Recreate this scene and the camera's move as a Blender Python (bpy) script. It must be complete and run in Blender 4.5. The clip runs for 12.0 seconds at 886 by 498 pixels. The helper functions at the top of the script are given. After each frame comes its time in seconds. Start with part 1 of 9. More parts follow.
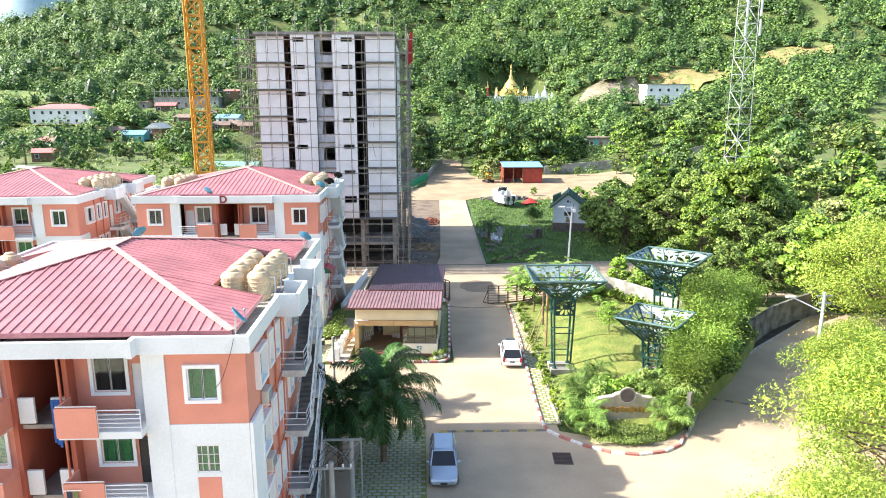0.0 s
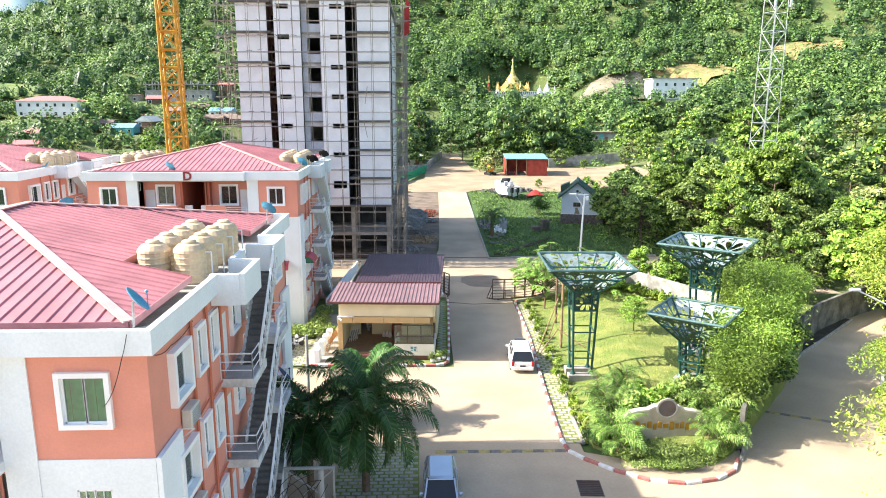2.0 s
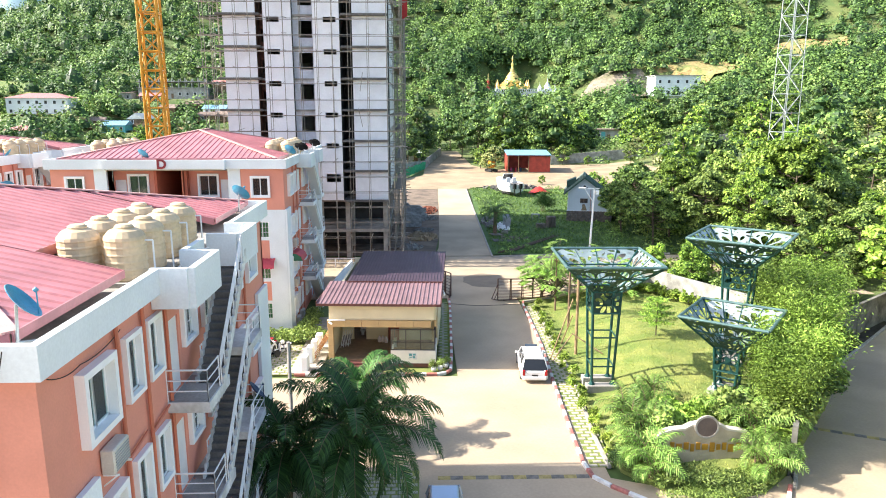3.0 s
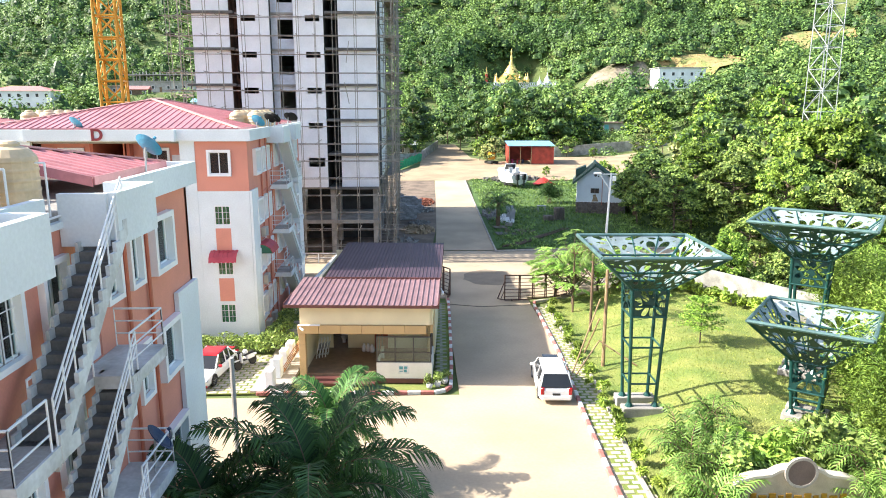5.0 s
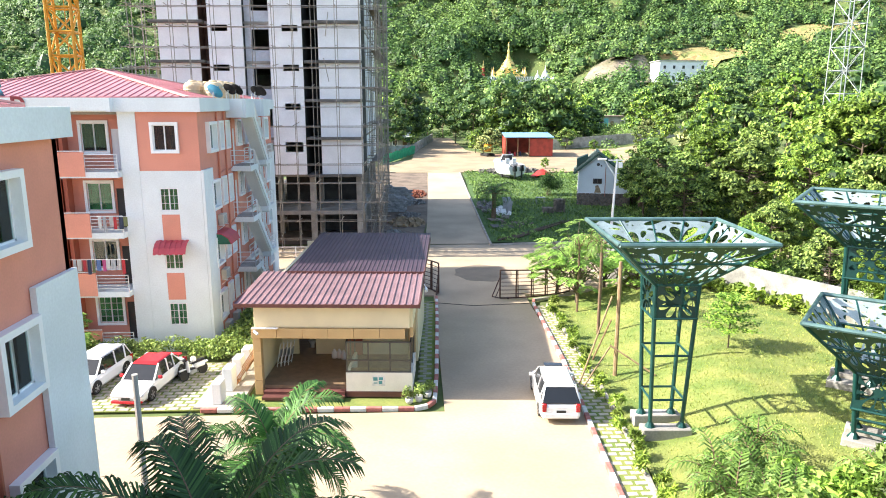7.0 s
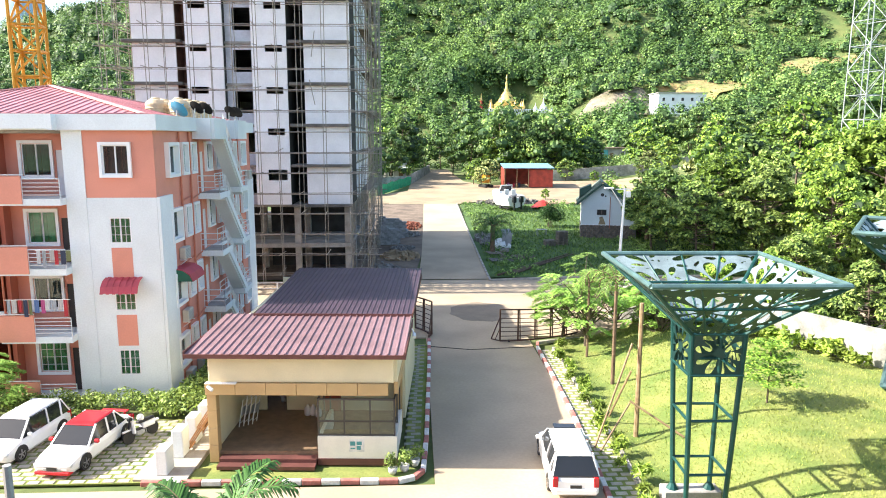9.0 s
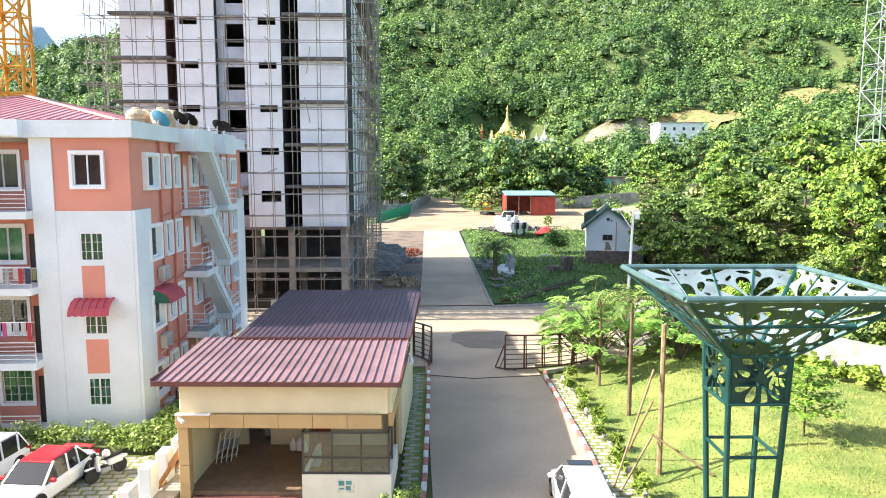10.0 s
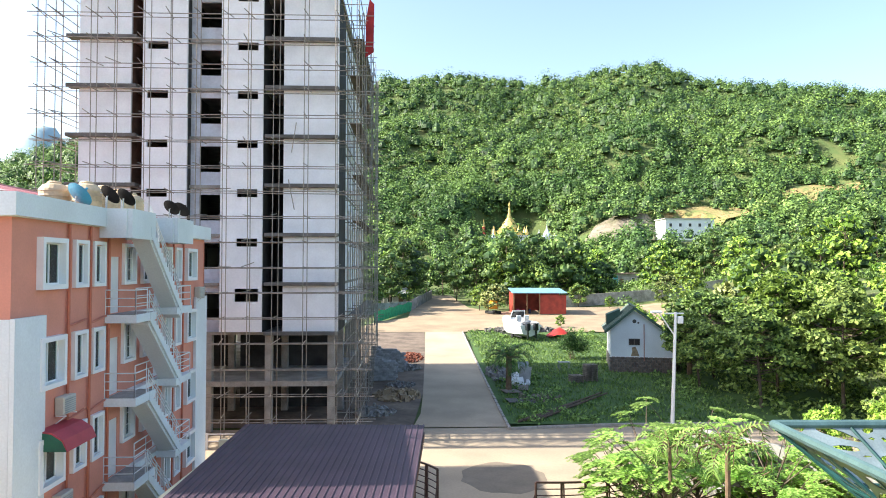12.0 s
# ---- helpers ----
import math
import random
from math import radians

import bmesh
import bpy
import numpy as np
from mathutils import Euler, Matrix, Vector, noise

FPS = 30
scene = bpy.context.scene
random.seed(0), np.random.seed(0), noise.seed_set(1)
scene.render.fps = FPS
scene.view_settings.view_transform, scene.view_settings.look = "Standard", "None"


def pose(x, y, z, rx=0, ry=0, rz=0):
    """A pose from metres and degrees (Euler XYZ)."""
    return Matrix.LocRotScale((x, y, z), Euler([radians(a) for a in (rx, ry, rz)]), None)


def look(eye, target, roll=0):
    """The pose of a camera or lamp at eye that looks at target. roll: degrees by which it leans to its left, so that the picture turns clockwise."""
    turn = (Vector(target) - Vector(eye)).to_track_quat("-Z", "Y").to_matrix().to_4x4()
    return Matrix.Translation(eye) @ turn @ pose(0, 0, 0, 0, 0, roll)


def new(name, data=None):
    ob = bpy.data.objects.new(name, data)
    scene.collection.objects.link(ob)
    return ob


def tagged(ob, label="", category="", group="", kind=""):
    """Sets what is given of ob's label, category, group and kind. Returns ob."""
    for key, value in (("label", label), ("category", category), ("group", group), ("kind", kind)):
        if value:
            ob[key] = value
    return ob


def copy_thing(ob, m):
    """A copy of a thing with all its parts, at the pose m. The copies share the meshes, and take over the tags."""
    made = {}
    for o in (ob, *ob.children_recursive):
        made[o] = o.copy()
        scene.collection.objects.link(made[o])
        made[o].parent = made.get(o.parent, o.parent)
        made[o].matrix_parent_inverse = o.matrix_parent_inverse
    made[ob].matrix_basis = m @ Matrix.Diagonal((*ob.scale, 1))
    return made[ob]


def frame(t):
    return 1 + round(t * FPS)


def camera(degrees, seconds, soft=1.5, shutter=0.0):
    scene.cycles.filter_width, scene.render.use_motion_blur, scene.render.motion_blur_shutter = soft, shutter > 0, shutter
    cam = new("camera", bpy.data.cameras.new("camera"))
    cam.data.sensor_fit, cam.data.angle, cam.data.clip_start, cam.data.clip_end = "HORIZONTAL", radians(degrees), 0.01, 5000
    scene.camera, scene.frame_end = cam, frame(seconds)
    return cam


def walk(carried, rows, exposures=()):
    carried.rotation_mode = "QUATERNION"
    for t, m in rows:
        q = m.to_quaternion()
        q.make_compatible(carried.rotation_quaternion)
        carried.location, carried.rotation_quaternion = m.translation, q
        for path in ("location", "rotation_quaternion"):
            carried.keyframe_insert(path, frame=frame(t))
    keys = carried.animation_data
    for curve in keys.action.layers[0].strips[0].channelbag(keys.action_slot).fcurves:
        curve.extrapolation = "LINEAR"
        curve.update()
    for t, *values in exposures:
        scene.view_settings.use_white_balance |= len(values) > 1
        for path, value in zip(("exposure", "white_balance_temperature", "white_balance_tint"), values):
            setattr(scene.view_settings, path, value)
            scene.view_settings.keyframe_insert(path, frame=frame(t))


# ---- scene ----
cam = camera(65.3, 12.0, 1.0)
PATH = [
    (0, (-0.540, 0.507, 22.062), (-0.474, 2.462, 21.648), -0.17),
    (0.5, (-0.419, 2.285, 21.331), (-0.354, 4.241, 20.920), -0.15),
    (1, (-0.310, 4.278, 20.527), (-0.244, 6.234, 20.114), -0.08),
    (1.5, (-0.267, 6.476, 19.693), (-0.199, 8.432, 19.282), -0.01),
    (2, (-0.211, 8.835, 19.003), (-0.143, 10.791, 18.593), 0.05),
    (2.5, (-0.268, 11.468, 18.308), (-0.198, 13.425, 17.900), 0.07),
    (3, (-0.292, 14.020, 17.530), (-0.219, 15.977, 17.123), 0.05),
    (5, (-0.011, 22.656, 15.082), (0.070, 24.613, 14.674), 0.01),
    (5.5, (0.101, 24.193, 14.504), (0.184, 26.149, 14.093), -0.02),
    (6, (0.370, 25.689, 13.909), (0.455, 27.644, 13.497), -0.04),
    (6.5, (0.701, 27.105, 13.450), (0.786, 29.060, 13.036), -0.03),
    (7, (0.932, 28.534, 13.358), (1.020, 30.489, 12.946), 0.01),
    (7.5, (1.055, 29.823, 13.430), (1.148, 31.791, 13.084), 0.07),
    (9.5, (1.556, 34.441, 12.104), (1.649, 36.417, 11.806), 0.01),
    (10, (1.608, 35.820, 11.603), (1.699, 37.805, 11.375), -0.04),
    (10.5, (1.638, 37.677, 11.442), (1.727, 39.671, 11.322), -0.02),
    (11, (1.592, 39.790, 11.482), (1.683, 41.788, 11.471), 0.04),
    (11.5, (1.558, 42.175, 11.471), (1.649, 44.172, 11.519), 0.10),
    (12, (1.563, 44.708, 11.468), (1.654, 46.705, 11.518), 0.08),
]
EXPOSURES = [(0, 1.38), (3, 1.38), (5.5, 1.44), (9.5, 1.50), (10.5, 1.50), (11.2, 1.38), (12, 1.30)]
walk(cam, [(t, look(eye, target, roll)) for t, eye, target, roll in PATH], EXPOSURES)

# ---- sky and sun ----
SUN_EL, SUN_FROM = 36.5, (-1.0, 0.01)          # the sun stands over -x
sun_dir = Vector((SUN_FROM[0], SUN_FROM[1], 0)).normalized()
sun_dir = (sun_dir * math.cos(radians(SUN_EL)) + Vector((0, 0, math.sin(radians(SUN_EL))))).normalized()
world = bpy.data.worlds.new("sky")
scene.world = world
world.use_nodes = True
wn = world.node_tree
sky = wn.nodes.new("ShaderNodeTexSky")
sky.sky_type = "NISHITA"
sky.sun_disc = False
sky.sun_elevation = radians(SUN_EL)
sky.sun_rotation = math.atan2(sun_dir.x, sun_dir.y)
sky.air_density, sky.dust_density, sky.ozone_density = 1.0, 2.0, 1.0
wn.links.new(sky.outputs[0], wn.nodes["Background"].inputs[0])
wn.nodes["Background"].inputs[1].default_value = 0.155
sun = new("sun", bpy.data.lights.new("sun", "SUN"))
sun.data.energy, sun.data.angle, sun.data.color = 5.0, radians(0.53), (1.0, 0.94, 0.84)
sun.matrix_world = Matrix.Translation((0, 0, 80)) @ sun_dir.to_track_quat("Z", "Y").to_matrix().to_4x4()

# ---- mesh helpers ----
class Geo:
    """Collects vertices and faces for one mesh."""
    def __init__(self):
        self.v, self.f = [], []

    def add(self, verts, faces):
        n = len(self.v)
        self.v += [tuple(p) for p in verts]
        self.f += [tuple(i + n for i in f) for f in faces]
        return self

    def box(self, x0, y0, z0, x1, y1, z1):
        x0, x1, y0, y1, z0, z1 = min(x0, x1), max(x0, x1), min(y0, y1), max(y0, y1), min(z0, z1), max(z0, z1)
        return self.add([(x0, y0, z0), (x1, y0, z0), (x1, y1, z0), (x0, y1, z0), (x0, y0, z1), (x1, y0, z1), (x1, y1, z1), (x0, y1, z1)],
                        [(0, 3, 2, 1), (4, 5, 6, 7), (0, 1, 5, 4), (1, 2, 6, 5), (2, 3, 7, 6), (3, 0, 4, 7)])

    def rbox(self, x0, y0, z0, x1, y1, z1, c):
        """A box with chamfered edges."""
        xs, ys, zs = (x0, x1), (y0, y1), (z0, z1)
        v, idx = [], {}
        for i in (0, 1):
            for j in (0, 1):
                for k in (0, 1):
                    sx, sy, sz = 1 - 2 * i, 1 - 2 * j, 1 - 2 * k
                    for a in range(3):
                        p = [xs[i] + sx * c, ys[j] + sy * c, zs[k] + sz * c]
                        p[a] = (xs[i], ys[j], zs[k])[a]
                        idx[i, j, k, a] = len(v)
                        v.append(p)
        f = []
        for s in (0, 1):
            f.append([idx[s, j, k, 0] for j, k in ((0, 0), (1, 0), (1, 1), (0, 1))][::1 if s else -1])
            f.append([idx[i, s, k, 1] for i, k in ((0, 0), (0, 1), (1, 1), (1, 0))][::1 if s else -1])
            f.append([idx[i, j, s, 2] for i, j in ((0, 0), (1, 0), (1, 1), (0, 1))][::1 if s else -1])
        for a, b in ((0, 0), (1, 0), (1, 1), (0, 1)):
            f.append([idx[0, a, b, 1], idx[1, a, b, 1], idx[1, a, b, 2], idx[0, a, b, 2]])
            f.append([idx[a, 0, b, 0], idx[a, 1, b, 0], idx[a, 1, b, 2], idx[a, 0, b, 2]])
            f.append([idx[a, b, 0, 0], idx[a, b, 1, 0], idx[a, b, 1, 1], idx[a, b, 0, 1]])
        for i in (0, 1):
            for j in (0, 1):
                for k in (0, 1):
                    f.append([idx[i, j, k, a] for a in range(3)])
        return self.add(v, f)

    def tube(self, p0, p1, r0, r1=None, n=8, cap=True):
        r1 = r0 if r1 is None else r1
        p0, p1 = Vector(p0), Vector(p1)
        d = (p1 - p0)
        if d.length < 1e-6:
            return self
        q = d.to_track_quat("Z", "Y")
        ring = [q @ Vector((math.cos(a), math.sin(a), 0)) for a in (2 * math.pi * i / n for i in range(n))]
        v = [p0 + r * r0 for r in ring] + [p1 + r * r1 for r in ring]
        f = [(i, (i + 1) % n, n + (i + 1) % n, n + i) for i in range(n)]
        if cap:
            f += [tuple(range(n))[::-1], tuple(range(n, 2 * n))]
        return self.add(v, f)

    def bar(self, p0, p1, w, h=None):
        """A square bar between two points."""
        h = w if h is None else h
        p0, p1 = Vector(p0), Vector(p1)
        d = (p1 - p0).normalized()
        up = Vector((0, 0, 1)) if abs(d.z) < 0.95 else Vector((0, 1, 0))
        s = d.cross(up).normalized() * w / 2
        u = s.cross(d).normalized() * h / 2
        v = [p + a * s + b * u for p in (p0, p1) for a, b in ((-1, -1), (1, -1), (1, 1), (-1, 1))]
        return self.add(v, [(0, 1, 2, 3), (7, 6, 5, 4), (0, 4, 5, 1), (1, 5, 6, 2), (2, 6, 7, 3), (3, 7, 4, 0)])

    def lathe(self, rings, n=16, at=(0, 0, 0)):
        """A turned shape from (radius, height) pairs."""
        v, f = [], []
        for r, z in rings:
            v += [(at[0] + r * math.cos(2 * math.pi * i / n), at[1] + r * math.sin(2 * math.pi * i / n), at[2] + z) for i in range(n)]
        for k in range(len(rings) - 1):
            f += [(k * n + i, k * n + (i + 1) % n, (k + 1) * n + (i + 1) % n, (k + 1) * n + i) for i in range(n)]
        f += [tuple(range(n))[::-1], tuple(range((len(rings) - 1) * n, len(rings) * n))]
        return self.add(v, f)

    def prism(self, pts, axis, a, b):
        """A polygon (in the two other axes) pushed from a to b along an axis."""
        def at(p, w):
            return {"x": (w, p[0], p[1]), "y": (p[0], w, p[1]), "z": (p[0], p[1], w)}[axis]
        n = len(pts)
        v = [at(p, a) for p in pts] + [at(p, b) for p in pts]
        return self.add(v, [tuple(range(n))[::-1], tuple(range(n, 2 * n))] + [(i, (i + 1) % n, n + (i + 1) % n, n + i) for i in range(n)])

    def wall(self, axis, a, b, u0, u1, z0, z1, holes=()):
        """A wall of thickness a to b along an axis, from u0 to u1 and z0 to z1, with openings (u0, u1, z0, z1)."""
        us = sorted({u0, u1, *[min(max(h[i], u0), u1) for h in holes for i in (0, 1)]})
        zs = sorted({z0, z1, *[min(max(h[i], z0), z1) for h in holes for i in (2, 3)]})
        nu, nz = len(us) - 1, len(zs) - 1

        def solid(i, k):
            if not (0 <= i < nu and 0 <= k < nz):
                return False
            um, zm = (us[i] + us[i + 1]) / 2, (zs[k] + zs[k + 1]) / 2
            return not any(h[0] < um < h[1] and h[2] < zm < h[3] for h in holes)

        index, v, f = {}, [], []

        def vert(i, k, w):
            if (i, k, w) not in index:
                index[i, k, w] = len(v)
                v.append((us[i], (a, b)[w], zs[k]) if axis == "y" else ((a, b)[w], us[i], zs[k]))
            return index[i, k, w]

        for i in range(nu):
            for k in range(nz):
                if not solid(i, k):
                    continue
                c = [(i, k), (i + 1, k), (i + 1, k + 1), (i, k + 1)]
                f.append([vert(*p, 0) for p in c])
                f.append([vert(*p, 1) for p in c][::-1])
                for n, (di, dk) in enumerate(((0, -1), (1, 0), (0, 1), (-1, 0))):
                    if not solid(i + di, k + dk):
                        p, q = c[n], c[(n + 1) % 4]
                        f.append([vert(*p, 0), vert(*p, 1), vert(*q, 1), vert(*q, 0)])
        return self.add(v, f)

    def mesh(self, name, mat=None, smooth=False):
        m = bpy.data.meshes.new(name)
        m.from_pydata(self.v, [], self.f)
        if mat:
            m.materials.append(mat)
        if smooth:
            m.shade_smooth()
        m.update()
        bm = bmesh.new()
        bm.from_mesh(m)
        bmesh.ops.recalc_face_normals(bm, faces=bm.faces)
        bm.to_mesh(m)
        bm.free()
        return m


def part(name, geo, material, parent=None, label="", smooth=False, at=None):
    ob = new(name, geo if isinstance(geo, bpy.types.Mesh) else geo.mesh(name, material, smooth))
    if at is not None:
        ob.matrix_basis = at
    if parent:
        ob.parent = parent
    if label:
        ob["label"] = label
    return ob


def thing(name, label, category, m=None, group="", kind=""):
    ob = new(name)
    ob.empty_display_size = 0.2
    if m is not None:
        ob.matrix_basis = m
    return tagged(ob, label, category, group, kind)


# ---- materials ----
def material(name, color, rough=0.7, metal=0.0, var=0.15, scale=1.5, fine=25.0, bump=0.15, tint=None, dist=0.02, spec=0.5, rand=0.0):
    """Base colour with blotches at one scale and grain at another, and a fine relief."""
    m = bpy.data.materials.new(name)
    m.use_nodes = True
    nt = m.node_tree
    N, L = nt.nodes, nt.links
    b = N["Principled BSDF"]
    geo = N.new("ShaderNodeNewGeometry")
    n1, n2 = N.new("ShaderNodeTexNoise"), N.new("ShaderNodeTexNoise")
    n1.inputs["Scale"].default_value, n2.inputs["Scale"].default_value = scale, fine
    n1.inputs["Detail"].default_value, n2.inputs["Detail"].default_value = 5.0, 3.0
    for n in (n1, n2):
        L.new(geo.outputs["Position"], n.inputs["Vector"])
    ramp = N.new("ShaderNodeMapRange")
    ramp.inputs[1].default_value, ramp.inputs[2].default_value = 0.35, 0.65
    L.new(n1.outputs["Fac"], ramp.inputs[0])
    mix = N.new("ShaderNodeMix")
    mix.data_type = "RGBA"
    c = Vector(color)
    t = Vector(tint) if tint else c * (1 - 2 * var)
    mix.inputs[6].default_value, mix.inputs[7].default_value = (*c, 1), (*t, 1)
    L.new(ramp.outputs[0], mix.inputs[0])
    hsv = N.new("ShaderNodeHueSaturation")
    L.new(mix.outputs[2], hsv.inputs["Color"])
    val = N.new("ShaderNodeMapRange")
    val.inputs[1].default_value, val.inputs[2].default_value = 0.2, 0.8
    val.inputs[3].default_value, val.inputs[4].default_value = 1 - var, 1 + var
    L.new(n2.outputs["Fac"], val.inputs[0])
    last = val.outputs[0]
    if rand:
        info = N.new("ShaderNodeObjectInfo")
        r = N.new("ShaderNodeMapRange")
        r.inputs[3].default_value, r.inputs[4].default_value = 1 - rand, 1 + rand
        L.new(info.outputs["Random"], r.inputs[0])
        mul = N.new("ShaderNodeMath")
        mul.operation = "MULTIPLY"
        L.new(last, mul.inputs[0])
        L.new(r.outputs[0], mul.inputs[1])
        last = mul.outputs[0]
    L.new(last, hsv.inputs["Value"])
    L.new(hsv.outputs[0], b.inputs["Base Color"])
    b.inputs["Roughness"].default_value, b.inputs["Metallic"].default_value = rough, metal
    b.inputs["Specular IOR Level"].default_value = spec
    if bump:
        bp = N.new("ShaderNodeBump")
        bp.inputs["Strength"].default_value, bp.inputs["Distance"].default_value = bump, dist
        L.new(n2.outputs["Fac"], bp.inputs["Height"])
        L.new(bp.outputs[0], b.inputs["Normal"])
    return m


def leaf_material(name, color, other, trans=0.2, vary=0.35, island=0.6, size=0.12):
    """Leaves: colour by island, a little light through them."""
    m = bpy.data.materials.new(name)
    m.use_nodes = True
    nt = m.node_tree
    N, L = nt.nodes, nt.links
    b = N["Principled BSDF"]
    geo = N.new("ShaderNodeNewGeometry")
    no = N.new("ShaderNodeTexNoise")
    no.inputs["Scale"].default_value = size
    L.new(geo.outputs["Position"], no.inputs["Vector"])
    mr = N.new("ShaderNodeMapRange")
    mr.inputs[1].default_value, mr.inputs[2].default_value = 0.35, 0.65
    L.new(no.outputs["Fac"], mr.inputs[0])
    add = N.new("ShaderNodeMath")
    add.operation = "MULTIPLY_ADD"
    add.inputs[1].default_value, add.inputs[2].default_value = island, 0.0
    L.new(geo.outputs["Random Per Island"], add.inputs[0])
    add2 = N.new("ShaderNodeMath")
    add2.operation = "MULTIPLY_ADD"
    add2.inputs[1].default_value = 1 - island
    L.new(mr.outputs[0], add2.inputs[0])
    L.new(add.outputs[0], add2.inputs[2])
    mix = N.new("ShaderNodeMix")
    mix.data_type = "RGBA"
    mix.inputs[6].default_value, mix.inputs[7].default_value = (*color, 1), (*other, 1)
    L.new(add2.outputs[0], mix.inputs[0])
    hsv = N.new("ShaderNodeHueSaturation")
    v = N.new("ShaderNodeMapRange")
    v.inputs[3].default_value, v.inputs[4].default_value = 1 - vary, 1 + vary
    L.new(geo.outputs["Random Per Island"], v.inputs[0])
    info = N.new("ShaderNodeObjectInfo")
    ov = N.new("ShaderNodeMapRange")
    ov.inputs[3].default_value, ov.inputs[4].default_value = 0.62, 1.3
    L.new(info.outputs["Random"], ov.inputs[0])
    mul = N.new("ShaderNodeMath")
    mul.operation = "MULTIPLY"
    L.new(v.outputs[0], mul.inputs[0])
    L.new(ov.outputs[0], mul.inputs[1])
    L.new(mul.outputs[0], hsv.inputs["Value"])
    L.new(mix.outputs[2], hsv.inputs["Color"])
    L.new(hsv.outputs[0], b.inputs["Base Color"])
    b.inputs["Roughness"].default_value = 0.55
    b.inputs["Specular IOR Level"].default_value = 0.3
    if trans:
        tr = N.new("ShaderNodeBsdfTranslucent")
        L.new(hsv.outputs[0], tr.inputs["Color"])
        ms = N.new("ShaderNodeMixShader")
        ms.inputs[0].default_value = trans
        L.new(b.outputs[0], ms.inputs[1])
        L.new(tr.outputs[0], ms.inputs[2])
        L.new(ms.outputs[0], N["Material Output"].inputs["Surface"])
    return m


def glass_material(name, tint=(0.8, 0.9, 0.88), clear=0.75):
    m = bpy.data.materials.new(name)
    m.use_nodes = True
    N, L = m.node_tree.nodes, m.node_tree.links
    g, t, mx = N.new("ShaderNodeBsdfGlossy"), N.new("ShaderNodeBsdfTransparent"), N.new("ShaderNodeMixShader")
    g.inputs["Roughness"].default_value = 0.03
    g.inputs["Color"].default_value = (0.9, 0.95, 0.95, 1)
    t.inputs["Color"].default_value = (*tint, 1)
    lw = N.new("ShaderNodeFresnel")
    lw.inputs["IOR"].default_value = 1.55
    L.new(lw.outputs[0], mx.inputs[0])
    L.new(t.outputs[0], mx.inputs[1])
    L.new(g.outputs[0], mx.inputs[2])
    L.new(mx.outputs[0], N["Material Output"].inputs["Surface"])
    return m


WHITE = material("white_wall_paint", (0.73, 0.775, 0.79), 0.75, var=0.07, scale=0.35, fine=14, bump=0.08)
ORANGE = material("salmon_wall_paint", (0.68, 0.275, 0.195), 0.75, var=0.06, scale=0.6, fine=18, bump=0.08)
RECESS = material("brick_red_wall_paint", (0.42, 0.11, 0.065), 0.8, var=0.08, scale=0.6)
FRAME = material("white_window_frame", (0.82, 0.82, 0.82), 0.5, var=0.03, bump=0)
RAIL = material("white_painted_rail", (0.75, 0.76, 0.76), 0.5, var=0.05, bump=0)
ROOFRED = material("red_roof_sheet", (0.46, 0.175, 0.185), 0.42, var=0.12, scale=0.8, fine=9, bump=0.05)
HIP = material("pale_hip_cap", (0.62, 0.35, 0.32), 0.5, var=0.1)
CONC = material("grey_concrete", (0.36, 0.34, 0.31), 0.9, var=0.18, scale=0.9, fine=14, bump=0.3)
DARKCONC = material("weathered_concrete_step", (0.16, 0.15, 0.14), 0.9, var=0.2, scale=1.2, fine=14, bump=0.3)
CURTAIN = material("green_curtain", (0.10, 0.36, 0.14), 0.8, var=0.15, scale=6, fine=30)
# near-black panel colour paints the unlit room behind the glass
DARKROOM = material("painted_room_dark", (0.03, 0.035, 0.04), 0.8, var=0.2)
GLASS = glass_material("window_glass")
DOORW = material("white_panel_door", (0.72, 0.70, 0.70), 0.55, var=0.05)
PIPE = material("salmon_pipe", (0.50, 0.15, 0.085), 0.5, var=0.06)
# ---- ground ----
ASPH = material("sandy_concrete_road", (0.455, 0.355, 0.245), 0.9, var=0.09, scale=0.22, fine=7, bump=0.15, tint=(0.345, 0.272, 0.19))
EARTH = material("sandy_earth", (0.36, 0.27, 0.17), 0.95, var=0.15, scale=0.3, fine=5, bump=0.4)
GRASSBASE = material("lawn_grass", (0.12, 0.175, 0.035), 0.95, var=0.25, scale=0.7, fine=14, bump=0.7, tint=(0.23, 0.245, 0.065))
WILDBASE = material("undergrowth", (0.07, 0.12, 0.03), 0.95, var=0.25, scale=0.15, fine=2.5, bump=0.5, tint=(0.13, 0.15, 0.045))


def smooth(a, b, x):
    t = min(max((x - a) / (b - a), 0.0), 1.0)
    return t * t * (3 - 2 * t)


# slope to the crest, every 2.5 degrees from -60 to 60
CREST = [0.05, 0.05, 0.05, 0.052, 0.054, 0.056, 0.06, 0.065, 0.07, 0.082, 0.098, 0.113, 0.128, 0.146, 0.164, 0.176, 0.184, 0.196, 0.208, 0.221, 0.233, 0.246, 0.259, 0.27, 0.272,
         0.272, 0.274, 0.268, 0.252, 0.252, 0.262, 0.272, 0.27, 0.25, 0.237, 0.231, 0.225, 0.21, 0.203, 0.19, 0.175, 0.16, 0.147, 0.135, 0.125, 0.118, 0.11, 0.1, 0.09]


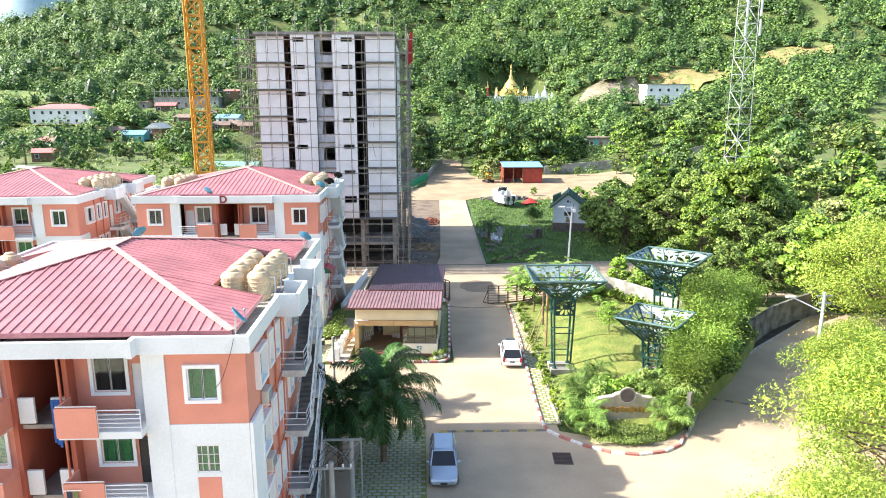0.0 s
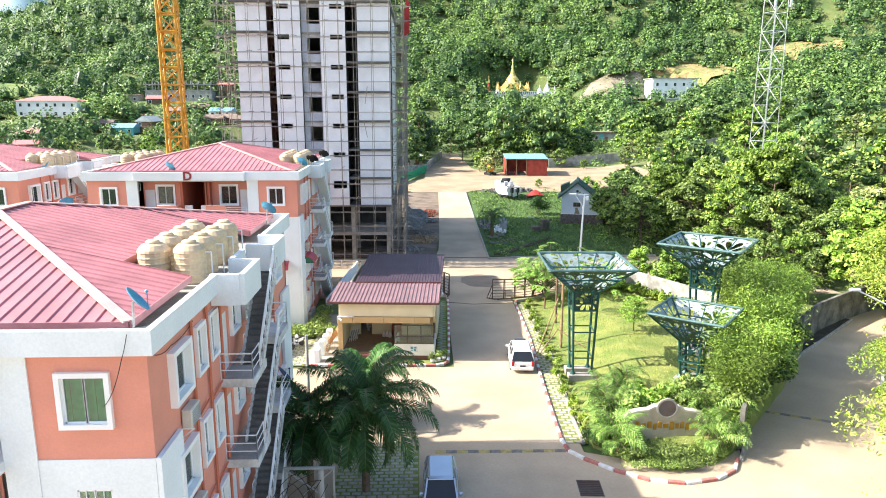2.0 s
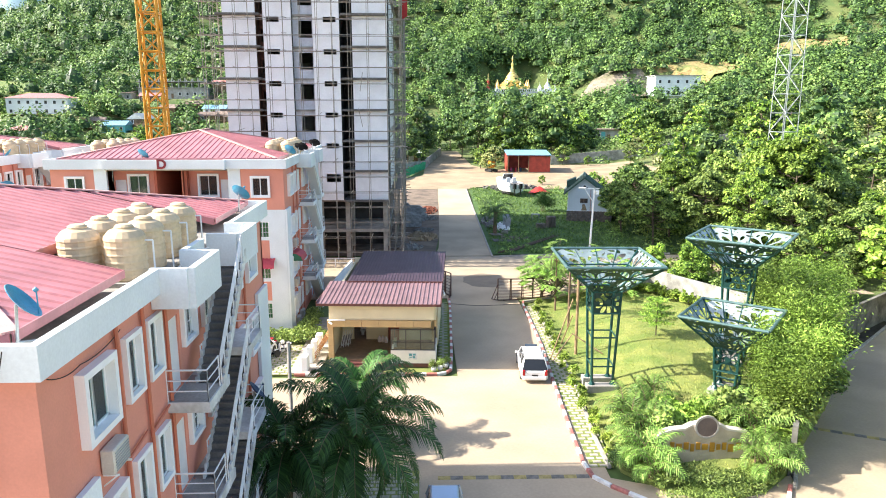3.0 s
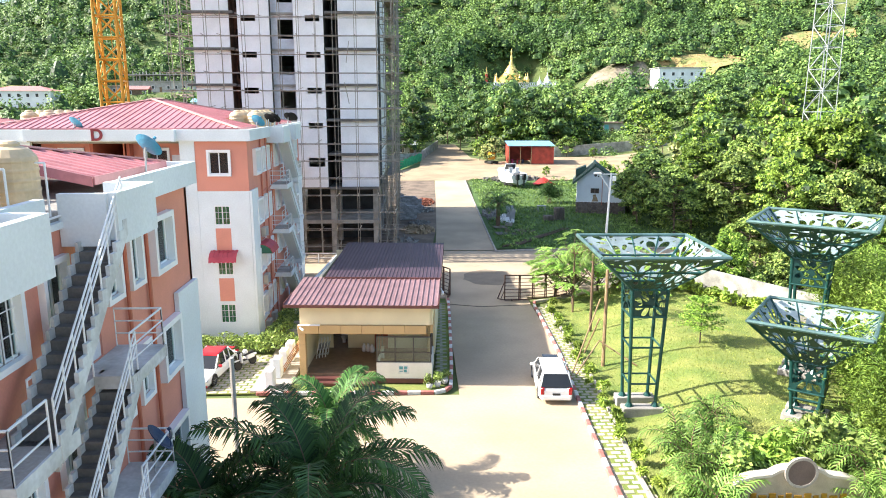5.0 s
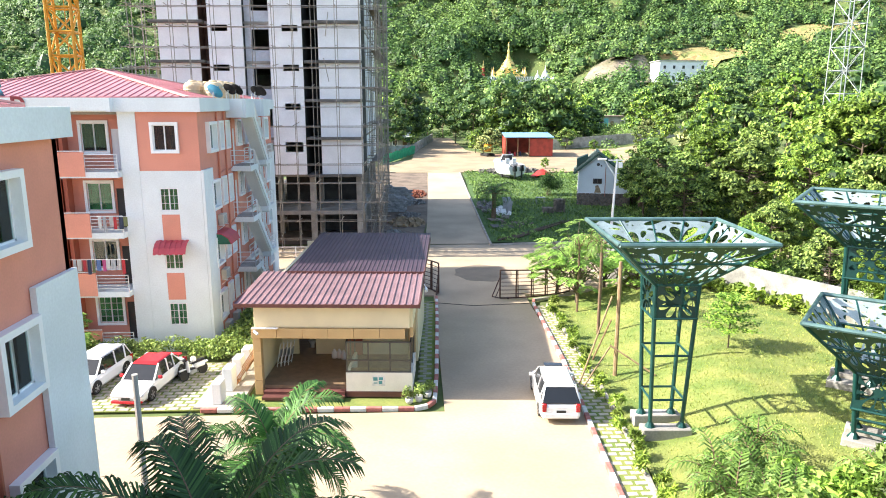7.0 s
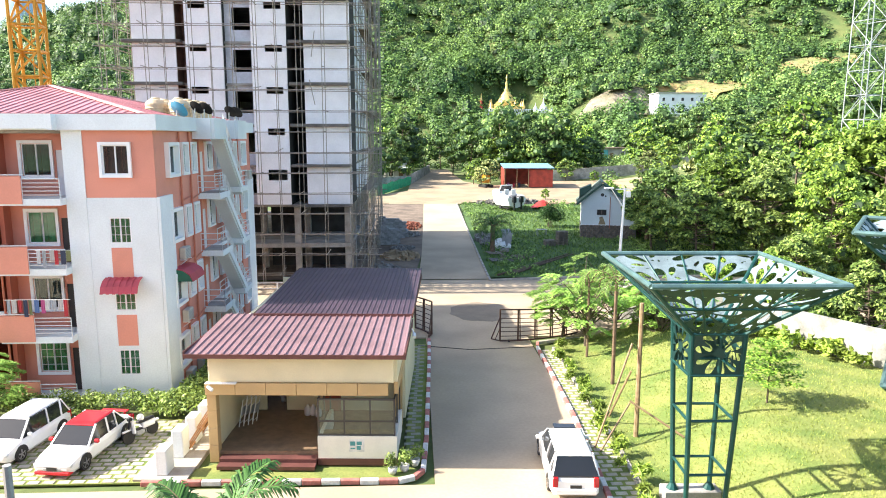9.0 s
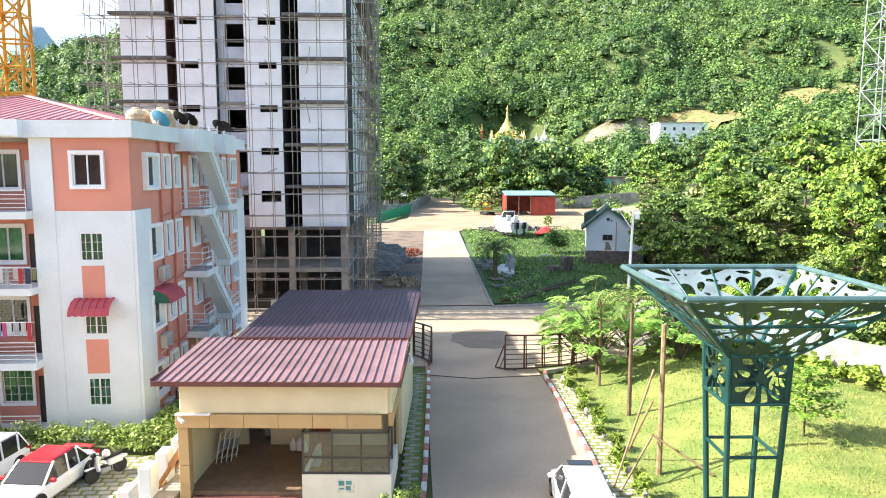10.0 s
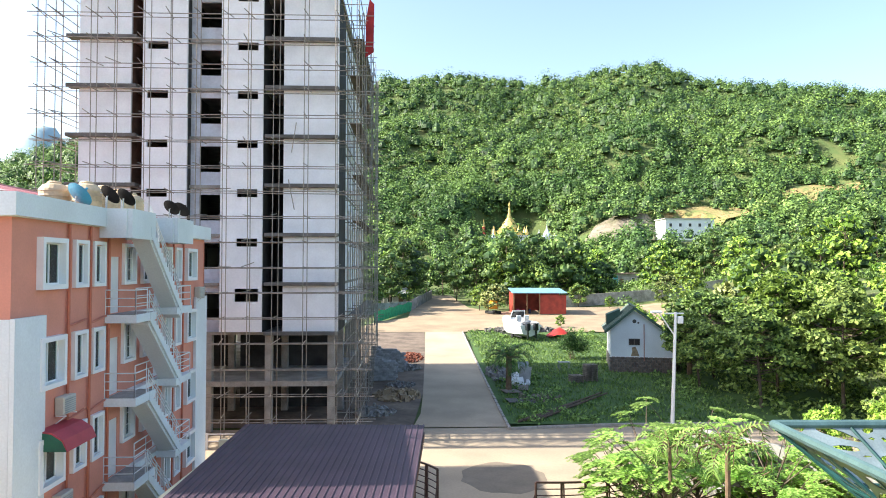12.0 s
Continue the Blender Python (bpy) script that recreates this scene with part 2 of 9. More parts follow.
# levelled ground under the hillside buildings: x, y, radius, height
PADS = [(50, 352, 20, 16.5), (106, 303, 18, 20.5), (-146, 295, 17, 13.5), (-106, 330, 18, 20.2), (-110, 282, 10, 7.6), (-76, 287, 11, 11.1), (-130, 250, 10, 6.0), (-122, 230, 8, 4.1), (-113, 432, 12, 55.0), (67, 258, 12, 5.4)]


def rise(x, y):
    """Height of the land: level by the houses, a gentle slope past the cross road, then the hills."""
    z = 0.037 * max(0.0, min(y, 175) - 93) + 0.012 * max(0.0, min(y, 240) - 175)
    right = smooth(30, 75, x - 0.06 * y) 
    z += 6 * right * smooth(60, 130, y)
    d, az = math.hypot(x - 1, y - 45), math.degrees(math.atan2(x - 1, y - 45))
    foot, top = 235.0, 570.0
    if y > 45 and d > foot:
        k = min(max((az + 60) / 120, 0), 0.9999) * (len(CREST) - 1)
        c = CREST[int(k)] + (CREST[int(k) + 1] - CREST[int(k)]) * (k - int(k))
        t = (d - foot) / (top - foot)
        h = (c * top + 4) * (t ** 1.15 if t < 1 else max(0.2, 1 - 0.6 * (t - 1)))
        z += h + (noise.noise(Vector((x * 0.011, y * 0.011, 3.0))) * 24 + noise.noise(Vector((x * 0.026, y * 0.026, 7.0))) * 11) * min(t * 2, 1) * max(0, 1 - abs(t - 0.45) * 1.6)
    for px, py, r, pz in PADS:
        k = smooth(1.5 * r, r, math.hypot(x - px, y - py))
        z += (pz - z) * k
    return z


def land_sheet():
    rows = [-400, -200, -100, -50, 0, 30, 60, 80, 95, 110, 125, 140, 160, 180, 200, 220, 240] + list(range(250, 364, 6)) + list(range(364, 900, 12)) + [960, 1100, 1500, 2200, 3500]
    cols = [-3500, -2000, -1200, -900] + list(range(-760, -200, 18)) + list(range(-200, -120, 8)) + list(range(-120, 220, 8)) + list(range(220, 780, 18)) + [900, 1200, 2000, 3500]
    g = Geo()
    for y in rows:
        for x in cols:
            g.v.append((x, y, rise(x, y) - 0.12))
    n = len(cols)
    g.f = [(j * n + i, j * n + i + 1, (j + 1) * n + i + 1, (j + 1) * n + i) for j in range(len(rows) - 1) for i in range(n - 1)]
    return g


tagged(part("ground", land_sheet(), WILDBASE, smooth=True), "green undergrowth ground rising to wooded hills", "ground", kind="structure")


def sheet(name, pts, z, mat, label, cat, kind="structure", thick=0.1):
    """A flat piece of ground with real thickness from an outline."""
    g = Geo().prism(pts, "z", z - thick, z)
    return tagged(part(name, g, mat), label, cat, kind=kind)


def slope_strip(g, left, right, dz=0.0):
    """A strip of ground between two lists of (x, y), following the land."""
    v = []
    for a, b in zip(left, right):
        v += [(a[0], a[1], rise(*a) + dz), (b[0], b[1], rise(*b) + dz)]
    return g.add(v, [(2 * i, 2 * i + 1, 2 * i + 3, 2 * i + 2) for i in range(len(left) - 1)])


sheet("forecourt_road", [(-60, -60), (60, -60), (60, 44), (18, 44), (12.5, 42.5), (8.9, 44), (8.9, 76), (2.4, 76), (2.3, 57.0), (-60, 57.2)], 0.0, ASPH, "pale sandy concrete road and forecourt", "road")
sheet("side_road", [(17.5, 43.4), (33, 43.4), (38, 50), (46, 56), (60, 60), (60, 75.9), (52.4, 75.9), (37.6, 68.9), (30.0, 59.4), (25.4, 54.7), (22.2, 50.6)], -0.002, ASPH, "pale concrete side road beside the dark wall", "road")
sheet("cross_road", [(-70, 76), (60, 76), (60, 94), (-70, 94)], -0.004, ASPH, "pale sandy concrete cross road", "road")
far_l = [(1.7, 94), (2.3, 98), (2.6, 105), (2.9, 116), (3.2, 127), (3.4, 138), (3.6, 145.3)]
far_r = [(8.4, 94), (8.45, 98), (8.5, 105), (8.6, 116), (8.7, 127), (8.8, 138), (8.9, 145.3)]
road = Geo()
slope_strip(road, far_l, far_r, 0.02)
tagged(part("road", road, ASPH), "grey sandy concrete road between tower and gardens", "road", kind="structure")
# ---- apartment blocks ----
def window_unit(parent, axis, face, u0, u1, z0, z1, fill, proud=0.0, out=1, border=0.14, grille=False, name="window"):
    """A sliding window: proud surround, two sashes, glass, and behind it curtains or a panel painted dark as the unlit
    room.
    """
    def bx(g, a, b, p, q, r, s):
        if axis == "y":
            g.box(p, a, r, q, b, s)
        else:
            g.box(a, p, r, b, q, s)
    w = Geo()
    o = face + out * proud
    i = face - out * 0.12
    if proud:
        for p, q, r, s in ((u0, u0 + border, z0, z1), (u1 - border, u1, z0, z1), (u0 + border, u1 - border, z0, z0 + border), (u0 + border, u1 - border, z1 - border, z1)):
            bx(w, o, i, p, q, r, s)
        a0, a1, b0, b1 = u0 + border, u1 - border, z0 + border, z1 - border
    else:
        a0, a1, b0, b1 = u0, u1, z0, z1
    win = part(name, w, FRAME, parent) if proud else part(name, Geo().box(*((a0, i, b0, a1, i - out * 0.05, b0 + 0.05) if axis == "y" else (i, a0, b0, i - out * 0.05, a1, b0 + 0.05))), FRAME, parent)
    mid = (a0 + a1) / 2
    sash = Geo()
    for p, q in ((a0, mid + 0.02), (mid - 0.02, a1)):
        for c in ((p, p + 0.05, b0, b1), (q - 0.05, q, b0, b1), (p, q, b0, b0 + 0.05), (p, q, b1 - 0.05, b1)):
            bx(sash, face - out * 0.02, face - out * 0.07, *c)
    if grille:
        k = max(3, int((b1 - b0) / 0.36))
        for j in range(1, k):
            bx(sash, face + out * 0.01, face - out * 0.01, a0, a1, b0 + (b1 - b0) * j / k - 0.008, b0 + (b1 - b0) * j / k + 0.008)
        for j in range(1, 4):
            u = a0 + (a1 - a0) * j / 4
            bx(sash, face + out * 0.01, face - out * 0.01, u - 0.008, u + 0.008, b0, b1)
    part("sash", sash, FRAME, win)
    pane = Geo()
    bx(pane, face - out * 0.045, face - out * 0.05, a0 + 0.03, a1 - 0.03, b0 + 0.03, b1 - 0.03)
    p = part("pane", pane, GLASS, win)
    p.visible_shadow = False
    blind = Geo()
    n = max(2, int((a1 - a0) / 0.16))
    for j in range(n):
        ua, ub = a0 + (a1 - a0) * j / n, a0 + (a1 - a0) * (j + 1) / n
        d = 0.03 * (j % 2)
        bx(blind, face - out * (0.12 + d), face - out * (0.14 + d), ua, ub, b0, b1)
    part("window_backing", blind, fill, win)
    return win


def rail_run(g, pts, h=0.95, bars=4, r=0.022):
    """A railing through points: posts and level bars."""
    for a, b in zip(pts[:-1], pts[1:]):
        a, b = Vector(a), Vector(b)
        n = max(1, int((b - a).length / 1.1))
        for i in range(n + 1):
            p = a.lerp(b, i / n)
            g.tube(p, p + Vector((0, 0, h)), r, n=6)
        for k in range(bars):
            z = Vector((0, 0, h * (k + 1) / bars))
            g.tube(a + z, b + z, r * (1.2 if k == bars - 1 else 0.9), n=6)


HX, DEP = 8.45, 19.0                            # half width and depth of a block
LEV = [-0.38, 2.82, 6.02, 9.22]                  # floors
TOP0, TOP1 = 12.58, 13.28                       # parapet
BAND = 9.52                                     # foot of the salmon top storey panel


def corrugated(g, p00, p10, p11, p01, pitch=0.42, h=0.045, t=0.02):
    """A ribbed roof sheet on four corners: ribs run from edge p00-p10 up to p01-p11."""
    p00, p10, p11, p01 = (Vector(p) for p in (p00, p10, p11, p01))
    nrm = (p10 - p00).cross(p01 - p00).normalized()
    if nrm.z < 0:
        nrm = -nrm
    n = max(1, int(max((p10 - p00).length, (p11 - p01).length) / pitch))
    v, f = [], []
    prof = ((0.0, 0), (0.70, 0), (0.78, 1), (0.92, 1))
    for i in range(n):
        for s, up in prof:
            u = (i + s) / n
            v += [p00.lerp(p10, u) + nrm * h * up, p01.lerp(p11, u) + nrm * h * up]
    v += [p10, p11]
    m = len(v) // 2
    f = [(2 * i, 2 * i + 2, 2 * i + 3, 2 * i + 1) for i in range(m - 1)]
    g.add(v, f)
    g.add([p - nrm * t for p in (p00, p10, p11, p01)], [(0, 1, 2, 3)])
    return g


def roof_parts(b, ez):
    """Hip roof of ribbed sheets with a tank terrace cut into each long side."""
    rise_, e, ex, fy, by, ry = 1.78, ez, HX - 0.5, 0.30, DEP - 0.30, 8.1
    rz = e + rise_
    zx = lambda x: rz - rise_ * abs(x) / ex
    zy = lambda y: e + rise_ * (y - fy) / (ry)
    apexf, apexb = (0, fy + ry, rz), (0, by - ry, rz)
    g = Geo()
    # front and back hips, drawn as narrow sloping strips so that the ribs run down the slope
    for s in (1, -1):
        y0 = fy if s == 1 else by
        n = int(2 * ex / 0.42)
        v, f = [], []
        for i in range(n):
            for q, up in ((0, 0), (0.7, 0), (0.78, 1), (0.92, 1)):
                x = -ex + 2 * ex * (i + q) / n
                top = ry * (1 - abs(x) / ex)
                v += [(x, y0, e + 0.045 * up), (x, y0 + s * top, e + rise_ * top / ry + 0.045 * up)]
        v += [(ex, y0, e), (ex, y0, e)]
        g.add(v, [(2 * i, 2 * i + 2, 2 * i + 3, 2 * i + 1) for i in range(len(v) // 2 - 1)])
    # long sides with the cut for the tanks
    c0, c1, cx = 5.35, DEP - 5.35, ex - 2.25
    for s in (1, -1):
        n = int((by - fy) / 0.42)
        v, runs = [], []
        for i in range(n):
            for q, up in ((0, 0), (0.7, 0), (0.78, 1), (0.92, 1)):
                y = fy + (by - fy) * (i + q) / n
                xin = 0.0
                if y < fy + ry:
                    xin = ex * (1 - (y - fy) / ry)
                if y > by - ry:
                    xin = ex * (1 - (by - y) / ry)
                xout = cx if c0 < y < c1 else ex
                xout = max(xout, xin)
                v += [(s * xin, y, zx(xin) + 0.045 * up), (s * xout, y, zx(xout) + 0.045 * up)]
        f = []
        for i in range(len(v) // 2 - 1):
            if abs(abs(v[2 * i + 1][0]) - abs(v[2 * i + 3][0])) < 0.8:
                f.append((2 * i, 2 * i + 2, 2 * i + 3, 2 * i + 1))
        g.add(v, f)
    part("roof", g, ROOFRED, b, "red ribbed metal hip roof")
    fas = Geo()
    for s in (1, -1):
        fas.box(s * (ex + 0.02), fy, e - 0.16, s * (ex + 0.06), c0, e + 0.05).box(s * (ex + 0.02), c1, e - 0.16, s * (ex + 0.06), by, e + 0.05)
        for y in (c0, c1):
            fas.prism([(s * cx, zx(cx) - 0.2), (s * ex, e - 0.2), (s * ex, e + 0.05), (s * cx, zx(cx) + 0.06)], "y", y - 0.02, y + 0.02)
        fas.box(s * cx - 0.02, c0, zx(cx) - 0.25, s * cx + 0.02, c1, zx(cx) + 0.03)
    fas.box(-ex, fy - 0.06, e - 0.16, ex, fy - 0.02, e + 0.05).box(-ex, by + 0.02, e - 0.16, ex, by + 0.06, e + 0.05)
    part("fascia", fas, ROOFRED, b)
    hip = Geo()
    for ap, y in ((apexf, fy), (apexb, by)):
        for s in (1, -1):
            hip.bar((s * ex, y, e + 0.05), (ap[0], ap[1], ap[2] + 0.06), 0.30, 0.05)
    hip.bar((0, apexf[1], rz + 0.06), (0, apexb[1], rz + 0.06), 0.3, 0.05)
    part("ridge_cap", hip, HIP, b, "pale red ridge capping")


def stair_side(b, s, flip, tread):
    """The outside stairs along one long side: s = +1 or -1 for the side, flip: flights fall towards the front."""
    ya, yb, yc, yd = (6.3, 8.4, 10.9, 13.0)
    xi, xm, xo = HX, HX + 0.35, HX + 1.2
    for k in (1, 2, 3):
        z = LEV[k]
        slab = Geo().box(s * xi, ya, z - 0.32, s * xo, yb, z).box(s * xi, yb, z - 0.2, s * xm, yd, z).box(s * xm, yc, z - 0.3, s * xo, yd, z)
        lan = part("landing", slab, DIRTY if flip else WHITE, b, "weathered white painted concrete landing" if flip else "white painted concrete landing")
        top = Geo().box(s * (xi + .02), ya + .02, z, s * (xo - .05), yb, z + 0.004)
        part("screed", top, CONC, lan)
        r = Geo()
        rail_run(r, [(s * xi, ya + .05, z), (s * (xo - .05), ya + .05, z), (s * (xo - .05), yb - 0.9, z)], 0.95, 3)
        rail_run(r, [(s * (xo - .05), yc + 0.1, z), (s * (xo - .05), yd - .05, z), (s * xi, yd - .05, z)], 0.95, 3)
        rail_run(r, [(s * (xm), yb, z), (s * (xm), yc, z)], 0.95, 3)
        part("landing_rail", r, RAIL, lan, "white tube railing")
    for k in (1, 2, 3, 4):
        zt = LEV[k] if k < 4 else TOP0 + 0.1
        zb = LEV[k - 1]
        hi, lo = (yb - 0.7, yc + 0.7) if not flip else (yc + 0.4, yb - 0.7)
        n = 17
        st = Geo()
        rise1, run1 = (zt - zb) / n, (lo - hi) / n
        saw = [(hi, zt)]
        for i in range(n):
            saw += [(hi + run1 * (i + 1), zt - rise1 * i), (hi + run1 * (i + 1), zt - rise1 * (i + 1))]
        saw += [(lo, zb - 0.34), (hi, zt - 0.34)]
        for xa, xb in ((xm + .012, xm + .082), (xo - .07, xo + .012)):
            st.prism(saw, "x", s * xa, s * xb)
        st.prism([(hi, zt - 0.50), (hi, zt - 0.25), (lo, zb - 0.25), (lo, zb - 0.50)], "x", s * (xm + .07), s * (xo - .07))
        fl = part("flight", st, DIRTY if flip else WHITE, b, "white stair sides with weathered steps")
        dy = (lo - hi) / n
        sm = Geo().box(s * (xm + .07), 0, -0.21, s * (xo - .07), dy, 0.004).mesh("step", tread)
        for i in range(n):
            part("step", sm, None, fl, at=pose(0, hi + dy * i, zt + (zb - zt) * (i + 1) / n))
        r = Geo()
        for x in (xo - .05,):
            m = 8
            for i in range(m + 1):
                y, z = hi + (lo - hi) * i / m, zt + (zb - zt) * i / m
                r.tube((s * x, y, z), (s * x, y, z + 0.9), 0.02, n=6)
            for h in (0.55, 0.72, 0.9):
                r.tube((s * x, hi, zt + h), (s * x, lo, zb + h), 0.022, n=6)
        part("handrail", r, RAIL, fl, "white tube handrail")


def apartment_block(label, m, flip, awnings=False):
    b = thing("apartment_building", label, "apartment building", m, "salmon and white apartment blocks")
    T = 0.2
    bays = ((-HX, -5.3), (5.3, HX))
    win4 = {3: (10.44, 12.05, True), 2: (7.40, 8.61, False), 1: (4.20, 5.40, False), 0: (1.05, 2.30, False)}
    # front end bays: white wall with openings, salmon panel on the top floor
    for u0, u1 in bays:
        inner = (u0, u1 - 0.0)
        c = (u0 + u1) / 2 + (0.15 if u0 < 0 else -0.15)
        holes = []
        for k, (a, z, big) in win4.items():
            w = 0.58 if big else 0.48
            holes.append((c - w, c + w, a + (0.14 if big else 0), z - (0.14 if big else 0)))
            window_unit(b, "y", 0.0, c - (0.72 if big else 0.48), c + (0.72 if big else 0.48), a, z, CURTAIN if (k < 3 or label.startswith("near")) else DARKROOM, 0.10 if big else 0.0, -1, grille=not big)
        p0, p1 = u0, u1
        part("front_wall", Geo().wall("y", 0, T, u0, u1, -1.5, BAND, holes), WHITE, b, "white rendered wall")
        part("front_panel", Geo().wall("y", 0.03, T, u0, u1, BAND, TOP0, holes), ORANGE, b, "salmon top storey panel")
        for a, z in ((5.60, 7.20), (2.50, 4.00)):
            part("spandrel", Geo().box(c - 0.47, -0.012, a, c + 0.47, 0.0, z), ORANGE, b, "salmon panel between windows")
        if awnings and u0 > 0:
            aw = Geo()
            n = 12
            for i in range(n):
                x0, x1 = c - 0.85 + 1.7 * i / n, c - 0.85 + 1.7 * (i + 1) / n
                prof = [(0.0, 5.80), (-0.35, 5.70), (-0.62, 5.47), (-0.75, 5.15), (-0.72, 5.15), (-0.6, 5.43), (-0.34, 5.65), (0, 5.75)]
                d = 0.03 * (i % 2)
                aw.prism([(y, z + d) for y, z in prof], "x", x0, x1)
            part("awning", aw, AWNRED, b, "red ribbed window awning")
    # white piers beside the end bays
    for s in (1, -1):
        part("pier", Geo().box(s * 4.4, -0.02, -1.5, s * 5.3, T, TOP0), WHITE, b, "white rendered pier")
        # side wrap of white
        part("corner_wrap", Geo().box(s * (HX + 0.02), -0.02, -1.5, s * (HX + 0.16), 1.75, BAND + 0.02), WHITE, b, "white rendered corner wrap")
        part("corner_wrap", Geo().box(s * (HX + 0.02), DEP - 1.9, -1.5, s * (HX + 0.16), DEP + 0.02, BAND - 0.1), WHITE, b, "white rendered corner wrap")
    # balcony bays, set back behind a balcony on each floor
    for s in (1, -1):
        bw = Geo()
        holes = []
        for k in range(4):
            z = LEV[k]
            holes += [(1.95, 3.25, z + 1.25, z + 2.75), (3.5, 4.3, z + 0.02, z + 2.45)]
        holes = [(min(s * a, s * c), max(s * a, s * c), e, f) for a, c, e, f in holes]
        bw.wall("y", 1.2, 1.4, *sorted((s * 1.2, s * 4.4)), -1.5, TOP0, holes)
        part("balcony_wall", bw, ORANGE, b, "salmon wall behind balcony")
        for k in range(4):
            z = LEV[k]
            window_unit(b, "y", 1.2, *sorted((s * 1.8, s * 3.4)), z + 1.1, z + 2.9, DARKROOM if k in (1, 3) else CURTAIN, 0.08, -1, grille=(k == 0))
            d = Geo().box(s * 3.5, 1.24, z + 0.02, s * 4.3, 1.30, z + 2.45)
            for q in (0.2, 1.35):
                d.box(s * 3.62, 1.225, z + q, s * 4.18, 1.24, z + q + 0.8)
            part("door", d, DOORW if k == 3 else DOORDARK, b, "white panelled balcony door" if k == 3 else "balcony door painted dark as doorway shade")
            sl = part("balcony", Geo().box(s * 1.2, -0.55, z + 0.0, s * 4.4, 1.2, z + 0.3), WHITE, b, "white concrete balcony slab")
            part("balcony_panel", Geo().box(s * 1.16, -0.6, z + 0.08, s * 2.75, -0.48, z + 1.32).box(s * 1.16, -0.478, z + 0.08, s * 1.26, 0.58, z + 1.32), ORANGE, sl, "salmon solid balcony panel")
            r = Geo()
            rail_run(r, [(s * 2.75, -0.52, z + 0.3), (s * 4.4, -0.52, z + 0.3)], 0.9, 5, 0.02)
            r.tube((s * 1.2, -0.54, z + 1.38), (s * 2.75, -0.54, z + 1.38), 0.025, n=6)
            part("balcony_rail", r, RAIL, sl, "white tube balcony rail")
        # lintel band above the balcony and the side of the recess
        part("recess_wall", Geo().box(s * 1.0, 0.6, -1.5, s * 1.2, 6.0, TOP0), RECESS, b, "brick red wall of the stair recess")
    for k in range(1, 4):
        for s in (1, -1):
            part("recess_parapet", Geo().box(s * 0.35, 0.75, LEV[k] + 0.1, s * 0.98, 0.87, LEV[k] + 1.2), WHITE, b, "white stair parapet in the recess")
        part("recess_landing", Geo().box(-0.98, 0.9, LEV[k] - 0.2, 0.98, 3.2, LEV[k] - 0.02), CONC, b, "concrete landing in the stair recess")
    part("drain_pipe", Geo().tube((0.9, 0.5, -1), (0.9, 0.5, TOP0), 0.055, n=8), PIPE, b, "salmon painted drain pipe")
    part("recess_wall", Geo().box(-1.2, 6.0, -1.5, 1.2, 6.2, TOP0), RECESS, b, "brick red back wall of the stair recess")
    # long sides
    fr = [(1.4, 3.0, 1), (3.7, 4.7, 0), (5.1, 6.1, 0), (7.8, 9.05, 0), (9.75, 10.85, 0), (12.5, 13.45, 0), (13.95, 14.85, 0), (15.5, 17.1, 1)]
    for s in (1, -1):
        wl = Geo()
        holes = []
        for k in range(4):
            z = LEV[k]
            for a, c, big in fr:
                holes.append((a + 0.12, c - 0.12, z + 1.25, z + 2.65))
            for a in (6.75, 11.35):
                holes.append((a, a + 0.85, z + 0.02, z + 2.25))
        wl.wall("x", s * (HX - T), s * HX, 0.2, DEP, -1.5, TOP0, holes)
        part("side_wall", wl, ORANGE, b, "salmon rendered side wall")
        for k in range(4):
            z = LEV[k]
            for a, c, big in fr:
                window_unit(b, "x", s * HX, a, c, z + 1.12, z + 2.80, CURTAIN if big else SHADEDROOM, 0.22 if big else 0.14, s, border=0.16 if big else 0.13, grille=(a == 7.8))
            for a in (6.75, 11.35):
                part("door", Geo().box(s * (HX - 0.1), a, z + 0.02, s * (HX - 0.05), a + 0.85, z + 2.25), DOORW, b, "white flat entrance door")
        # drain pipes
        for y in (3.32, 4.9, 6.45, 13.7, 15.15):
            pp = Geo().tube((s * (HX + 0.09), y, -1), (s * (HX + 0.09), y, TOP0 - 0.05), 0.055, n=8)
            for k in range(1, 4):
                if y < 7:
                    pp.tube((s * (HX + 0.09), y, LEV[k] - 0.1 - 0.1 * y / 5), (s * (HX + 0.09), y + 1.3, LEV[k] - 0.02), 0.04, n=6)
            part("drain_pipe", pp, PIPE, b, "salmon painted drain pipe")
        stair_side(b, s, flip, DARKCONC if flip else STEPL)
    part("back_wall", Geo().box(-HX, DEP - T, -1.5, HX, DEP, TOP0), ORANGE, b)
    # flat slab, parapet with a bump over the stairs
    part("roof_slab", Geo().box(-HX + .05, 0.2, TOP0 - 0.15, HX - .05, DEP - .2, TOP0 + 0.18), CONC, b, "grey concrete roof slab")
    o, t = 0.28, 0.18
    PL = "white rendered parapet with grey stains"
    pp = lambda *c: part("parapet", Geo().box(*c), WHITE, b, PL)
    for s in (1, -1):
        g0, g1 = (8.2, 10.0) if flip else (9.1, 10.9)
        for y0, y1, xo, zl in ((-o, 5.8, HX + o, TOP0), (5.8, 8.2, HX + 1.2, TOP0 - .42), (g0, g1, HX + .2, TOP0 - .1), (10.9, 13.1, HX + 1.2, TOP0 - .42), (13.1, DEP + o, HX + o, TOP0)):
            pp(s * (xo - t), y0, zl, s * xo, y1, TOP1)
        for y in (5.8, 8.2, 10.9, 13.1):
            pp(s * (HX + .02), y - t / 2, TOP0 - .416, s * (HX + 1.2 - t), y + t / 2, TOP1 - .004)
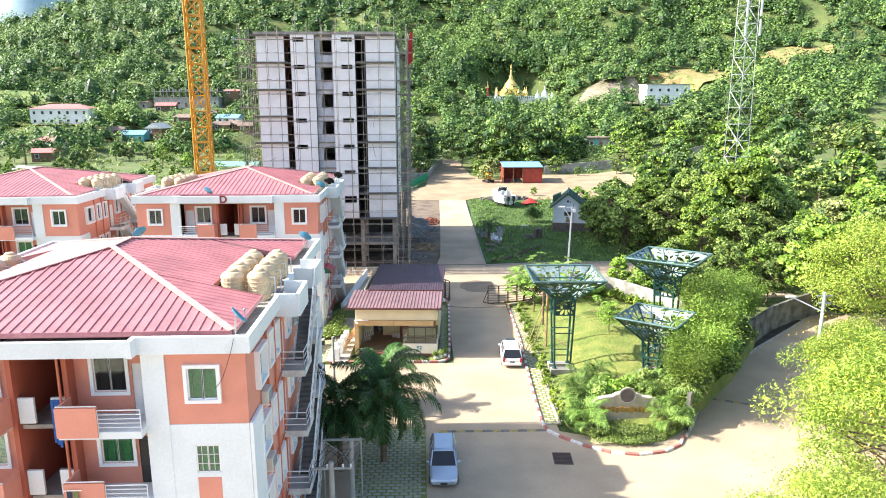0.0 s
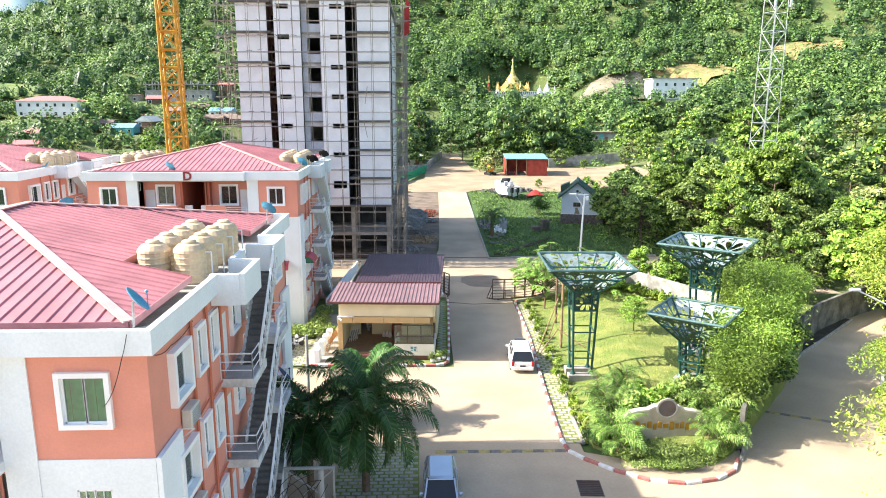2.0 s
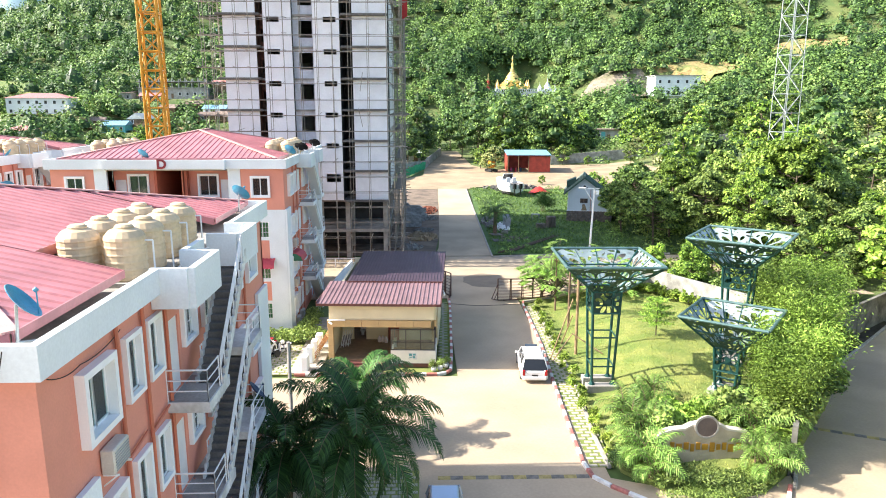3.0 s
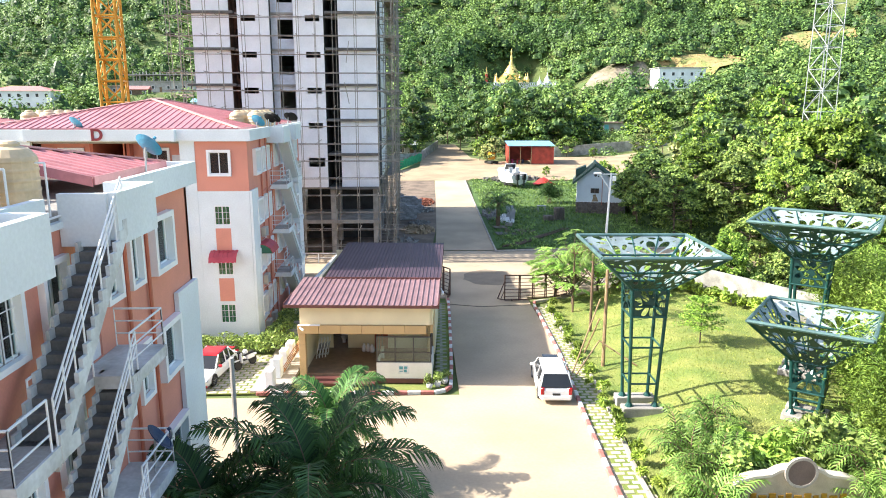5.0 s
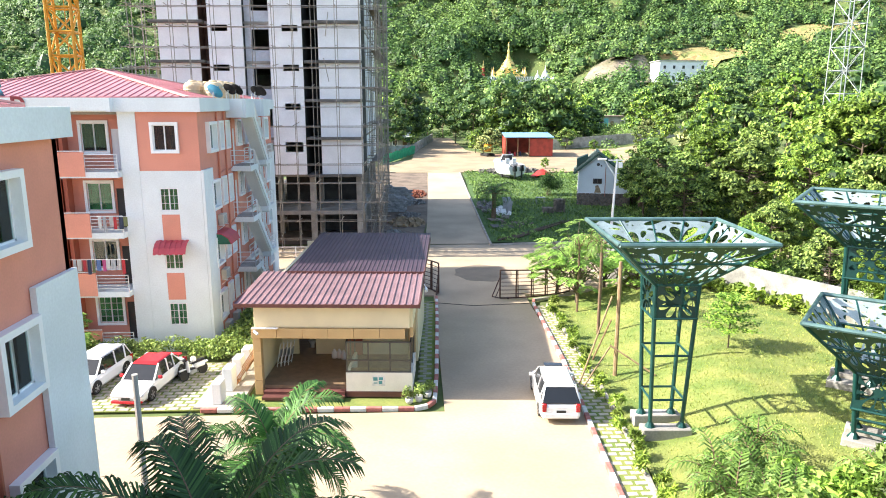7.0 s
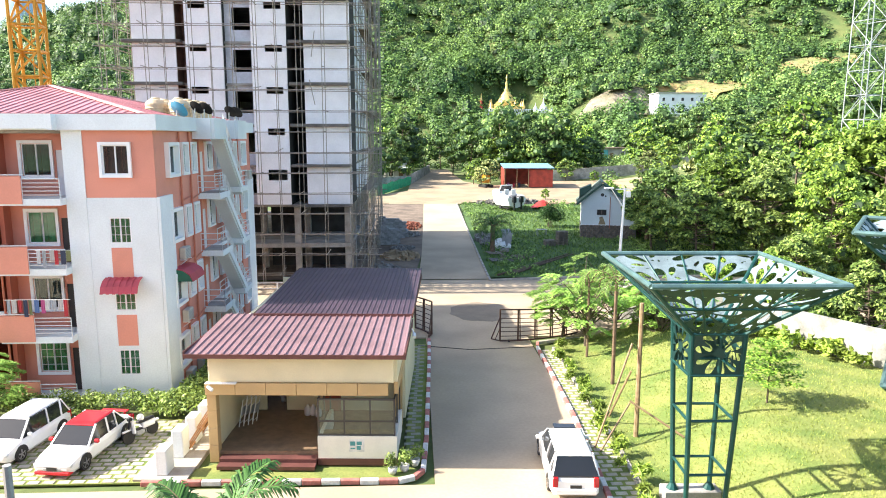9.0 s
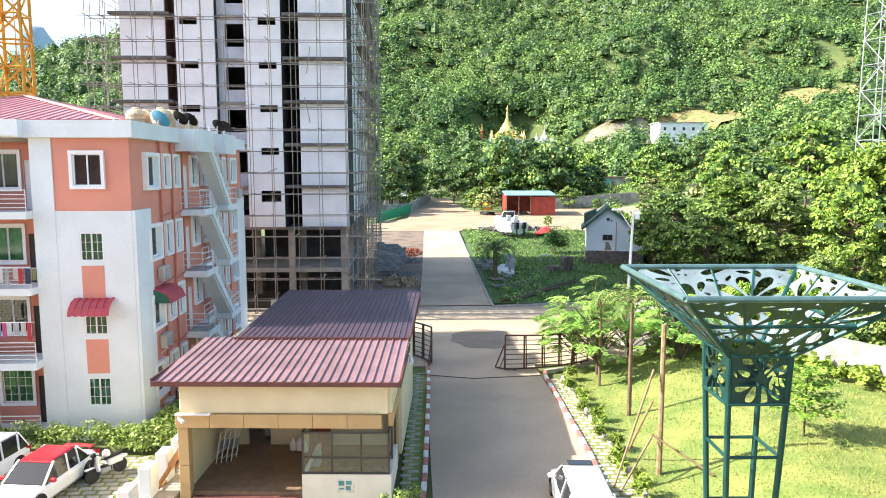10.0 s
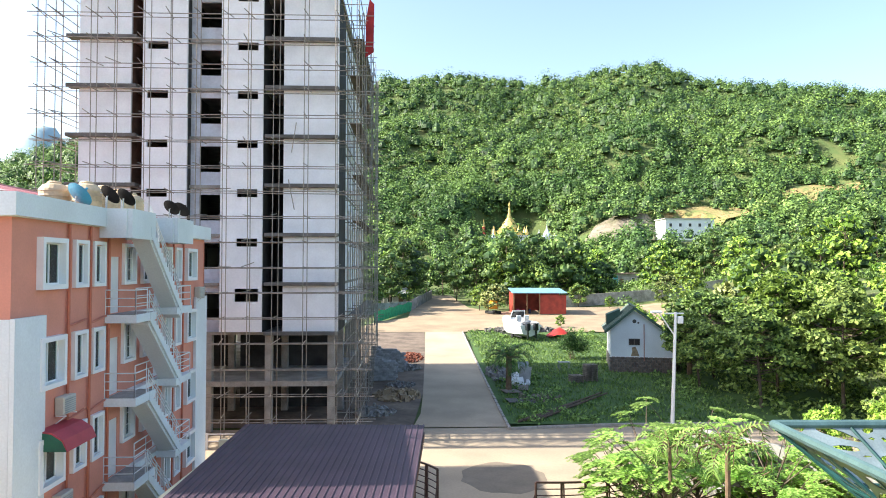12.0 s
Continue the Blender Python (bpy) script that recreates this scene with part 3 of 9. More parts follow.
        pp(s * 4.2, -o, TOP0, s * (HX + o - t), -o + t, TOP1)
        pp(s * 4.2, -o - 0.45, TOP0 + 0.003, s * 4.38, -o, TOP1 - 0.003)
        part("gutter_slab", Geo().box(s * (HX - 0.1), 0.2, TOP0 - 0.02, s * (HX + o - t), DEP, TOP0 + 0.12), WHITE, b)
        for y0 in (5.9, 11.0):
            part("gutter_slab", Geo().box(s * (HX + o), y0, TOP0 - 0.35, s * (HX + 1.2 - t), y0 + 2.1, TOP0 + 0.1), CONC, b)
        part("gutter_slab", Geo().box(s * 4.2, -o + t, TOP0 - .02, s * (HX + o - t), 0.2, TOP0 + .1), WHITE, b)
    pp(-4.2, -o - 0.45, TOP0 + 0.05, 4.2, -o - 0.45 + t, TOP1)
    part("gutter_slab", Geo().box(-4.2, -o - 0.45 + t, TOP0, 4.2, 1.2, TOP0 + .12), WHITE, b)
    pp(-HX - o + t, DEP + o - t, TOP0, HX + o - t, DEP + o, TOP1)
    roof_parts(b, TOP0 + 0.72)
    return b


DIRTY = material("weathered_white_paint", (0.62, 0.64, 0.64), 0.85, var=0.14, scale=1.1, fine=9, bump=0.2, tint=(0.40, 0.40, 0.38))
STEPL = material("pale_concrete_step", (0.52, 0.51, 0.49), 0.9, var=0.15, scale=1.2, fine=14, bump=0.3)
AWNRED = material("red_awning_sheet", (0.45, 0.05, 0.07), 0.5, var=0.1)
# near-black colour paints the shade in the lower doorways
DOORDARK = material("painted_doorway_shade", (0.05, 0.045, 0.04), 0.7)
SHADEDROOM = material("pale_blind", (0.16, 0.20, 0.17), 0.7, var=0.2, scale=4)
block_d = apartment_block("four storey salmon and white apartment block with lettered parapet", pose(-18.65, 65.58, 0.36), False, True)
apartment_block("near four storey salmon and white apartment block with red hip roof", pose(-15.9, 26.4, 0), True)
block_w = copy_thing(block_d, pose(-41.0, 65.58, 0.36))
block_w["label"] = "four storey salmon and white apartment block further along the row"
# ---- tower under construction ----
def tower():
    b = thing("tower_building", "unfinished white ten storey tower with bare concrete base floors", "building", pose(0, 0, 0))
    Y, S0, H = 92.5, 6.92, 3.38
    yb = Y + 27
    panels = [(-21.2, -17.7, 0), (-16.8, -13.8, 1), (-11.5, -8.65, 1), (-7.3, -3.5, 0)]
    for u0, u1, w in panels:
        yy = Y if w else Y + 0.35
        c0 = u0 + 0.3 if u0 < -12 else u0 + 1.1
        for k in range(7):
            z = S0 + H * k
            hole = [(c0, c0 + 1.4, z + 2.5, z + 3.05) if k else (c0 - 0.1, c0 + 1.5, z + 2.1, z + 3.0)] if w else []
            part("facade_panel", Geo().wall("y", yy, yy + 0.2, u0, u1, z + 0.05, z + H + 0.05, hole), TWHITE, b, "white skim-coated wall panel")
        # returns right of x = -15 are coloured near-black as slot shade
        for u in (u0, u1 - 0.2):
            part("return_wall", Geo().box(u, yy + 0.2, S0, u + 0.2, yy + 5, S0 + 7 * H), TSLOT if u > -15 else TBRICK, b, "bare unpainted return wall, slot shade coloured into the dark ones")
    for k in range(7):
        z = S0 + H * k
        part("recess_panel", Geo().wall("y", Y + 0.9, Y + 1.1, -13.8, -11.5, z, z + H, [(-13.2, -11.7, z + 0.95, z + 2.75)]), TBLUE, b, "grey-white primed recess wall")
    # slabs, balcony lips, columns
    for k in range(8):
        z = S0 + H * k
        g = Geo().box(-21.0, Y + 0.6, z - 0.2, -3.7, yb, z)
        sl = part("floor_slab", g, CONC, b, "raw grey concrete floor slab")
        for u0, u1 in ((-21.9, -17.2), (-8.5, -3.5)):
            part("slab_edge", Geo().rbox(u0, Y - 0.15, z - 0.18, u1, Y + 0.7, z + 0.06, 0.02), DARKCONC, sl, "rough concrete slab edge")
    g = Geo().box(-21.0, Y + 0.4, 3.2, -3.7, yb, 3.55)
    part("floor_slab", g, CONC, b, "raw grey concrete floor slab")
    for x in (-20.6, -16.6, -12.4, -8.3, -4.0):
        for y in (Y + 0.9, Y + 7, Y + 13, Y + 19, yb - 0.6):
            part("column", Geo().rbox(x - 0.25, y - 0.25, 0, x + 0.25, y + 0.25, S0 - .1, 0.03), CONC, b, "raw concrete column")
    # added walls: their near-black colour paints the shade of the open base
    for x0, x1 in ((-20.2, -12.8), (-12.0, -4.4)):
        part("added_shade_wall", Geo().box(x0, Y + 8, 0, x1, Y + 8.2, S0 - .25), TSLOT, b, "added wall inside the base, painted dark as interior shade")
    # side walls
    for k in range(7):
        z = S0 + H * k
        part("side_wall", Geo().wall("x", -3.9, -3.7, Y + 0.5, yb, z, z + H - 0.2, [(Y + 5, Y + 6.5, z + 0.9, z + 2.5), (Y + 9, Y + 11, z, z + 2.4), (Y + 14, Y + 15.5, z + 0.9, z + 2.5), (Y + 18, Y + 20, z, z + 2.4)]), TWHITE, b, "white and grey side wall")
        part("side_wall", Geo().box(-21.0, Y + .5, z, -20.8, yb, z + H - .2), TWHITE, b, "white and grey side wall")
    part("back_wall", Geo().box(-21, yb - .2, S0, -3.7, yb, S0 + 7 * H), TWHITE, b)
    part("slot_wall", Geo().wall("y", Y + 2.2, Y + 2.4, -17.7, -16.8, S0, S0 + 7 * H, [(-17.5, -16.9, S0 + H * k + .6, S0 + H * k + 2.0) for k in range(7)]), TBRICK, b, "bare brown brick wall in the slot")
    # back wall coloured near-black as the slot's depth of shade
    part("slot_wall", Geo().box(-8.65, Y + 4.8, S0, -7.3, Y + 5.0, S0 + 7 * H), TSLOT, b, "slot back wall painted dark as deep shade")
    part("roof_slab", Geo().box(-21.4, Y - 0.1, S0 + 7 * H, -3.4, yb, S0 + 7 * H + 0.35), CONC, b, "raw concrete roof slab")
    return b


TWHITE = material("tower_skim_coat", (0.87, 0.87, 0.90), 0.8, var=0.05, scale=0.7, fine=9)
# near-black colour that paints deep shade in the slots and base
TSLOT = material("concrete_painted_shade", (0.06, 0.06, 0.06), 0.95, var=0.25, scale=0.8)
TBRICK = material("bare_brown_brick", (0.20, 0.11, 0.075), 0.95, var=0.25, scale=1.2, fine=9)
TBLUE = material("tower_primer", (0.66, 0.69, 0.76), 0.8, var=0.1, scale=0.9, fine=6)
tower()
# ---- guard house ----
CREAM = material("cream_wall_paint", (0.74, 0.66, 0.44), 0.75, var=0.05, scale=0.7)
TAN = material("tan_cladding", (0.52, 0.36, 0.17), 0.6, var=0.06, scale=0.9)
MAROON = material("maroon_skirting", (0.13, 0.045, 0.038), 0.6)
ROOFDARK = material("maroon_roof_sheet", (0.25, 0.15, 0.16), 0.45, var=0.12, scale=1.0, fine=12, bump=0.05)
# maroon darkened to paint the apartment block's shadow on the upper sheet
ROOFSHADE = material("maroon_roof_painted_shadow", (0.065, 0.040, 0.058), 0.5, var=0.14, scale=0.8, fine=12, bump=0.05)
DARKFRAME = material("dark_aluminium", (0.06, 0.055, 0.05), 0.45, var=0.1)
FLOORT = material("brown_floor_tile", (0.24, 0.16, 0.10), 0.5, var=0.15, scale=3)
CERAMIC = material("white_ceramic", (0.8, 0.8, 0.8), 0.2, var=0.02, bump=0)
REDPAINT = material("red_kerb_paint", (0.50, 0.18, 0.15), 0.7, var=0.2, scale=4)
WHITEPAINT = material("white_kerb_paint", (0.75, 0.73, 0.70), 0.7, var=0.12, scale=4)
KERB = material("kerb_concrete", (0.42, 0.38, 0.33), 0.9, var=0.15, scale=2)
GREENSTEEL = material("dark_green_steel", (0.014, 0.075, 0.066), 0.35, 0.2, var=0.15, scale=2, bump=0.05)
GREENPLATE = material("dark_green_plate", (0.014, 0.055, 0.05), 0.35, 0.15, var=0.15, scale=2, bump=0.05)
# lighter copy of the green steel paints highlights along the rim
RIMSTEEL = material("green_steel_painted_highlight", (0.12, 0.21, 0.20), 0.35, 0.3, var=0.15, scale=2, bump=0.05)
# inner faces of the panels, paler than their outer sides
LINING = material("pale_inner_sheet", (0.33, 0.41, 0.41), 0.38, 0.35, var=0.15, scale=2, bump=0.05)
RUST = material("brown_gate_steel", (0.11, 0.055, 0.04), 0.55, 0.2, var=0.2, scale=3)
STEEL = material("galvanised_steel", (0.42, 0.45, 0.45), 0.45, 0.6, var=0.12, scale=2)
POLE = material("concrete_pole", (0.42, 0.41, 0.38), 0.9, var=0.12)
WOOD = material("bare_timber", (0.36, 0.24, 0.13), 0.8, var=0.2, scale=4, fine=40)
ORWOOD = material("orange_brown_timber", (0.48, 0.24, 0.10), 0.7, var=0.2, scale=4, fine=40)
BLACK = material("black_rubber", (0.015, 0.015, 0.016), 0.7, bump=0.05)
PLASTIC = material("grey_plastic", (0.35, 0.36, 0.36), 0.5)

GH = pose(0.78, 58.5, 0.1, 0, 0, -3.5)
gh = thing("guard_house", "cream guard house with maroon ribbed metal roof", "guard house", GH)
W = 7.1
g = Geo()
part("floor_slab", Geo().box(-W - .1, 0.15, 0, 0, 12.2, 0.42), FLOORT, gh, "brown tiled floor")
st = Geo().box(-W + .35, -0.25, 0, -3.0, 0.15, 0.28).box(-W + .35, -0.6, 0, -3.0, -0.25, 0.14)
part("step", st, MAROON, gh, "maroon tiled entrance steps")
part("fascia_wall", Geo().rbox(-W, 0, 3.28, 0, 0.15, 4.36, 0.02), CREAM, gh, "plain cream wall above the beam")
for i in range(6):
    part("beam_panel", Geo().rbox(-W - 0.12 + i * 1.17, -0.1, 2.80, -W - 0.12 + (i + 1) * 1.17 - 0.015, 0.14, 3.27, 0.01), TAN, gh, "tan beam panel")
part("fascia_wall", Geo().box(-0.0, 0.16, 3.28, 0.12, 12.0, 4.4), CREAM, gh)
part("beam", Geo().box(0.0, 0.15, 2.8, 0.14, 4.2, 3.27), TAN, gh)
for x0, y0 in ((-W - 0.1, 0.0), (-0.32, 3.6)):
    c = Geo()
    for i in range(4):
        c.rbox(x0, y0, 0.02 + i * 0.70, x0 + 0.36, y0 + 0.36, 0.02 + (i + 1) * 0.70 - 0.012, 0.01)
    part("column", c, TAN, gh, "tan panelled column")
part("side_wall", Geo().box(-W - 0.05, 0.36, 0, -W + 0.13, 12, 4.5), CREAM, gh)
part("back_wall", Geo().wall("y", 4.3, 4.45, -W + .13, -0.05, 0.42, 4.4, [(-W + 1.0, -W + 1.9, 0.42, 2.6)]), CREAM, gh, "cream back wall with open toilet door")
part("rear_wall", Geo().box(-W, 12.0, 0, 0.1, 12.15, 4.9).box(-0.05, 4.45, 0, 0.12, 12, 3.28), CREAM, gh)
part("ceiling", Geo().box(-W + .13, 0.15, 3.27, 0, 4.3, 3.32), CREAM, gh)
# booth
part("booth_wall", Geo().box(-2.95, -0.12, 0.27, 0.10, 0.04, 1.17).box(-2.95, 0.04, 0.27, -2.80, 2.6, 1.17).box(-0.05, 0.04, 0.27, 0.10, 2.6, 1.17), material("booth_white_paint", (0.78, 0.74, 0.66), 0.7, var=0.05), gh, "off-white booth wall with a small notice")
part("skirting", Geo().box(-2.97, -0.15, 0.0, 0.13, 0.06, 0.27), MAROON, gh, "maroon booth plinth")
fr = Geo()
for x in (-2.95, -1.95, -0.95, -0.02):
    fr.box(x, -0.06, 1.17, x + 0.06, 0.0, 2.66)
for z in (1.17, 1.72, 2.6):
    fr.box(-2.95, -0.06, z, 0.04, 0.0, z + 0.06)
for y in (0.0, 1.2, 2.54):
    fr.box(-2.95, y, 1.17, -2.89, y + 0.06, 2.66).box(-0.02, y, 1.17, 0.04, y + 0.06, 2.66)
fr.box(-2.95, 0, 2.6, -2.89, 2.6, 2.66).box(-0.02, 0, 2.6, 0.04, 2.6, 2.66)
part("booth_frame", fr, DARKFRAME, gh, "dark aluminium window frame")
for x0, x1 in ((-2.89, -1.95), (-1.89, -0.95), (-0.89, -0.02)):
    p = part("pane", Geo().box(x0, -0.035, 1.23, x1, -0.03, 2.6), GLASS, gh)
    p.visible_shadow = False
part("counter", Geo().rbox(-2.8, 0.06, 1.0, -0.05, 0.6, 1.15, 0.02), WOOD, gh)
part("door", Geo().box(-3.55, 4.2, 0.42, -2.75, 4.29, 2.75), material("red_brown_door", (0.28, 0.06, 0.03), 0.5), gh, "red-brown door")
nt_ = part("notice", Geo().box(-1.75, -0.128, 0.55, -1.15, -0.121, 1.05), WHITEPAINT, gh, "white notice board")
q = Geo()
for x0, z0, w_, h_ in ((-1.7, 0.8, 0.2, 0.17), (-1.45, 0.83, 0.2, 0.14), (-1.45, 0.63, 0.16, 0.16), (-1.69, 0.66, 0.18, 0.05)):
    q.box(x0, -0.134, z0, x0 + w_, -0.129, z0 + h_)
part("notice_print", q, material("teal_print", (0.08, 0.30, 0.32), 0.6), nt_)
# roof: two overlapping ribbed sheets
g = Geo()
corrugated(g, (-W - 0.72, -0.42, 4.50), (0.45, -0.42, 4.50), (0.45, 4.6, 4.78), (-W - 0.72, 4.6, 4.78), pitch=0.29, h=0.05)
part("roof", g, ROOFDARK, gh, "maroon ribbed roof sheet")
# upper sheet: the block's shadow is in its colour
g = Geo()
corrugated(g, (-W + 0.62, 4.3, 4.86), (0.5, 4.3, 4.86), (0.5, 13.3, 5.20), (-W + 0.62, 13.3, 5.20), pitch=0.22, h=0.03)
part("roof", g, ROOFSHADE, gh, "maroon ribbed upper roof sheet, block shadow painted dark")
for c in ((-W - 0.74, -0.46, 4.36, 0.47, -0.42, 4.52), (0.45, -0.42, 4.34, 0.49, 4.4, 4.62), (-W - 0.76, -0.42, 4.34, -W - 0.72, 4.4, 4.62), (0.46, 4.3, 4.70, 0.5, 13.3, 4.92), (-W + .58, 4.26, 4.72, 0.5, 4.3, 4.88)):
    part("fascia", Geo().box(*c), MAROON, gh, "maroon roof edge board")
part("tube_light", Geo().rbox(-W - 0.05, -0.32, 3.30, -W + 1.15, -0.16, 3.36, 0.02), CERAMIC, gh, "white tube light on the beam")
part("camera_box", Geo().tube((-W + 0.05, -0.2, 3.18), (-W + 0.25, -0.32, 3.08), 0.07), CERAMIC, gh, "white security camera")
part("camera_box", Geo().tube((0.6, 3.2, 4.3), (0.62, 3.0, 4.2), 0.08).bar((0.5, 3.3, 4.5), (0.62, 3.15, 4.3), 0.04), CERAMIC, gh, "white security camera")
# things inside and beside the guard house
wc = thing("toilet", "white ceramic toilet in the open washroom", "toilet", GH @ pose(-W + 1.5, 5.3, 0.42))
part("bowl", Geo().lathe([(0.12, 0), (0.11, 0.15), (0.2, 0.36), (0.22, 0.4)], 14), CERAMIC, wc, smooth=True)
part("cistern", Geo().rbox(-0.2, 0.2, 0.38, 0.2, 0.38, 0.78, 0.03), CERAMIC, wc)
for i, x in enumerate((-3.9, -3.65, -4.15)):
    d = thing("water_container", "white plastic water container on the floor", "container", GH @ pose(x, 3.75 - 0.15 * (i % 2), 0.42), "water containers")
    part("body", Geo().lathe([(0.13, 0), (0.15, 0.05), (0.15, 0.32 - 0.05 * (i % 2)), (0.06, 0.42), (0.05, 0.48)], 14), CERAMIC, d, smooth=True)
for i in range(4):
    d = thing("folding_chair", "folded white metal chair leaning by the wall", "chair", GH @ pose(-W + 0.35 + 0.16 * i, 2.6 + 0.1 * i, 0.42, 12, 0, 80), "folded chairs")
    gg = Geo()
    for x in (-0.2, 0.2):
        gg.tube((x, 0, 0), (x, 0.02, 1.25), 0.02, n=6)
    for z in (0.15, 0.55, 0.9, 1.23):
        gg.tube((-0.2, 0.01, z), (0.2, 0.01, z), 0.015, n=6)
    part("frame", gg, CERAMIC, d)
    part("seat", Geo().rbox(-0.18, -0.03, 0.5, 0.18, -0.005, 0.9, 0.01), PLASTIC, d)
pal = thing("timber_frame", "stack of orange-brown timber frames leaning on the wall", "timber frame", GH @ pose(-W - 0.75, 1.0, 0.1))
for i in range(4):
    f_ = Geo()
    y = 0.25 * i
    a, b2 = (-0.55 - .1 * i, y, 0.0), (0.45 - .1 * i, y, 1.5)
    d1 = Vector((0.0, 1.4, 0))
    for p, q2 in ((a, b2), (Vector(a) + d1, Vector(b2) + d1), (a, Vector(a) + d1), (b2, Vector(b2) + d1), ((-0.05, y, 0.75), Vector((-0.05, y, 0.75)) + d1)):
        f_.bar(p, q2, 0.07, 0.05)
    part("frame", f_, ORWOOD, pal)
for i, (x, y, h) in enumerate(((-W - 1.55, -0.75, 1.0), (-W - 1.50, 0.7, 1.15), (-W - 1.45, 2.0, 1.15), (-W - 1.4, 3.3, 1.15))):
    d = thing("gate_pillar", "short white rendered pillar beside the guard house", "pillar", GH @ pose(x, y, 0), "white pillars")
    part("shaft", Geo().rbox(-0.22, -0.35, 0, 0.22, 0.35, h, 0.03), WHITE, d)
tagged(part("side_path", Geo().prism([(-8.9, 57.7), (-6.9, 57.6), (-6.4, 70), (-8.6, 70)], "z", -0.1, 0.10), KERB), "pale concrete side path", "pavement", kind="structure")

# ---- potted plants ----
POT = material("white_plant_pot", (0.72, 0.70, 0.66), 0.6)
# ---- kerbs ----
def kerb_run(pts, first=0, w=0.2, h=0.16, piece=0.75, mats=None, name="kerb"):
    """A kerb of painted stones through points."""
    mats = mats or (REDPAINT, WHITEPAINT)
    k = thing(name, "red and white painted concrete kerb" if mats[0] is REDPAINT else "plain concrete kerb", "kerb", None, kind="structure")
    n = first
    for a, b in zip(pts[:-1], pts[1:]):
        a, b = Vector((*a, 0)), Vector((*b, 0))
        m = max(1, round((b - a).length / piece))
        for i in range(m):
            p, q_ = a.lerp(b, (i + 0.01) / m), a.lerp(b, (i + 0.99) / m)
            d = (q_ - p)
            ang = math.degrees(math.atan2(d.y, d.x))
            part("kerb_stone", Geo().rbox(0, -w / 2, -0.05, d.length, w / 2, h, 0.025), mats[n % 2], k, at=pose(p.x, p.y, rise(p.x, p.y), 0, 0, ang))
            n += 1
    return k


kerb_run([(-8.51, 57.47), (-2.61, 57.32), (0.95, 57.22), (1.54, 57.47), (1.88, 58), (2.07, 61), (2.27, 66), (2.46, 71), (2.57, 75.3)])
kerb_run([(9.28, 74.3), (9.09, 73.4), (8.84, 62.7), (8.5, 57.03), (8.23, 52.86), (8.01, 48.3), (7.9, 45.4), (8.05, 44.05), (8.7, 43.18), (10, 41.9), (11.6, 40.85), (13.3, 40.5), (15.1, 40.85), (16.4, 41.7), (17.1, 42.89)])
kerb_run([(9.28, 74.3), (11.12, 75), (15.12, 75.2), (19.12, 75.4)], mats=(KERB, KERB))
kerb_run([(8.5, 93.3), (8.5, 98), (8.6, 111), (8.75, 127), (9.0, 145)], mats=(KERB, KERB), piece=1.5)
kerb_run([(8.5, 93.3), (10.5, 93.6), (16, 94.1), (30, 94.2)], mats=(KERB, KERB), piece=1.5)
kerb_run([(10.04, 73.2), (9.97, 66), (9.94, 60), (9.66, 54.12), (9.16, 48.3), (9.1, 44.92)], mats=(KERB, KERB), piece=1.2, h=0.14)

# ---- paved strips with grass joints ----
PAVER = material("pale_concrete_paver", (0.50, 0.45, 0.36), 0.9, var=0.15, scale=3, rand=0.15)
PAVERG = material("grey_green_paver", (0.34, 0.33, 0.26), 0.9, var=0.15, scale=3, rand=0.15)


def paved(name, x0, x1, y0, y1, shear, size, gap, mat, label, limit=None):
    base = thing(name, label, "pavement", None, kind="structure")
    me = Geo().rbox(-size[0] / 2, -size[1] / 2, -0.04, size[0] / 2, size[1] / 2, 0.035, 0.012).mesh("paver", mat)
    gr = Geo().prism([(x0, y0), (x1, y0), (x1 + shear * (y1 - y0), y1), (x0 + shear * (y1 - y0), y1)], "z", -0.05, 0.012)
    part("grass_joint", gr, GRASSBASE, base, "grass between the pavers")
    ny, n = int((y1 - y0) / (size[1] + gap)), 0
    rest = Geo()
    for j in range(ny):
        y = y0 + (j + 0.5) * (size[1] + gap)
        nx = int((x1 - x0) / (size[0] + gap))
        for i in range(nx):
            x = x0 + (i + 0.5 + 0.5 * (j % 2) - 0.25) * (size[0] + gap) + shear * (y - y0)
            if limit and n >= limit:
                rest.rbox(x - size[0] / 2, y - size[1] / 2, -0.04, x + size[0] / 2, y + size[1] / 2, 0.035, 0.012)
                continue
            part("paver", me, None, base, at=pose(x + random.uniform(-.01, .01), y, random.uniform(-.006, .004), 0, 0, random.uniform(-1, 1)))
            n += 1
    if rest.v:
        r_ = part("paver", rest, mat, base)
        r_["kind"] = "stuff"
    return base


paved("paver_strip", 8.2, 9.35, 45, 73, 0.032, (0.42, 0.22), 0.13, PAVER, "pale pavers with grass joints beside the road", 300)
paved("paver_strip", 1.15, 2.0, 59, 74.5, 0.035, (0.42, 0.22), 0.1, PAVERG, "grey pavers with grass joints beside the guard house", 200)
paved("parking_pavers", -17.5, -8.6, 57.6, 63.5, 0.0, (0.44, 0.24), 0.10, PAVER, "pale pavers with grass joints where cars park", 300)
paved("paver_strip", -4.6, -0.3, 24, 45, 0.0, (0.42, 0.22), 0.10, PAVERG, "grey pavers with grass joints beneath the palm", 300)
sheet("gh_verge", [(-8.41, 57.52), (0.99, 57.37), (1.78, 58), (0.86, 58.9), (-6.14, 59)], 0.03, GRASSBASE, "strip of grass before the guard house", "grass", thick=0.06)

# ---- lawn and banks ----
def lawn_z(x, y):
    return 0.08 + 1.15 * smooth(10.0, 16.4, x - 0.05 * (y - 55)) * smooth(42.5, 46.5, y)


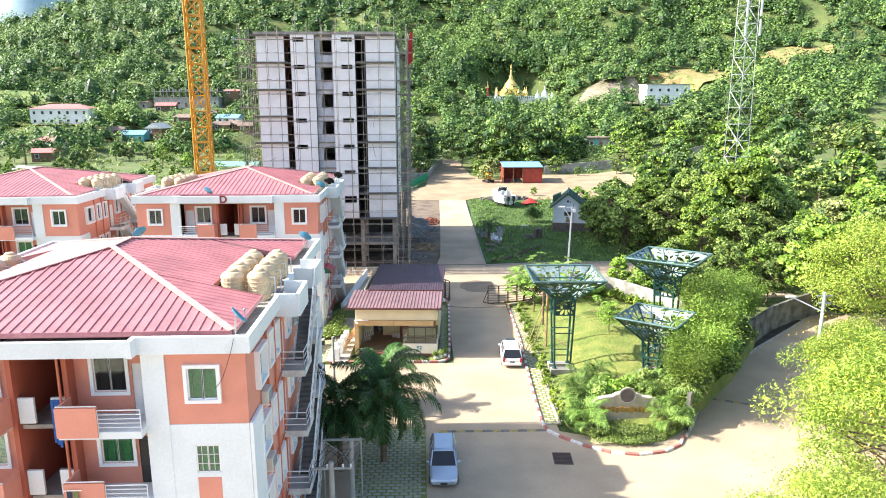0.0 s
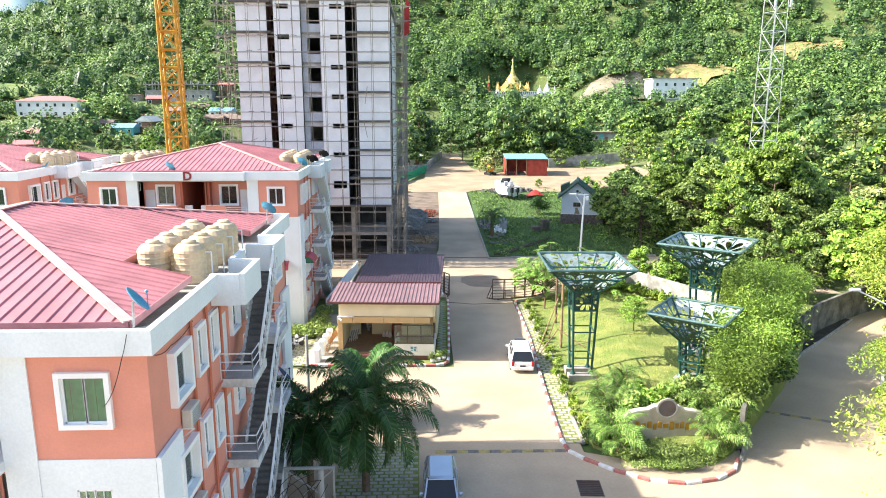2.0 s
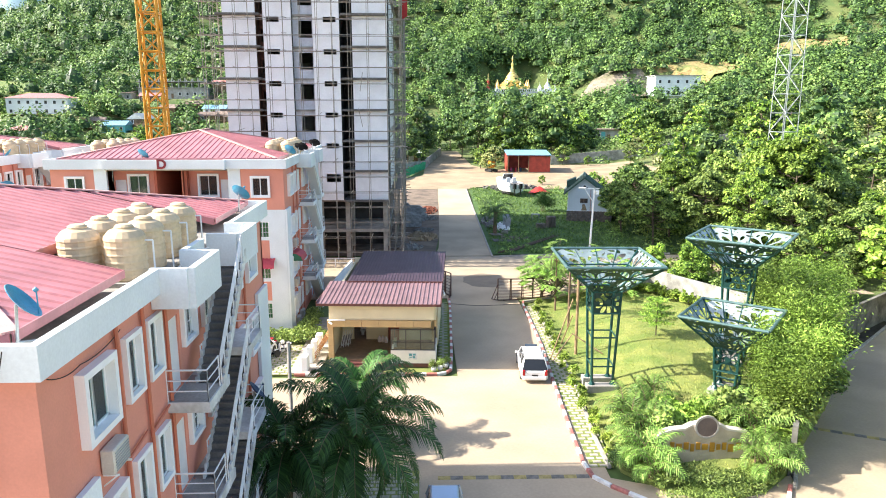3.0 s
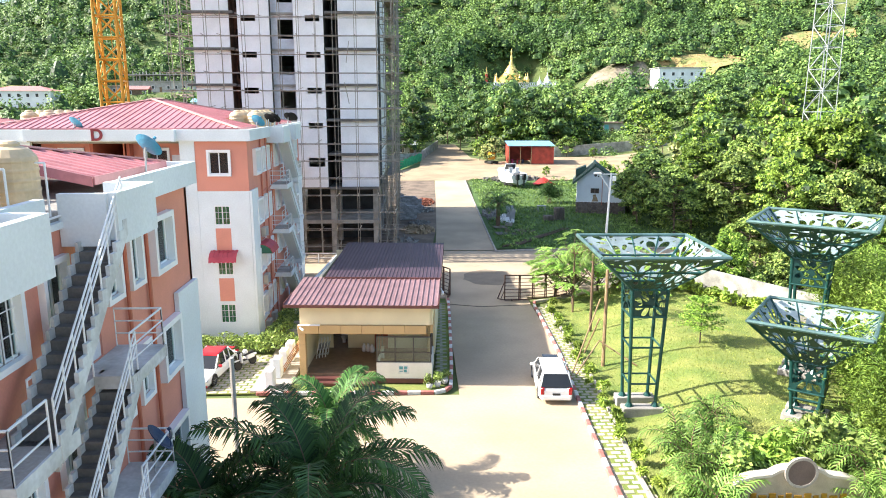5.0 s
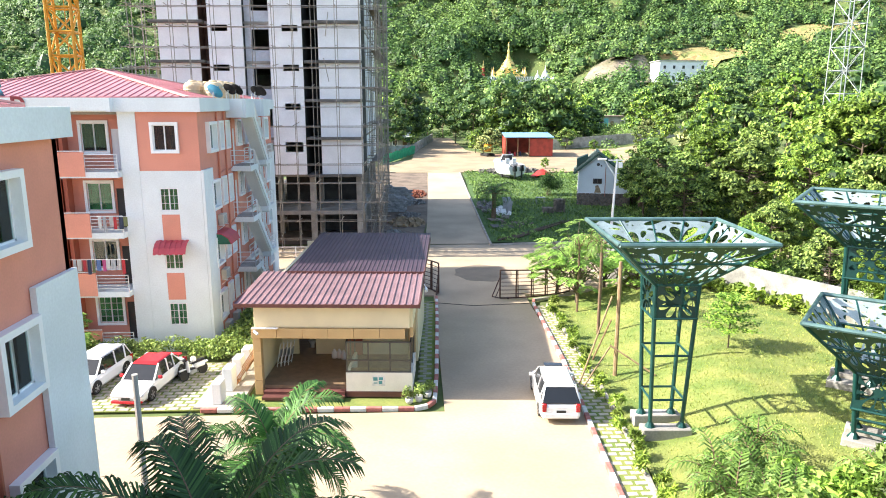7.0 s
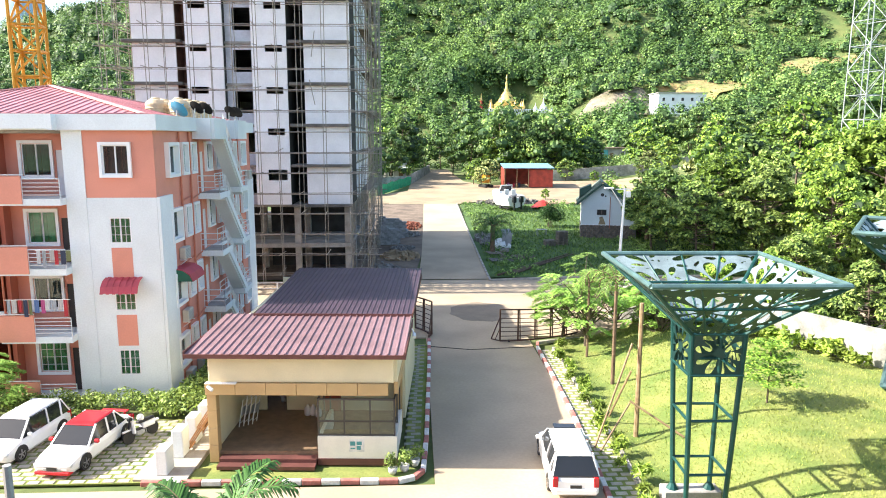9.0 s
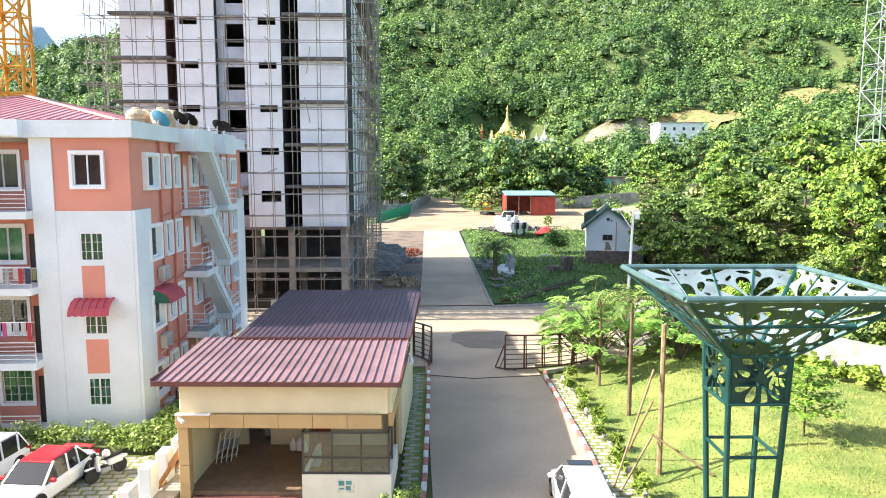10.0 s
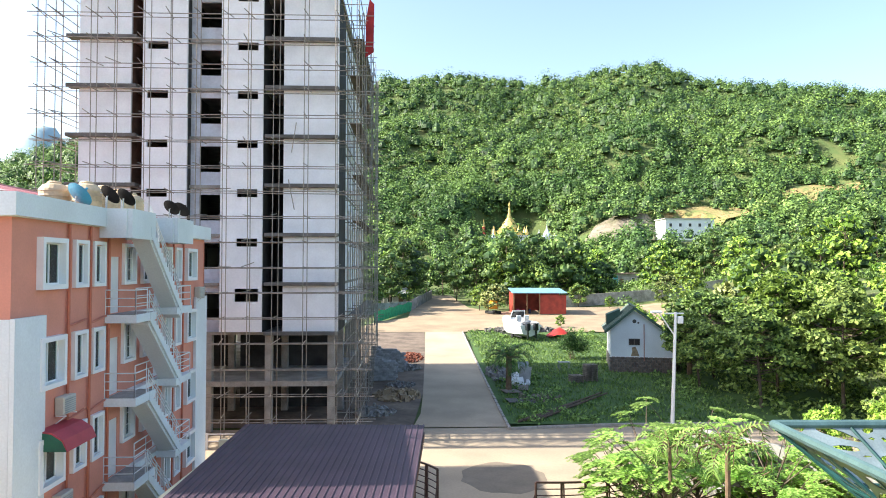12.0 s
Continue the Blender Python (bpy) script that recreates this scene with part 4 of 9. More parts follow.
LAWN = [(9.6, 44.63), (11.1, 42.69), (13.3, 41.7), (15.8, 42.5), (17.2, 43.66), (24.49, 52.18), (29.95, 59.6), (27.51, 61.6), (24.82, 65.8), (21.15, 72.6), (19.32, 75.2), (11.12, 74.9), (10.04, 73.2), (9.66, 54.12)]


def inside(x, y, poly):
    c = False
    for (xa, ya), (xb, yb) in zip(poly, poly[1:] + poly[:1]):
        if (ya > y) != (yb > y) and x < (xb - xa) * (y - ya) / (yb - ya) + xa:
            c = not c
    return c


def lawn_sheet():
    bm = bmesh.new()
    f = bm.faces.new([bm.verts.new((x, y, 0)) for x, y in LAWN])
    geom = [f] + list(bm.edges) + list(bm.verts)
    for axis, lo, hi in (((1, 0, 0), 9, 38), ((0, 1, 0), 41, 76)):
        for c in range(lo, hi):
            bmesh.ops.bisect_plane(bm, geom=list(bm.verts) + list(bm.edges) + list(bm.faces), plane_co=(c * axis[0], c * axis[1], 0), plane_no=axis)
    ext = bmesh.ops.extrude_face_region(bm, geom=list(bm.faces))
    top = [v for v in ext["geom"] if isinstance(v, bmesh.types.BMVert)]
    for v in bm.verts:
        v.co.z = -0.1
    for v in top:
        v.co.z = lawn_z(v.co.x, v.co.y)
    m = bpy.data.meshes.new("lawn")
    bm.to_mesh(m)
    bm.free()
    m.materials.append(GRASSBASE)
    return m


tagged(part("lawn", lawn_sheet(), None), "bright green mown lawn on a low bank", "lawn", kind="structure")
# speed bumps
BUMPY = material("yellow_bump_paint", (0.42, 0.33, 0.12), 0.8, var=0.2, scale=4)
BUMPB = material("black_bump_paint", (0.20, 0.18, 0.155), 0.8, var=0.2, scale=4)
def bump(p0, p1, n):
    b = thing("speed_bump", "worn yellow and black painted speed bump", "speed bump", None)
    a, c = Vector((*p0, 0)), Vector((*p1, 0))
    d = (c - a) / n
    ang = math.degrees(math.atan2(d.y, d.x))
    for i in range(n):
        o = a + d * i
        part("bump_block", Geo().prism([(-0.18, 0), (-0.1, 0.035), (0.1, 0.035), (0.18, 0)], "x", 0, d.length * 0.99), (BUMPY, BUMPB)[i % 2], b, at=pose(o.x, o.y, 0.002, 0, 0, ang))
bump((0.6, 44.29), (7.9, 44.19), 12)
bump((20.75, 49.17), (28.1, 45.69), 14)
mh = thing("manhole_cover", "dark steel grating set in the road", "manhole cover", pose(8.34, 40.3, 0.004, 0, 0, -4))
g = Geo().box(-0.6, -0.75, 0, 0.6, 0.75, 0.012)
part("frame", g, DARKFRAME, mh)
for i in range(9):
    part("bar", Geo().box(-0.55, -0.7 + i * 0.165, 0.012, 0.55, -0.62 + i * 0.165, 0.03), RUST, mh)


# ---- gate leaves ----
def gate_leaf(label, at, chord, sag, h0, h1, bays):
    """A leaf bowed in plan that rolls on a curved track: double rails, paired uprights, leaning end braces."""
    g = thing("gate", label, "gate", at, "brown steel gate leaves")
    n = bays * 2
    foot = [Vector((chord * i / n, -4 * sag * (i / n) * (1 - i / n), 0.1)) for i in range(n + 1)]
    top = [p + Vector((0, 0, h0 + (h1 - h0) * i / n)) for i, p in enumerate(foot)]
    for name, low, high, w in (("bottom_rail", 0.0, 0.0, .09), ("top_rail", 1.0, 1.0, .08)):
        f = Geo()
        for i in range(n):
            f.bar(foot[i].lerp(top[i], low), foot[i + 1].lerp(top[i + 1], high), w)
        part(name, f, RUST, g)
    for i in range(0, n + 1, 2):
        part("upright", Geo().bar(foot[i], top[i], 0.08), RUST, g)
        if 0 < i < n:
            part("upright", Geo().bar(foot[i] + Vector((.16, 0, 0)), top[i] + Vector((.1, 0, 0)), 0.05), RUST, g)
    for k in range(1, 7):
        f = Geo()
        for i in range(n):
            f.bar(foot[i].lerp(top[i], k / 7), foot[i + 1].lerp(top[i + 1], k / 7), 0.04)
        part("cross_bar", f, RUST, g)
    for p, q, s in ((foot[0], top[0], -1), (foot[-1], top[-1], 1)):
        out = p + Vector((.35 * s, .55, 0))
        part("end_brace", Geo().bar(p.lerp(q, .75), out, .06).bar(p, out, .06).bar(p.lerp(q, .4), p.lerp(out, .55), .04), RUST, g, "triangular end brace")
    for i in (1, n - 1):
        part("wheel", Geo().tube(foot[i] + Vector((0, -.04, -.02)), foot[i] + Vector((0, .04, -.02)), .08, n=12), BLACK, g)


gate_leaf("brown steel rolling gate leaf standing open", pose(6.98, 74.74, 0.0, 0, 0, 17), 5.5, .45, 2.0, 1.8, 5)
gate_leaf("brown steel gate leaf standing open beside the guard house", pose(2.77, 76.32, 0.0, 0, 0, 129), 4.0, .3, 2.15, 2.0, 4)
g = Geo()
g.prism([(6.6 + 2.3 * math.cos(a * math.pi / 14) * (1 + .06 * math.sin(a * 2.2)), 82.5 + 2.8 * math.sin(a * math.pi / 14) * (1 + .05 * math.cos(a * 1.7))) for a in range(28)], "z", -0.05, 0.003)
tagged(part("road_stain", g, material("damp_concrete_stain", (0.25, 0.20, 0.145), 0.9, var=0.12, scale=0.6, fine=7, bump=0.1)), "darker oval damp stain on the concrete", "stain", kind="structure")


# ---- funnel shaped lattice towers ----
def hole_value(X, Y, hole):
    """Below zero inside a teardrop cut-out."""
    cx, cy, ax, ay, t = hole
    s_, w_ = ((X - cx) * math.cos(t) + (Y - cy) * math.sin(t)) / ax, (-(X - cx) * math.sin(t) + (Y - cy) * math.cos(t)) / ay
    w_ = w_ / np.clip(1.0 + .5 * s_, .4, 1.5)
    return (np.sqrt(s_ ** 2 + w_ ** 2) - 1) * ay


def flower_holes(L, H, seed):
    """Petal-shaped cut-outs for a sheet L by H: flowers of teardrops, with leaf cuts between."""
    rnd = random.Random(seed)
    out = []
    ring = np.linspace(0, 2 * np.pi, 15)[:-1]

    def fits(h):
        cx, cy, ax, ay, t = h
        u, w = ax * 1.03 * np.cos(ring), ay * (1 + .5 * np.cos(ring)) * np.sin(ring)
        px, py = cx + u * math.cos(t) - w * math.sin(t), cy + u * math.sin(t) + w * math.cos(t)
        return all(hole_value(px, py, o).min() > .028 for o in out)

    n = max(1, round(L / 1.5))
    for i in range(n):
        cx, cy = L * (i + .5 + rnd.uniform(-.06, .06)) / n, H * rnd.uniform(.42, .58)
        r = min(H * .62, L / n * .66)
        m, t0 = 10, rnd.uniform(0, 1)
        for k in range(m):
            t = t0 + 2 * math.pi * k / m
            h = (cx + .56 * r * math.cos(t), cy + .56 * r * math.sin(t), .40 * r, .13 * r, t)
            if fits(h):
                out.append(h)
    for i in range(int(L * H * 90)):
        ax = rnd.uniform(.08, .38) * (1 if i < L * H * 40 else .6)
        h = (rnd.uniform(.05, L - .05), rnd.uniform(.05, H - .05), ax, ax * rnd.uniform(.26, .42), rnd.uniform(0, 6.28))
        if fits(h):
            out.append(h)
    return out


def flower_panel(g, a, b, c, d, seed, thick=0.014, inner=None):
    """A metal sheet on four corners with petal cut-outs."""
    a, b, c, d = (Vector(p) for p in (a, b, c, d))
    nrm = (b - a).cross(d - a).normalized() * thick
    L, H = ((b - a).length + (c - d).length) / 2, ((d - a).length + (c - b).length) / 2
    nu, nv = max(10, int(L / .075)), max(10, int(H / .075))
    X, Y = np.meshgrid(np.linspace(0, L, nu + 1), np.linspace(0, H, nv + 1), indexing="ij")
    f = np.full(X.shape, 1.0)
    for hole in flower_holes(L, H, seed):
        f = np.minimum(f, hole_value(X, Y, hole))
    edge = np.minimum(np.minimum(X, L - X), np.minimum(Y, H - Y))
    f = np.maximum(f, .05 - edge)
    at = lambda u, v: a.lerp(b, u).lerp(d.lerp(c, u), v)
    for i in range(nu):
        for j in range(nv):
            q = ((i, j), (i + 1, j), (i + 1, j + 1), (i, j + 1))
            fv = [f[k] for k in q]
            if max(fv) <= 0:
                continue
            poly = []
            for k in range(4):
                p, r, f0, f1 = q[k], q[(k + 1) % 4], fv[k], fv[(k + 1) % 4]
                if f0 > 0:
                    poly.append(p)
                if (f0 > 0) != (f1 > 0):
                    t = f0 / (f0 - f1)
                    poly.append((p[0] + (r[0] - p[0]) * t, p[1] + (r[1] - p[1]) * t))
            if len(poly) > 2:
                pts = [at(u / nu, v / nv) for u, v in poly]
                m = len(pts)
                g.add([p_ + nrm for p_ in pts], [tuple(range(m))])
                (g if inner is None else inner).add(pts, [tuple(range(m))[::-1]])


def funnel_tower(label, m, nx0, nx1, ny0, ny1, zn0, zn1, rim, foot_in=0.25):
    """Four legs, a patterned neck, a flaring patterned funnel with a tube rim. rim: four corners, from near left round."""
    t = thing("lattice_funnel_tower", label, "steel sculpture", m, "green funnel towers")
    neck = [(nx0, ny0), (nx1, ny0), (nx1, ny1), (nx0, ny1)]
    cx, cy = (nx0 + nx1) / 2, (ny0 + ny1) / 2
    feet = [(cx + (x - cx) * (1 - foot_in), cy + (y - cy) * (1 - foot_in)) for x, y in neck]
    ped = Geo().rbox(min(f[0] for f in feet) - .35, min(f[1] for f in feet) - .35, -0.1, max(f[0] for f in feet) + .35, min(f[1] for f in feet) + .3, 0.4, 0.03)
    ped.rbox(min(f[0] for f in feet) - .35, max(f[1] for f in feet) - .3, -0.1, max(f[0] for f in feet) + .35, max(f[1] for f in feet) + .35, 0.4, 0.03)
    part("footing", ped, CONC, t, "grey concrete footing blocks")
    for f, n in zip(feet, neck):
        leg = part("leg", Geo().tube((*f, 0.4), (*n, zn1), 0.085, n=10), GREENSTEEL, t)
        part("foot_plate", Geo().tube((*f, 0.4), (*f, 0.6), 0.22, 0.09, n=8), GREENSTEEL, leg)
    for k in (.25, .66):
        z = 0.4 + (zn0 - 0.4) * k
        s = (z - 0.4) / (zn1 - 0.4)
        ring = [Vector((f[0] + (n[0] - f[0]) * s, f[1] + (n[1] - f[1]) * s, z)) for f, n in zip(feet, neck)]
        gg = Geo()
        for i in range(4):
            gg.tube(ring[i], ring[(i + 1) % 4], 0.05, n=8)
        part("brace_ring", gg, GREENSTEEL, t)
    for i in range(4):
        a, b = neck[i], neck[(i + 1) % 4]
        g = Geo()
        flower_panel(g, (*a, zn0), (*b, zn0), (*b, zn1), (*a, zn1), i)
        part("neck_panel", g, GREENPLATE, t, "dark green cut metal panel")
        part("neck_edge", Geo().tube((*a, zn0), (*b, zn0), 0.05, n=8), GREENSTEEL, t)
        part("neck_edge", Geo().tube((*a, zn1), (*b, zn1), 0.06, n=8), GREENSTEEL, t)
        p, q = rim[i], rim[(i + 1) % 4]
        g = Geo()
        lin = Geo()
        flower_panel(g, (*a, zn1), (*b, zn1), q, p, 10 + i, inner=lin)
        fp = part("funnel_panel", g, GREENPLATE, t, "dark green cut metal petal panel")
        part("panel_lining", lin, LINING, fp, "pale metal inner face")
        e = Geo().tube(p, q, 0.085, n=8)
        part("rim_tube", e, RIMSTEEL, t, "green rim tube, highlights painted pale")
        part("corner_rib", Geo().tube((*a, zn1), p, 0.07, n=8), GREENSTEEL, t)
        lo1, lo2 = Vector((*a, zn1)).lerp(Vector(p), 0.55), Vector((*b, zn1)).lerp(Vector(q), 0.55)
        part("mid_ring", Geo().tube(lo1, lo2, 0.05, n=8), GREENSTEEL, t)
        L = (Vector(q) - Vector(p)).length
        for k in range(1, 4):
            part("rib", Geo().tube(Vector((*a, zn1)).lerp(Vector((*b, zn1)), k / 4), Vector(p).lerp(Vector(q), k / 4), 0.035, n=6), GREENSTEEL, t)
    return t


RIM = lambda cx, cy, z, h, deg: [(cx + h * (a * math.cos(radians(deg)) - b * math.sin(radians(deg))), cy + h * (a * math.sin(radians(deg)) + b * math.cos(radians(deg))), z) for a, b in ((-1, -1), (1, -1), (1, 1), (-1, 1))]


def placed_funnel(label, x, y, z0, ztop, half, deg, neck=0.85):
    m = pose(x, y, z0, 0, 0, deg)
    return funnel_tower(label, m, -neck, neck, -neck, neck, ztop - z0 - 3.3, ztop - z0 - 1.95, RIM(0, 0, ztop - z0, half, 0))


placed_funnel("tall dark green steel tower with flower-cut funnel top", 11.1, 54.6, 0.2, 8.5, 2.82, -2)
placed_funnel("tall dark green steel tower with flower-cut funnel top among bamboo", 20.3, 56.3, 1.15, 9.45, 2.75, -37)
placed_funnel("low dark green steel tower with flower-cut funnel top", 17.6, 51.1, 1.1, 5.95, 2.35, -38, 0.7)

# ---- boundary wall round the lawn ----
def wall_run(name, pts, h, t, mat, label, cat="wall"):
    g = Geo()
    for a, b in zip(pts[:-1], pts[1:]):
        d = Vector((b[0] - a[0], b[1] - a[1], 0))
        n = Vector((-d.y, d.x, 0)).normalized() * t / 2
        za, zb = rise(*a) - 0.2, rise(*b) - 0.2
        A, B = Vector((*a, 0)), Vector((*b, 0))
        v = [A - n, B - n, B + n, A + n]
        zz = (za, zb, zb, za)
        g.add([(p.x, p.y, z) for p, z in zip(v, zz)] + [(p.x, p.y, z + h + 0.2) for p, z in zip(v, zz)],
              [(0, 3, 2, 1), (4, 5, 6, 7), (0, 1, 5, 4), (1, 2, 6, 5), (2, 3, 7, 6), (3, 0, 4, 7)])
    return tagged(part(name, g, mat), label, cat, kind="structure")


OLDWALL = material("stained_render_wall", (0.40, 0.39, 0.36), 0.9, var=0.22, scale=0.9, fine=8, tint=(0.19, 0.185, 0.165))
DARKWALL = material("mossy_dark_wall", (0.20, 0.19, 0.165), 0.95, var=0.3, scale=0.9, fine=6, tint=(0.06, 0.06, 0.05))
wall_run("wall_east", [(15.58, 80.6), (21.05, 72.6), (24.72, 65.8), (27.51, 61.5)], 3.2, 0.2, OLDWALL, "weathered white rendered boundary wall")
wall_run("wall_south", [(17.7, 44.0), (20.6, 48.6), (23.5, 53.2), (28.5, 58.9), (33.9, 64.4), (38.2, 67.6), (52, 76)], 2.5, 0.25, DARKWALL, "grey mossy boundary wall along the side road")
sheet("side_verge", [(17.4, 42.9), (22.2, 50.6), (25.4, 54.7), (30.0, 59.4), (34.7, 63.6), (38.6, 67.2), (38.2, 67.6), (33.9, 64.4), (28.5, 58.9), (23.5, 53.2), (17.7, 44.0)], 0.06, material("dark_damp_soil", (0.06, 0.05, 0.038), 0.95, var=0.25, scale=1.5, fine=8, bump=0.5), "dark soil strip beside the wall", "earth", thick=0.12)
kerb_run([(17.2, 42.7), (19.8, 47.0), (22.2, 50.5), (25.4, 54.6), (30.0, 59.3), (34.7, 63.5), (38.6, 67.1)], mats=(KERB, KERB), piece=1.0, h=0.14)

# ---- sign wall ----
sg = thing("sign_wall", "cream rendered sign wall with curved top and gold lettering", "sign wall", pose(13.65, 44.75, 0.55, 0, 0, -3))
SIGNC = material("cream_sign_render", (0.50, 0.41, 0.29), 0.85, var=0.12, scale=1.5)
GOLD = material("gold_letter", (0.55, 0.30, 0.06), 0.35, 0.7, var=0.1)
edge = [(2.35, 1.0), (2.1, 1.3), (1.6, 1.47), (1.0, 1.55), (0.72, 1.72), (0.4, 1.8)]
edge = edge + [(-x, z) for x, z in reversed(edge)]
part("panel", Geo().prism([(-2.35, -0.9), (2.35, -0.9)] + edge, "y", -0.15, 0.15), SIGNC, sg)
outer = [(x * 1.03, z + .1) for x, z in edge]
part("coping", Geo().prism([(x, z + .004) for x, z in edge] + outer[::-1], "y", -0.2, 0.2), material("pale_sign_coping", (0.56, 0.50, 0.41), 0.85, var=0.12, scale=1.5), sg, "pale curved coping")
part("emblem", Geo().prism([(0.5 * math.cos(k * math.pi / 12), 1.75 + 0.5 * math.sin(k * math.pi / 12)) for k in range(24)], "y", -0.26, -0.15), material("brown_emblem", (0.14, 0.10, 0.09), 0.6), sg, "brown round emblem")
rg = Geo()
for k in range(24):
    a0, a1 = k * math.pi / 12, (k + 1) * math.pi / 12
    rg.bar((0.54 * math.cos(a0), -0.22, 1.75 + 0.54 * math.sin(a0)), (0.54 * math.cos(a1), -0.22, 1.75 + 0.54 * math.sin(a1)), 0.1)
part("emblem_ring", rg, KERB, sg)
x = -1.7
for i in range(11):
    w_ = (0.22, 0.3, 0.26, 0.2)[i % 4]
    part("letter_bar", Geo().rbox(x, -0.19, 0.42 + (0.1 if i % 3 else 0), x + w_, -0.152, 0.92 - (0.08 if i % 2 else 0), 0.02), GOLD, sg)
    x += w_ + 0.07

# ---- scaffold round the tower ----
SCAF = material("weathered_scaffold_tube", (0.33, 0.30, 0.26), 0.6, 0.3, var=0.2, scale=2)
BOARD = material("old_scaffold_board", (0.24, 0.20, 0.16), 0.9, var=0.2, scale=3)
sc = thing("scaffold", "weathered steel tube scaffold wrapped round the tower", "scaffold", pose(0, 0, 0))
rs = random.Random(4)
ZT, LIFT = 31.6, 1.69
std = Geo().tube((0, 0, 0), (0, 0, 1), 0.032, n=5).mesh("standard", SCAF)


def pole_at(x, y, z0, z1, lean=0.25):
    part("standard", std, None, sc, at=Matrix.Translation((x, y, z0)) @ pose(0, 0, 0, rs.uniform(-lean, lean), rs.uniform(-lean, lean), 0) @ Matrix.Diagonal((1, 1, z1 - z0, 1)))


def tube_between(name, a, b):
    a, b = Vector(a), Vector(b)
    part(name, std, None, sc, at=Matrix.Translation(a) @ (b - a).to_track_quat("Z", "Y").to_matrix().to_4x4() @ Matrix.Diagonal((1, 1, (b - a).length, 1)))


fx = [-22.9, -21.9, -19.6, -18.2, -16.2, -14.4, -12.6, -10.9, -9.4, -7.6, -5.5, -3.4, -1.95]
for x in fx:
    for y in (91.0, 91.9):
        pole_at(x + rs.uniform(-.15, .15), y, 0, ZT + rs.uniform(-.3, 1.2))
ry = [93.5 + 2.05 * i for i in range(13)]
for y in ry:
    for x in (-2.9, -1.95):
        pole_at(x, y + rs.uniform(-.2, .2), 0, ZT - 1 + rs.uniform(-1.5, 1.0))
for k in range(18):
    z = 1.2 + LIFT * k
    for y in (90.96, 91.86):
        dx = rs.uniform(0, 0.8)
        tube_between("ledger", (-23.1 - dx, y, z + rs.uniform(-.06, .06)), (-1.6 + rs.uniform(0, .8), y, z + rs.uniform(-.06, .06)))
    for x in (-2.94, -1.99):
        tube_between("ledger", (x, 90.5, z + rs.uniform(-.05, .05)), (x, 118.8 + rs.uniform(0, 1), z + rs.uniform(-.05, .05)))
    for x in (-21.86, -22.86):
        tube_between("ledger", (x, 90.5, z + .05), (x, 104, z + rs.uniform(-.05, .05)))
    for x in fx:
        tube_between("transom", (x, 90.4 - rs.uniform(0, .5), z + .08), (x + rs.uniform(-.3, .3), 92.3, z + .08 + rs.uniform(-.1, .3)))
    for y in ry[::2]:
        tube_between("transom", (-3.6, y, z + .06), (-1.5 + rs.uniform(-.3, .4), y + rs.uniform(-.2, .2), z + .06))
    if k % 2 == 0 and k > 2:
        part("scaffold_board", Geo().box(-2.85, 93 + rs.uniform(0, 4), z + .1, -2.05, 112 + rs.uniform(0, 5), z + .14), BOARD, sc)
for x in (-22.9, -21.9):
    for y in (94, 97, 100, 103):
        pole_at(x, y, 0, ZT - rs.uniform(0, 2))
for i in range(26):
    y, z = rs.uniform(92, 114), rs.uniform(1, 27)
    tube_between("brace", (-1.9, y, z), (-1.9 + rs.uniform(-.1, .1), y + rs.choice((-3.5, 3.5)), z + rs.uniform(2.5, 4.5)))
for a, b in (((-18.6, 90.8, 3.6), (-13.4, 90.9, 0.2)), ((-16.5, 90.8, 3.6), (-12.5, 90.9, 0.2)), ((-6.2, 90.8, 15.2), (-6.6, 90.8, 17.2)), ((-6.4, 90.8, 19), (-6.1, 90.8, 21))):
    tube_between("brace", a, b)
part("banner", Geo().prism([(-1.9, 27.0), (-1.3, 27.4), (-1.25, 31), (-1.6, 31.4), (-1.85, 30)], "y", 96.0, 96.03), material("red_cloth", (0.45, 0.03, 0.03), 0.8), sc, "red cloth strip tied to the scaffold")


# ---- lattice masts ----
def lattice(name, label, cat, m, h, w0, w1, step, mat, r, facets=6):
    t = thing(name, label, cat, m)
    leg = lambda i, z: Vector(((w0 + (w1 - w0) * z / h) / 2 * (1, 1, -1, -1)[i], (w0 + (w1 - w0) * z / h) / 2 * (1, -1, -1, 1)[i], z))
    for i in range(4):
        part("leg", Geo().tube(leg(i, 0), leg(i, h), r * 1.5, n=facets), mat, t)
    n = int(h / step)
    for k in range(n):
        z0, z1 = h * k / n, h * (k + 1) / n
        for i in range(4):
            j = (i + 1) % 4
            for p, q in ((leg(i, z0), leg(j, z1)) if (k + i) % 2 else (leg(j, z0), leg(i, z1)), (leg(i, z1), leg(j, z1))):
                part("brace", Geo().tube(p, q, r, n=5), mat, t)
    return t


YEL = material("yellow_crane_paint", (0.62, 0.30, 0.02), 0.45, 0.1, var=0.15, scale=2)
crane = lattice("tower_crane", "yellow lattice tower crane mast behind the blocks", "crane", pose(-27.9, 90.0, 0, 0, 0, 8), 46, 1.9, 1.9, 1.9, YEL, 0.09)
part("ladder", Geo().bar((0.1, 0.3, 0), (0.1, 0.3, 46), 0.06).bar((0.5, 0.3, 0), (0.5, 0.3, 46), 0.06), YEL, crane)
mast = lattice("radio_mast", "galvanised steel lattice radio mast with white antenna panels", "radio mast", pose(45.2, 99.5, rise(45.2, 99.5) - 0.1, 0, 0, 20), 46, 2.5, 1.7, 2.3, STEEL, 0.036)
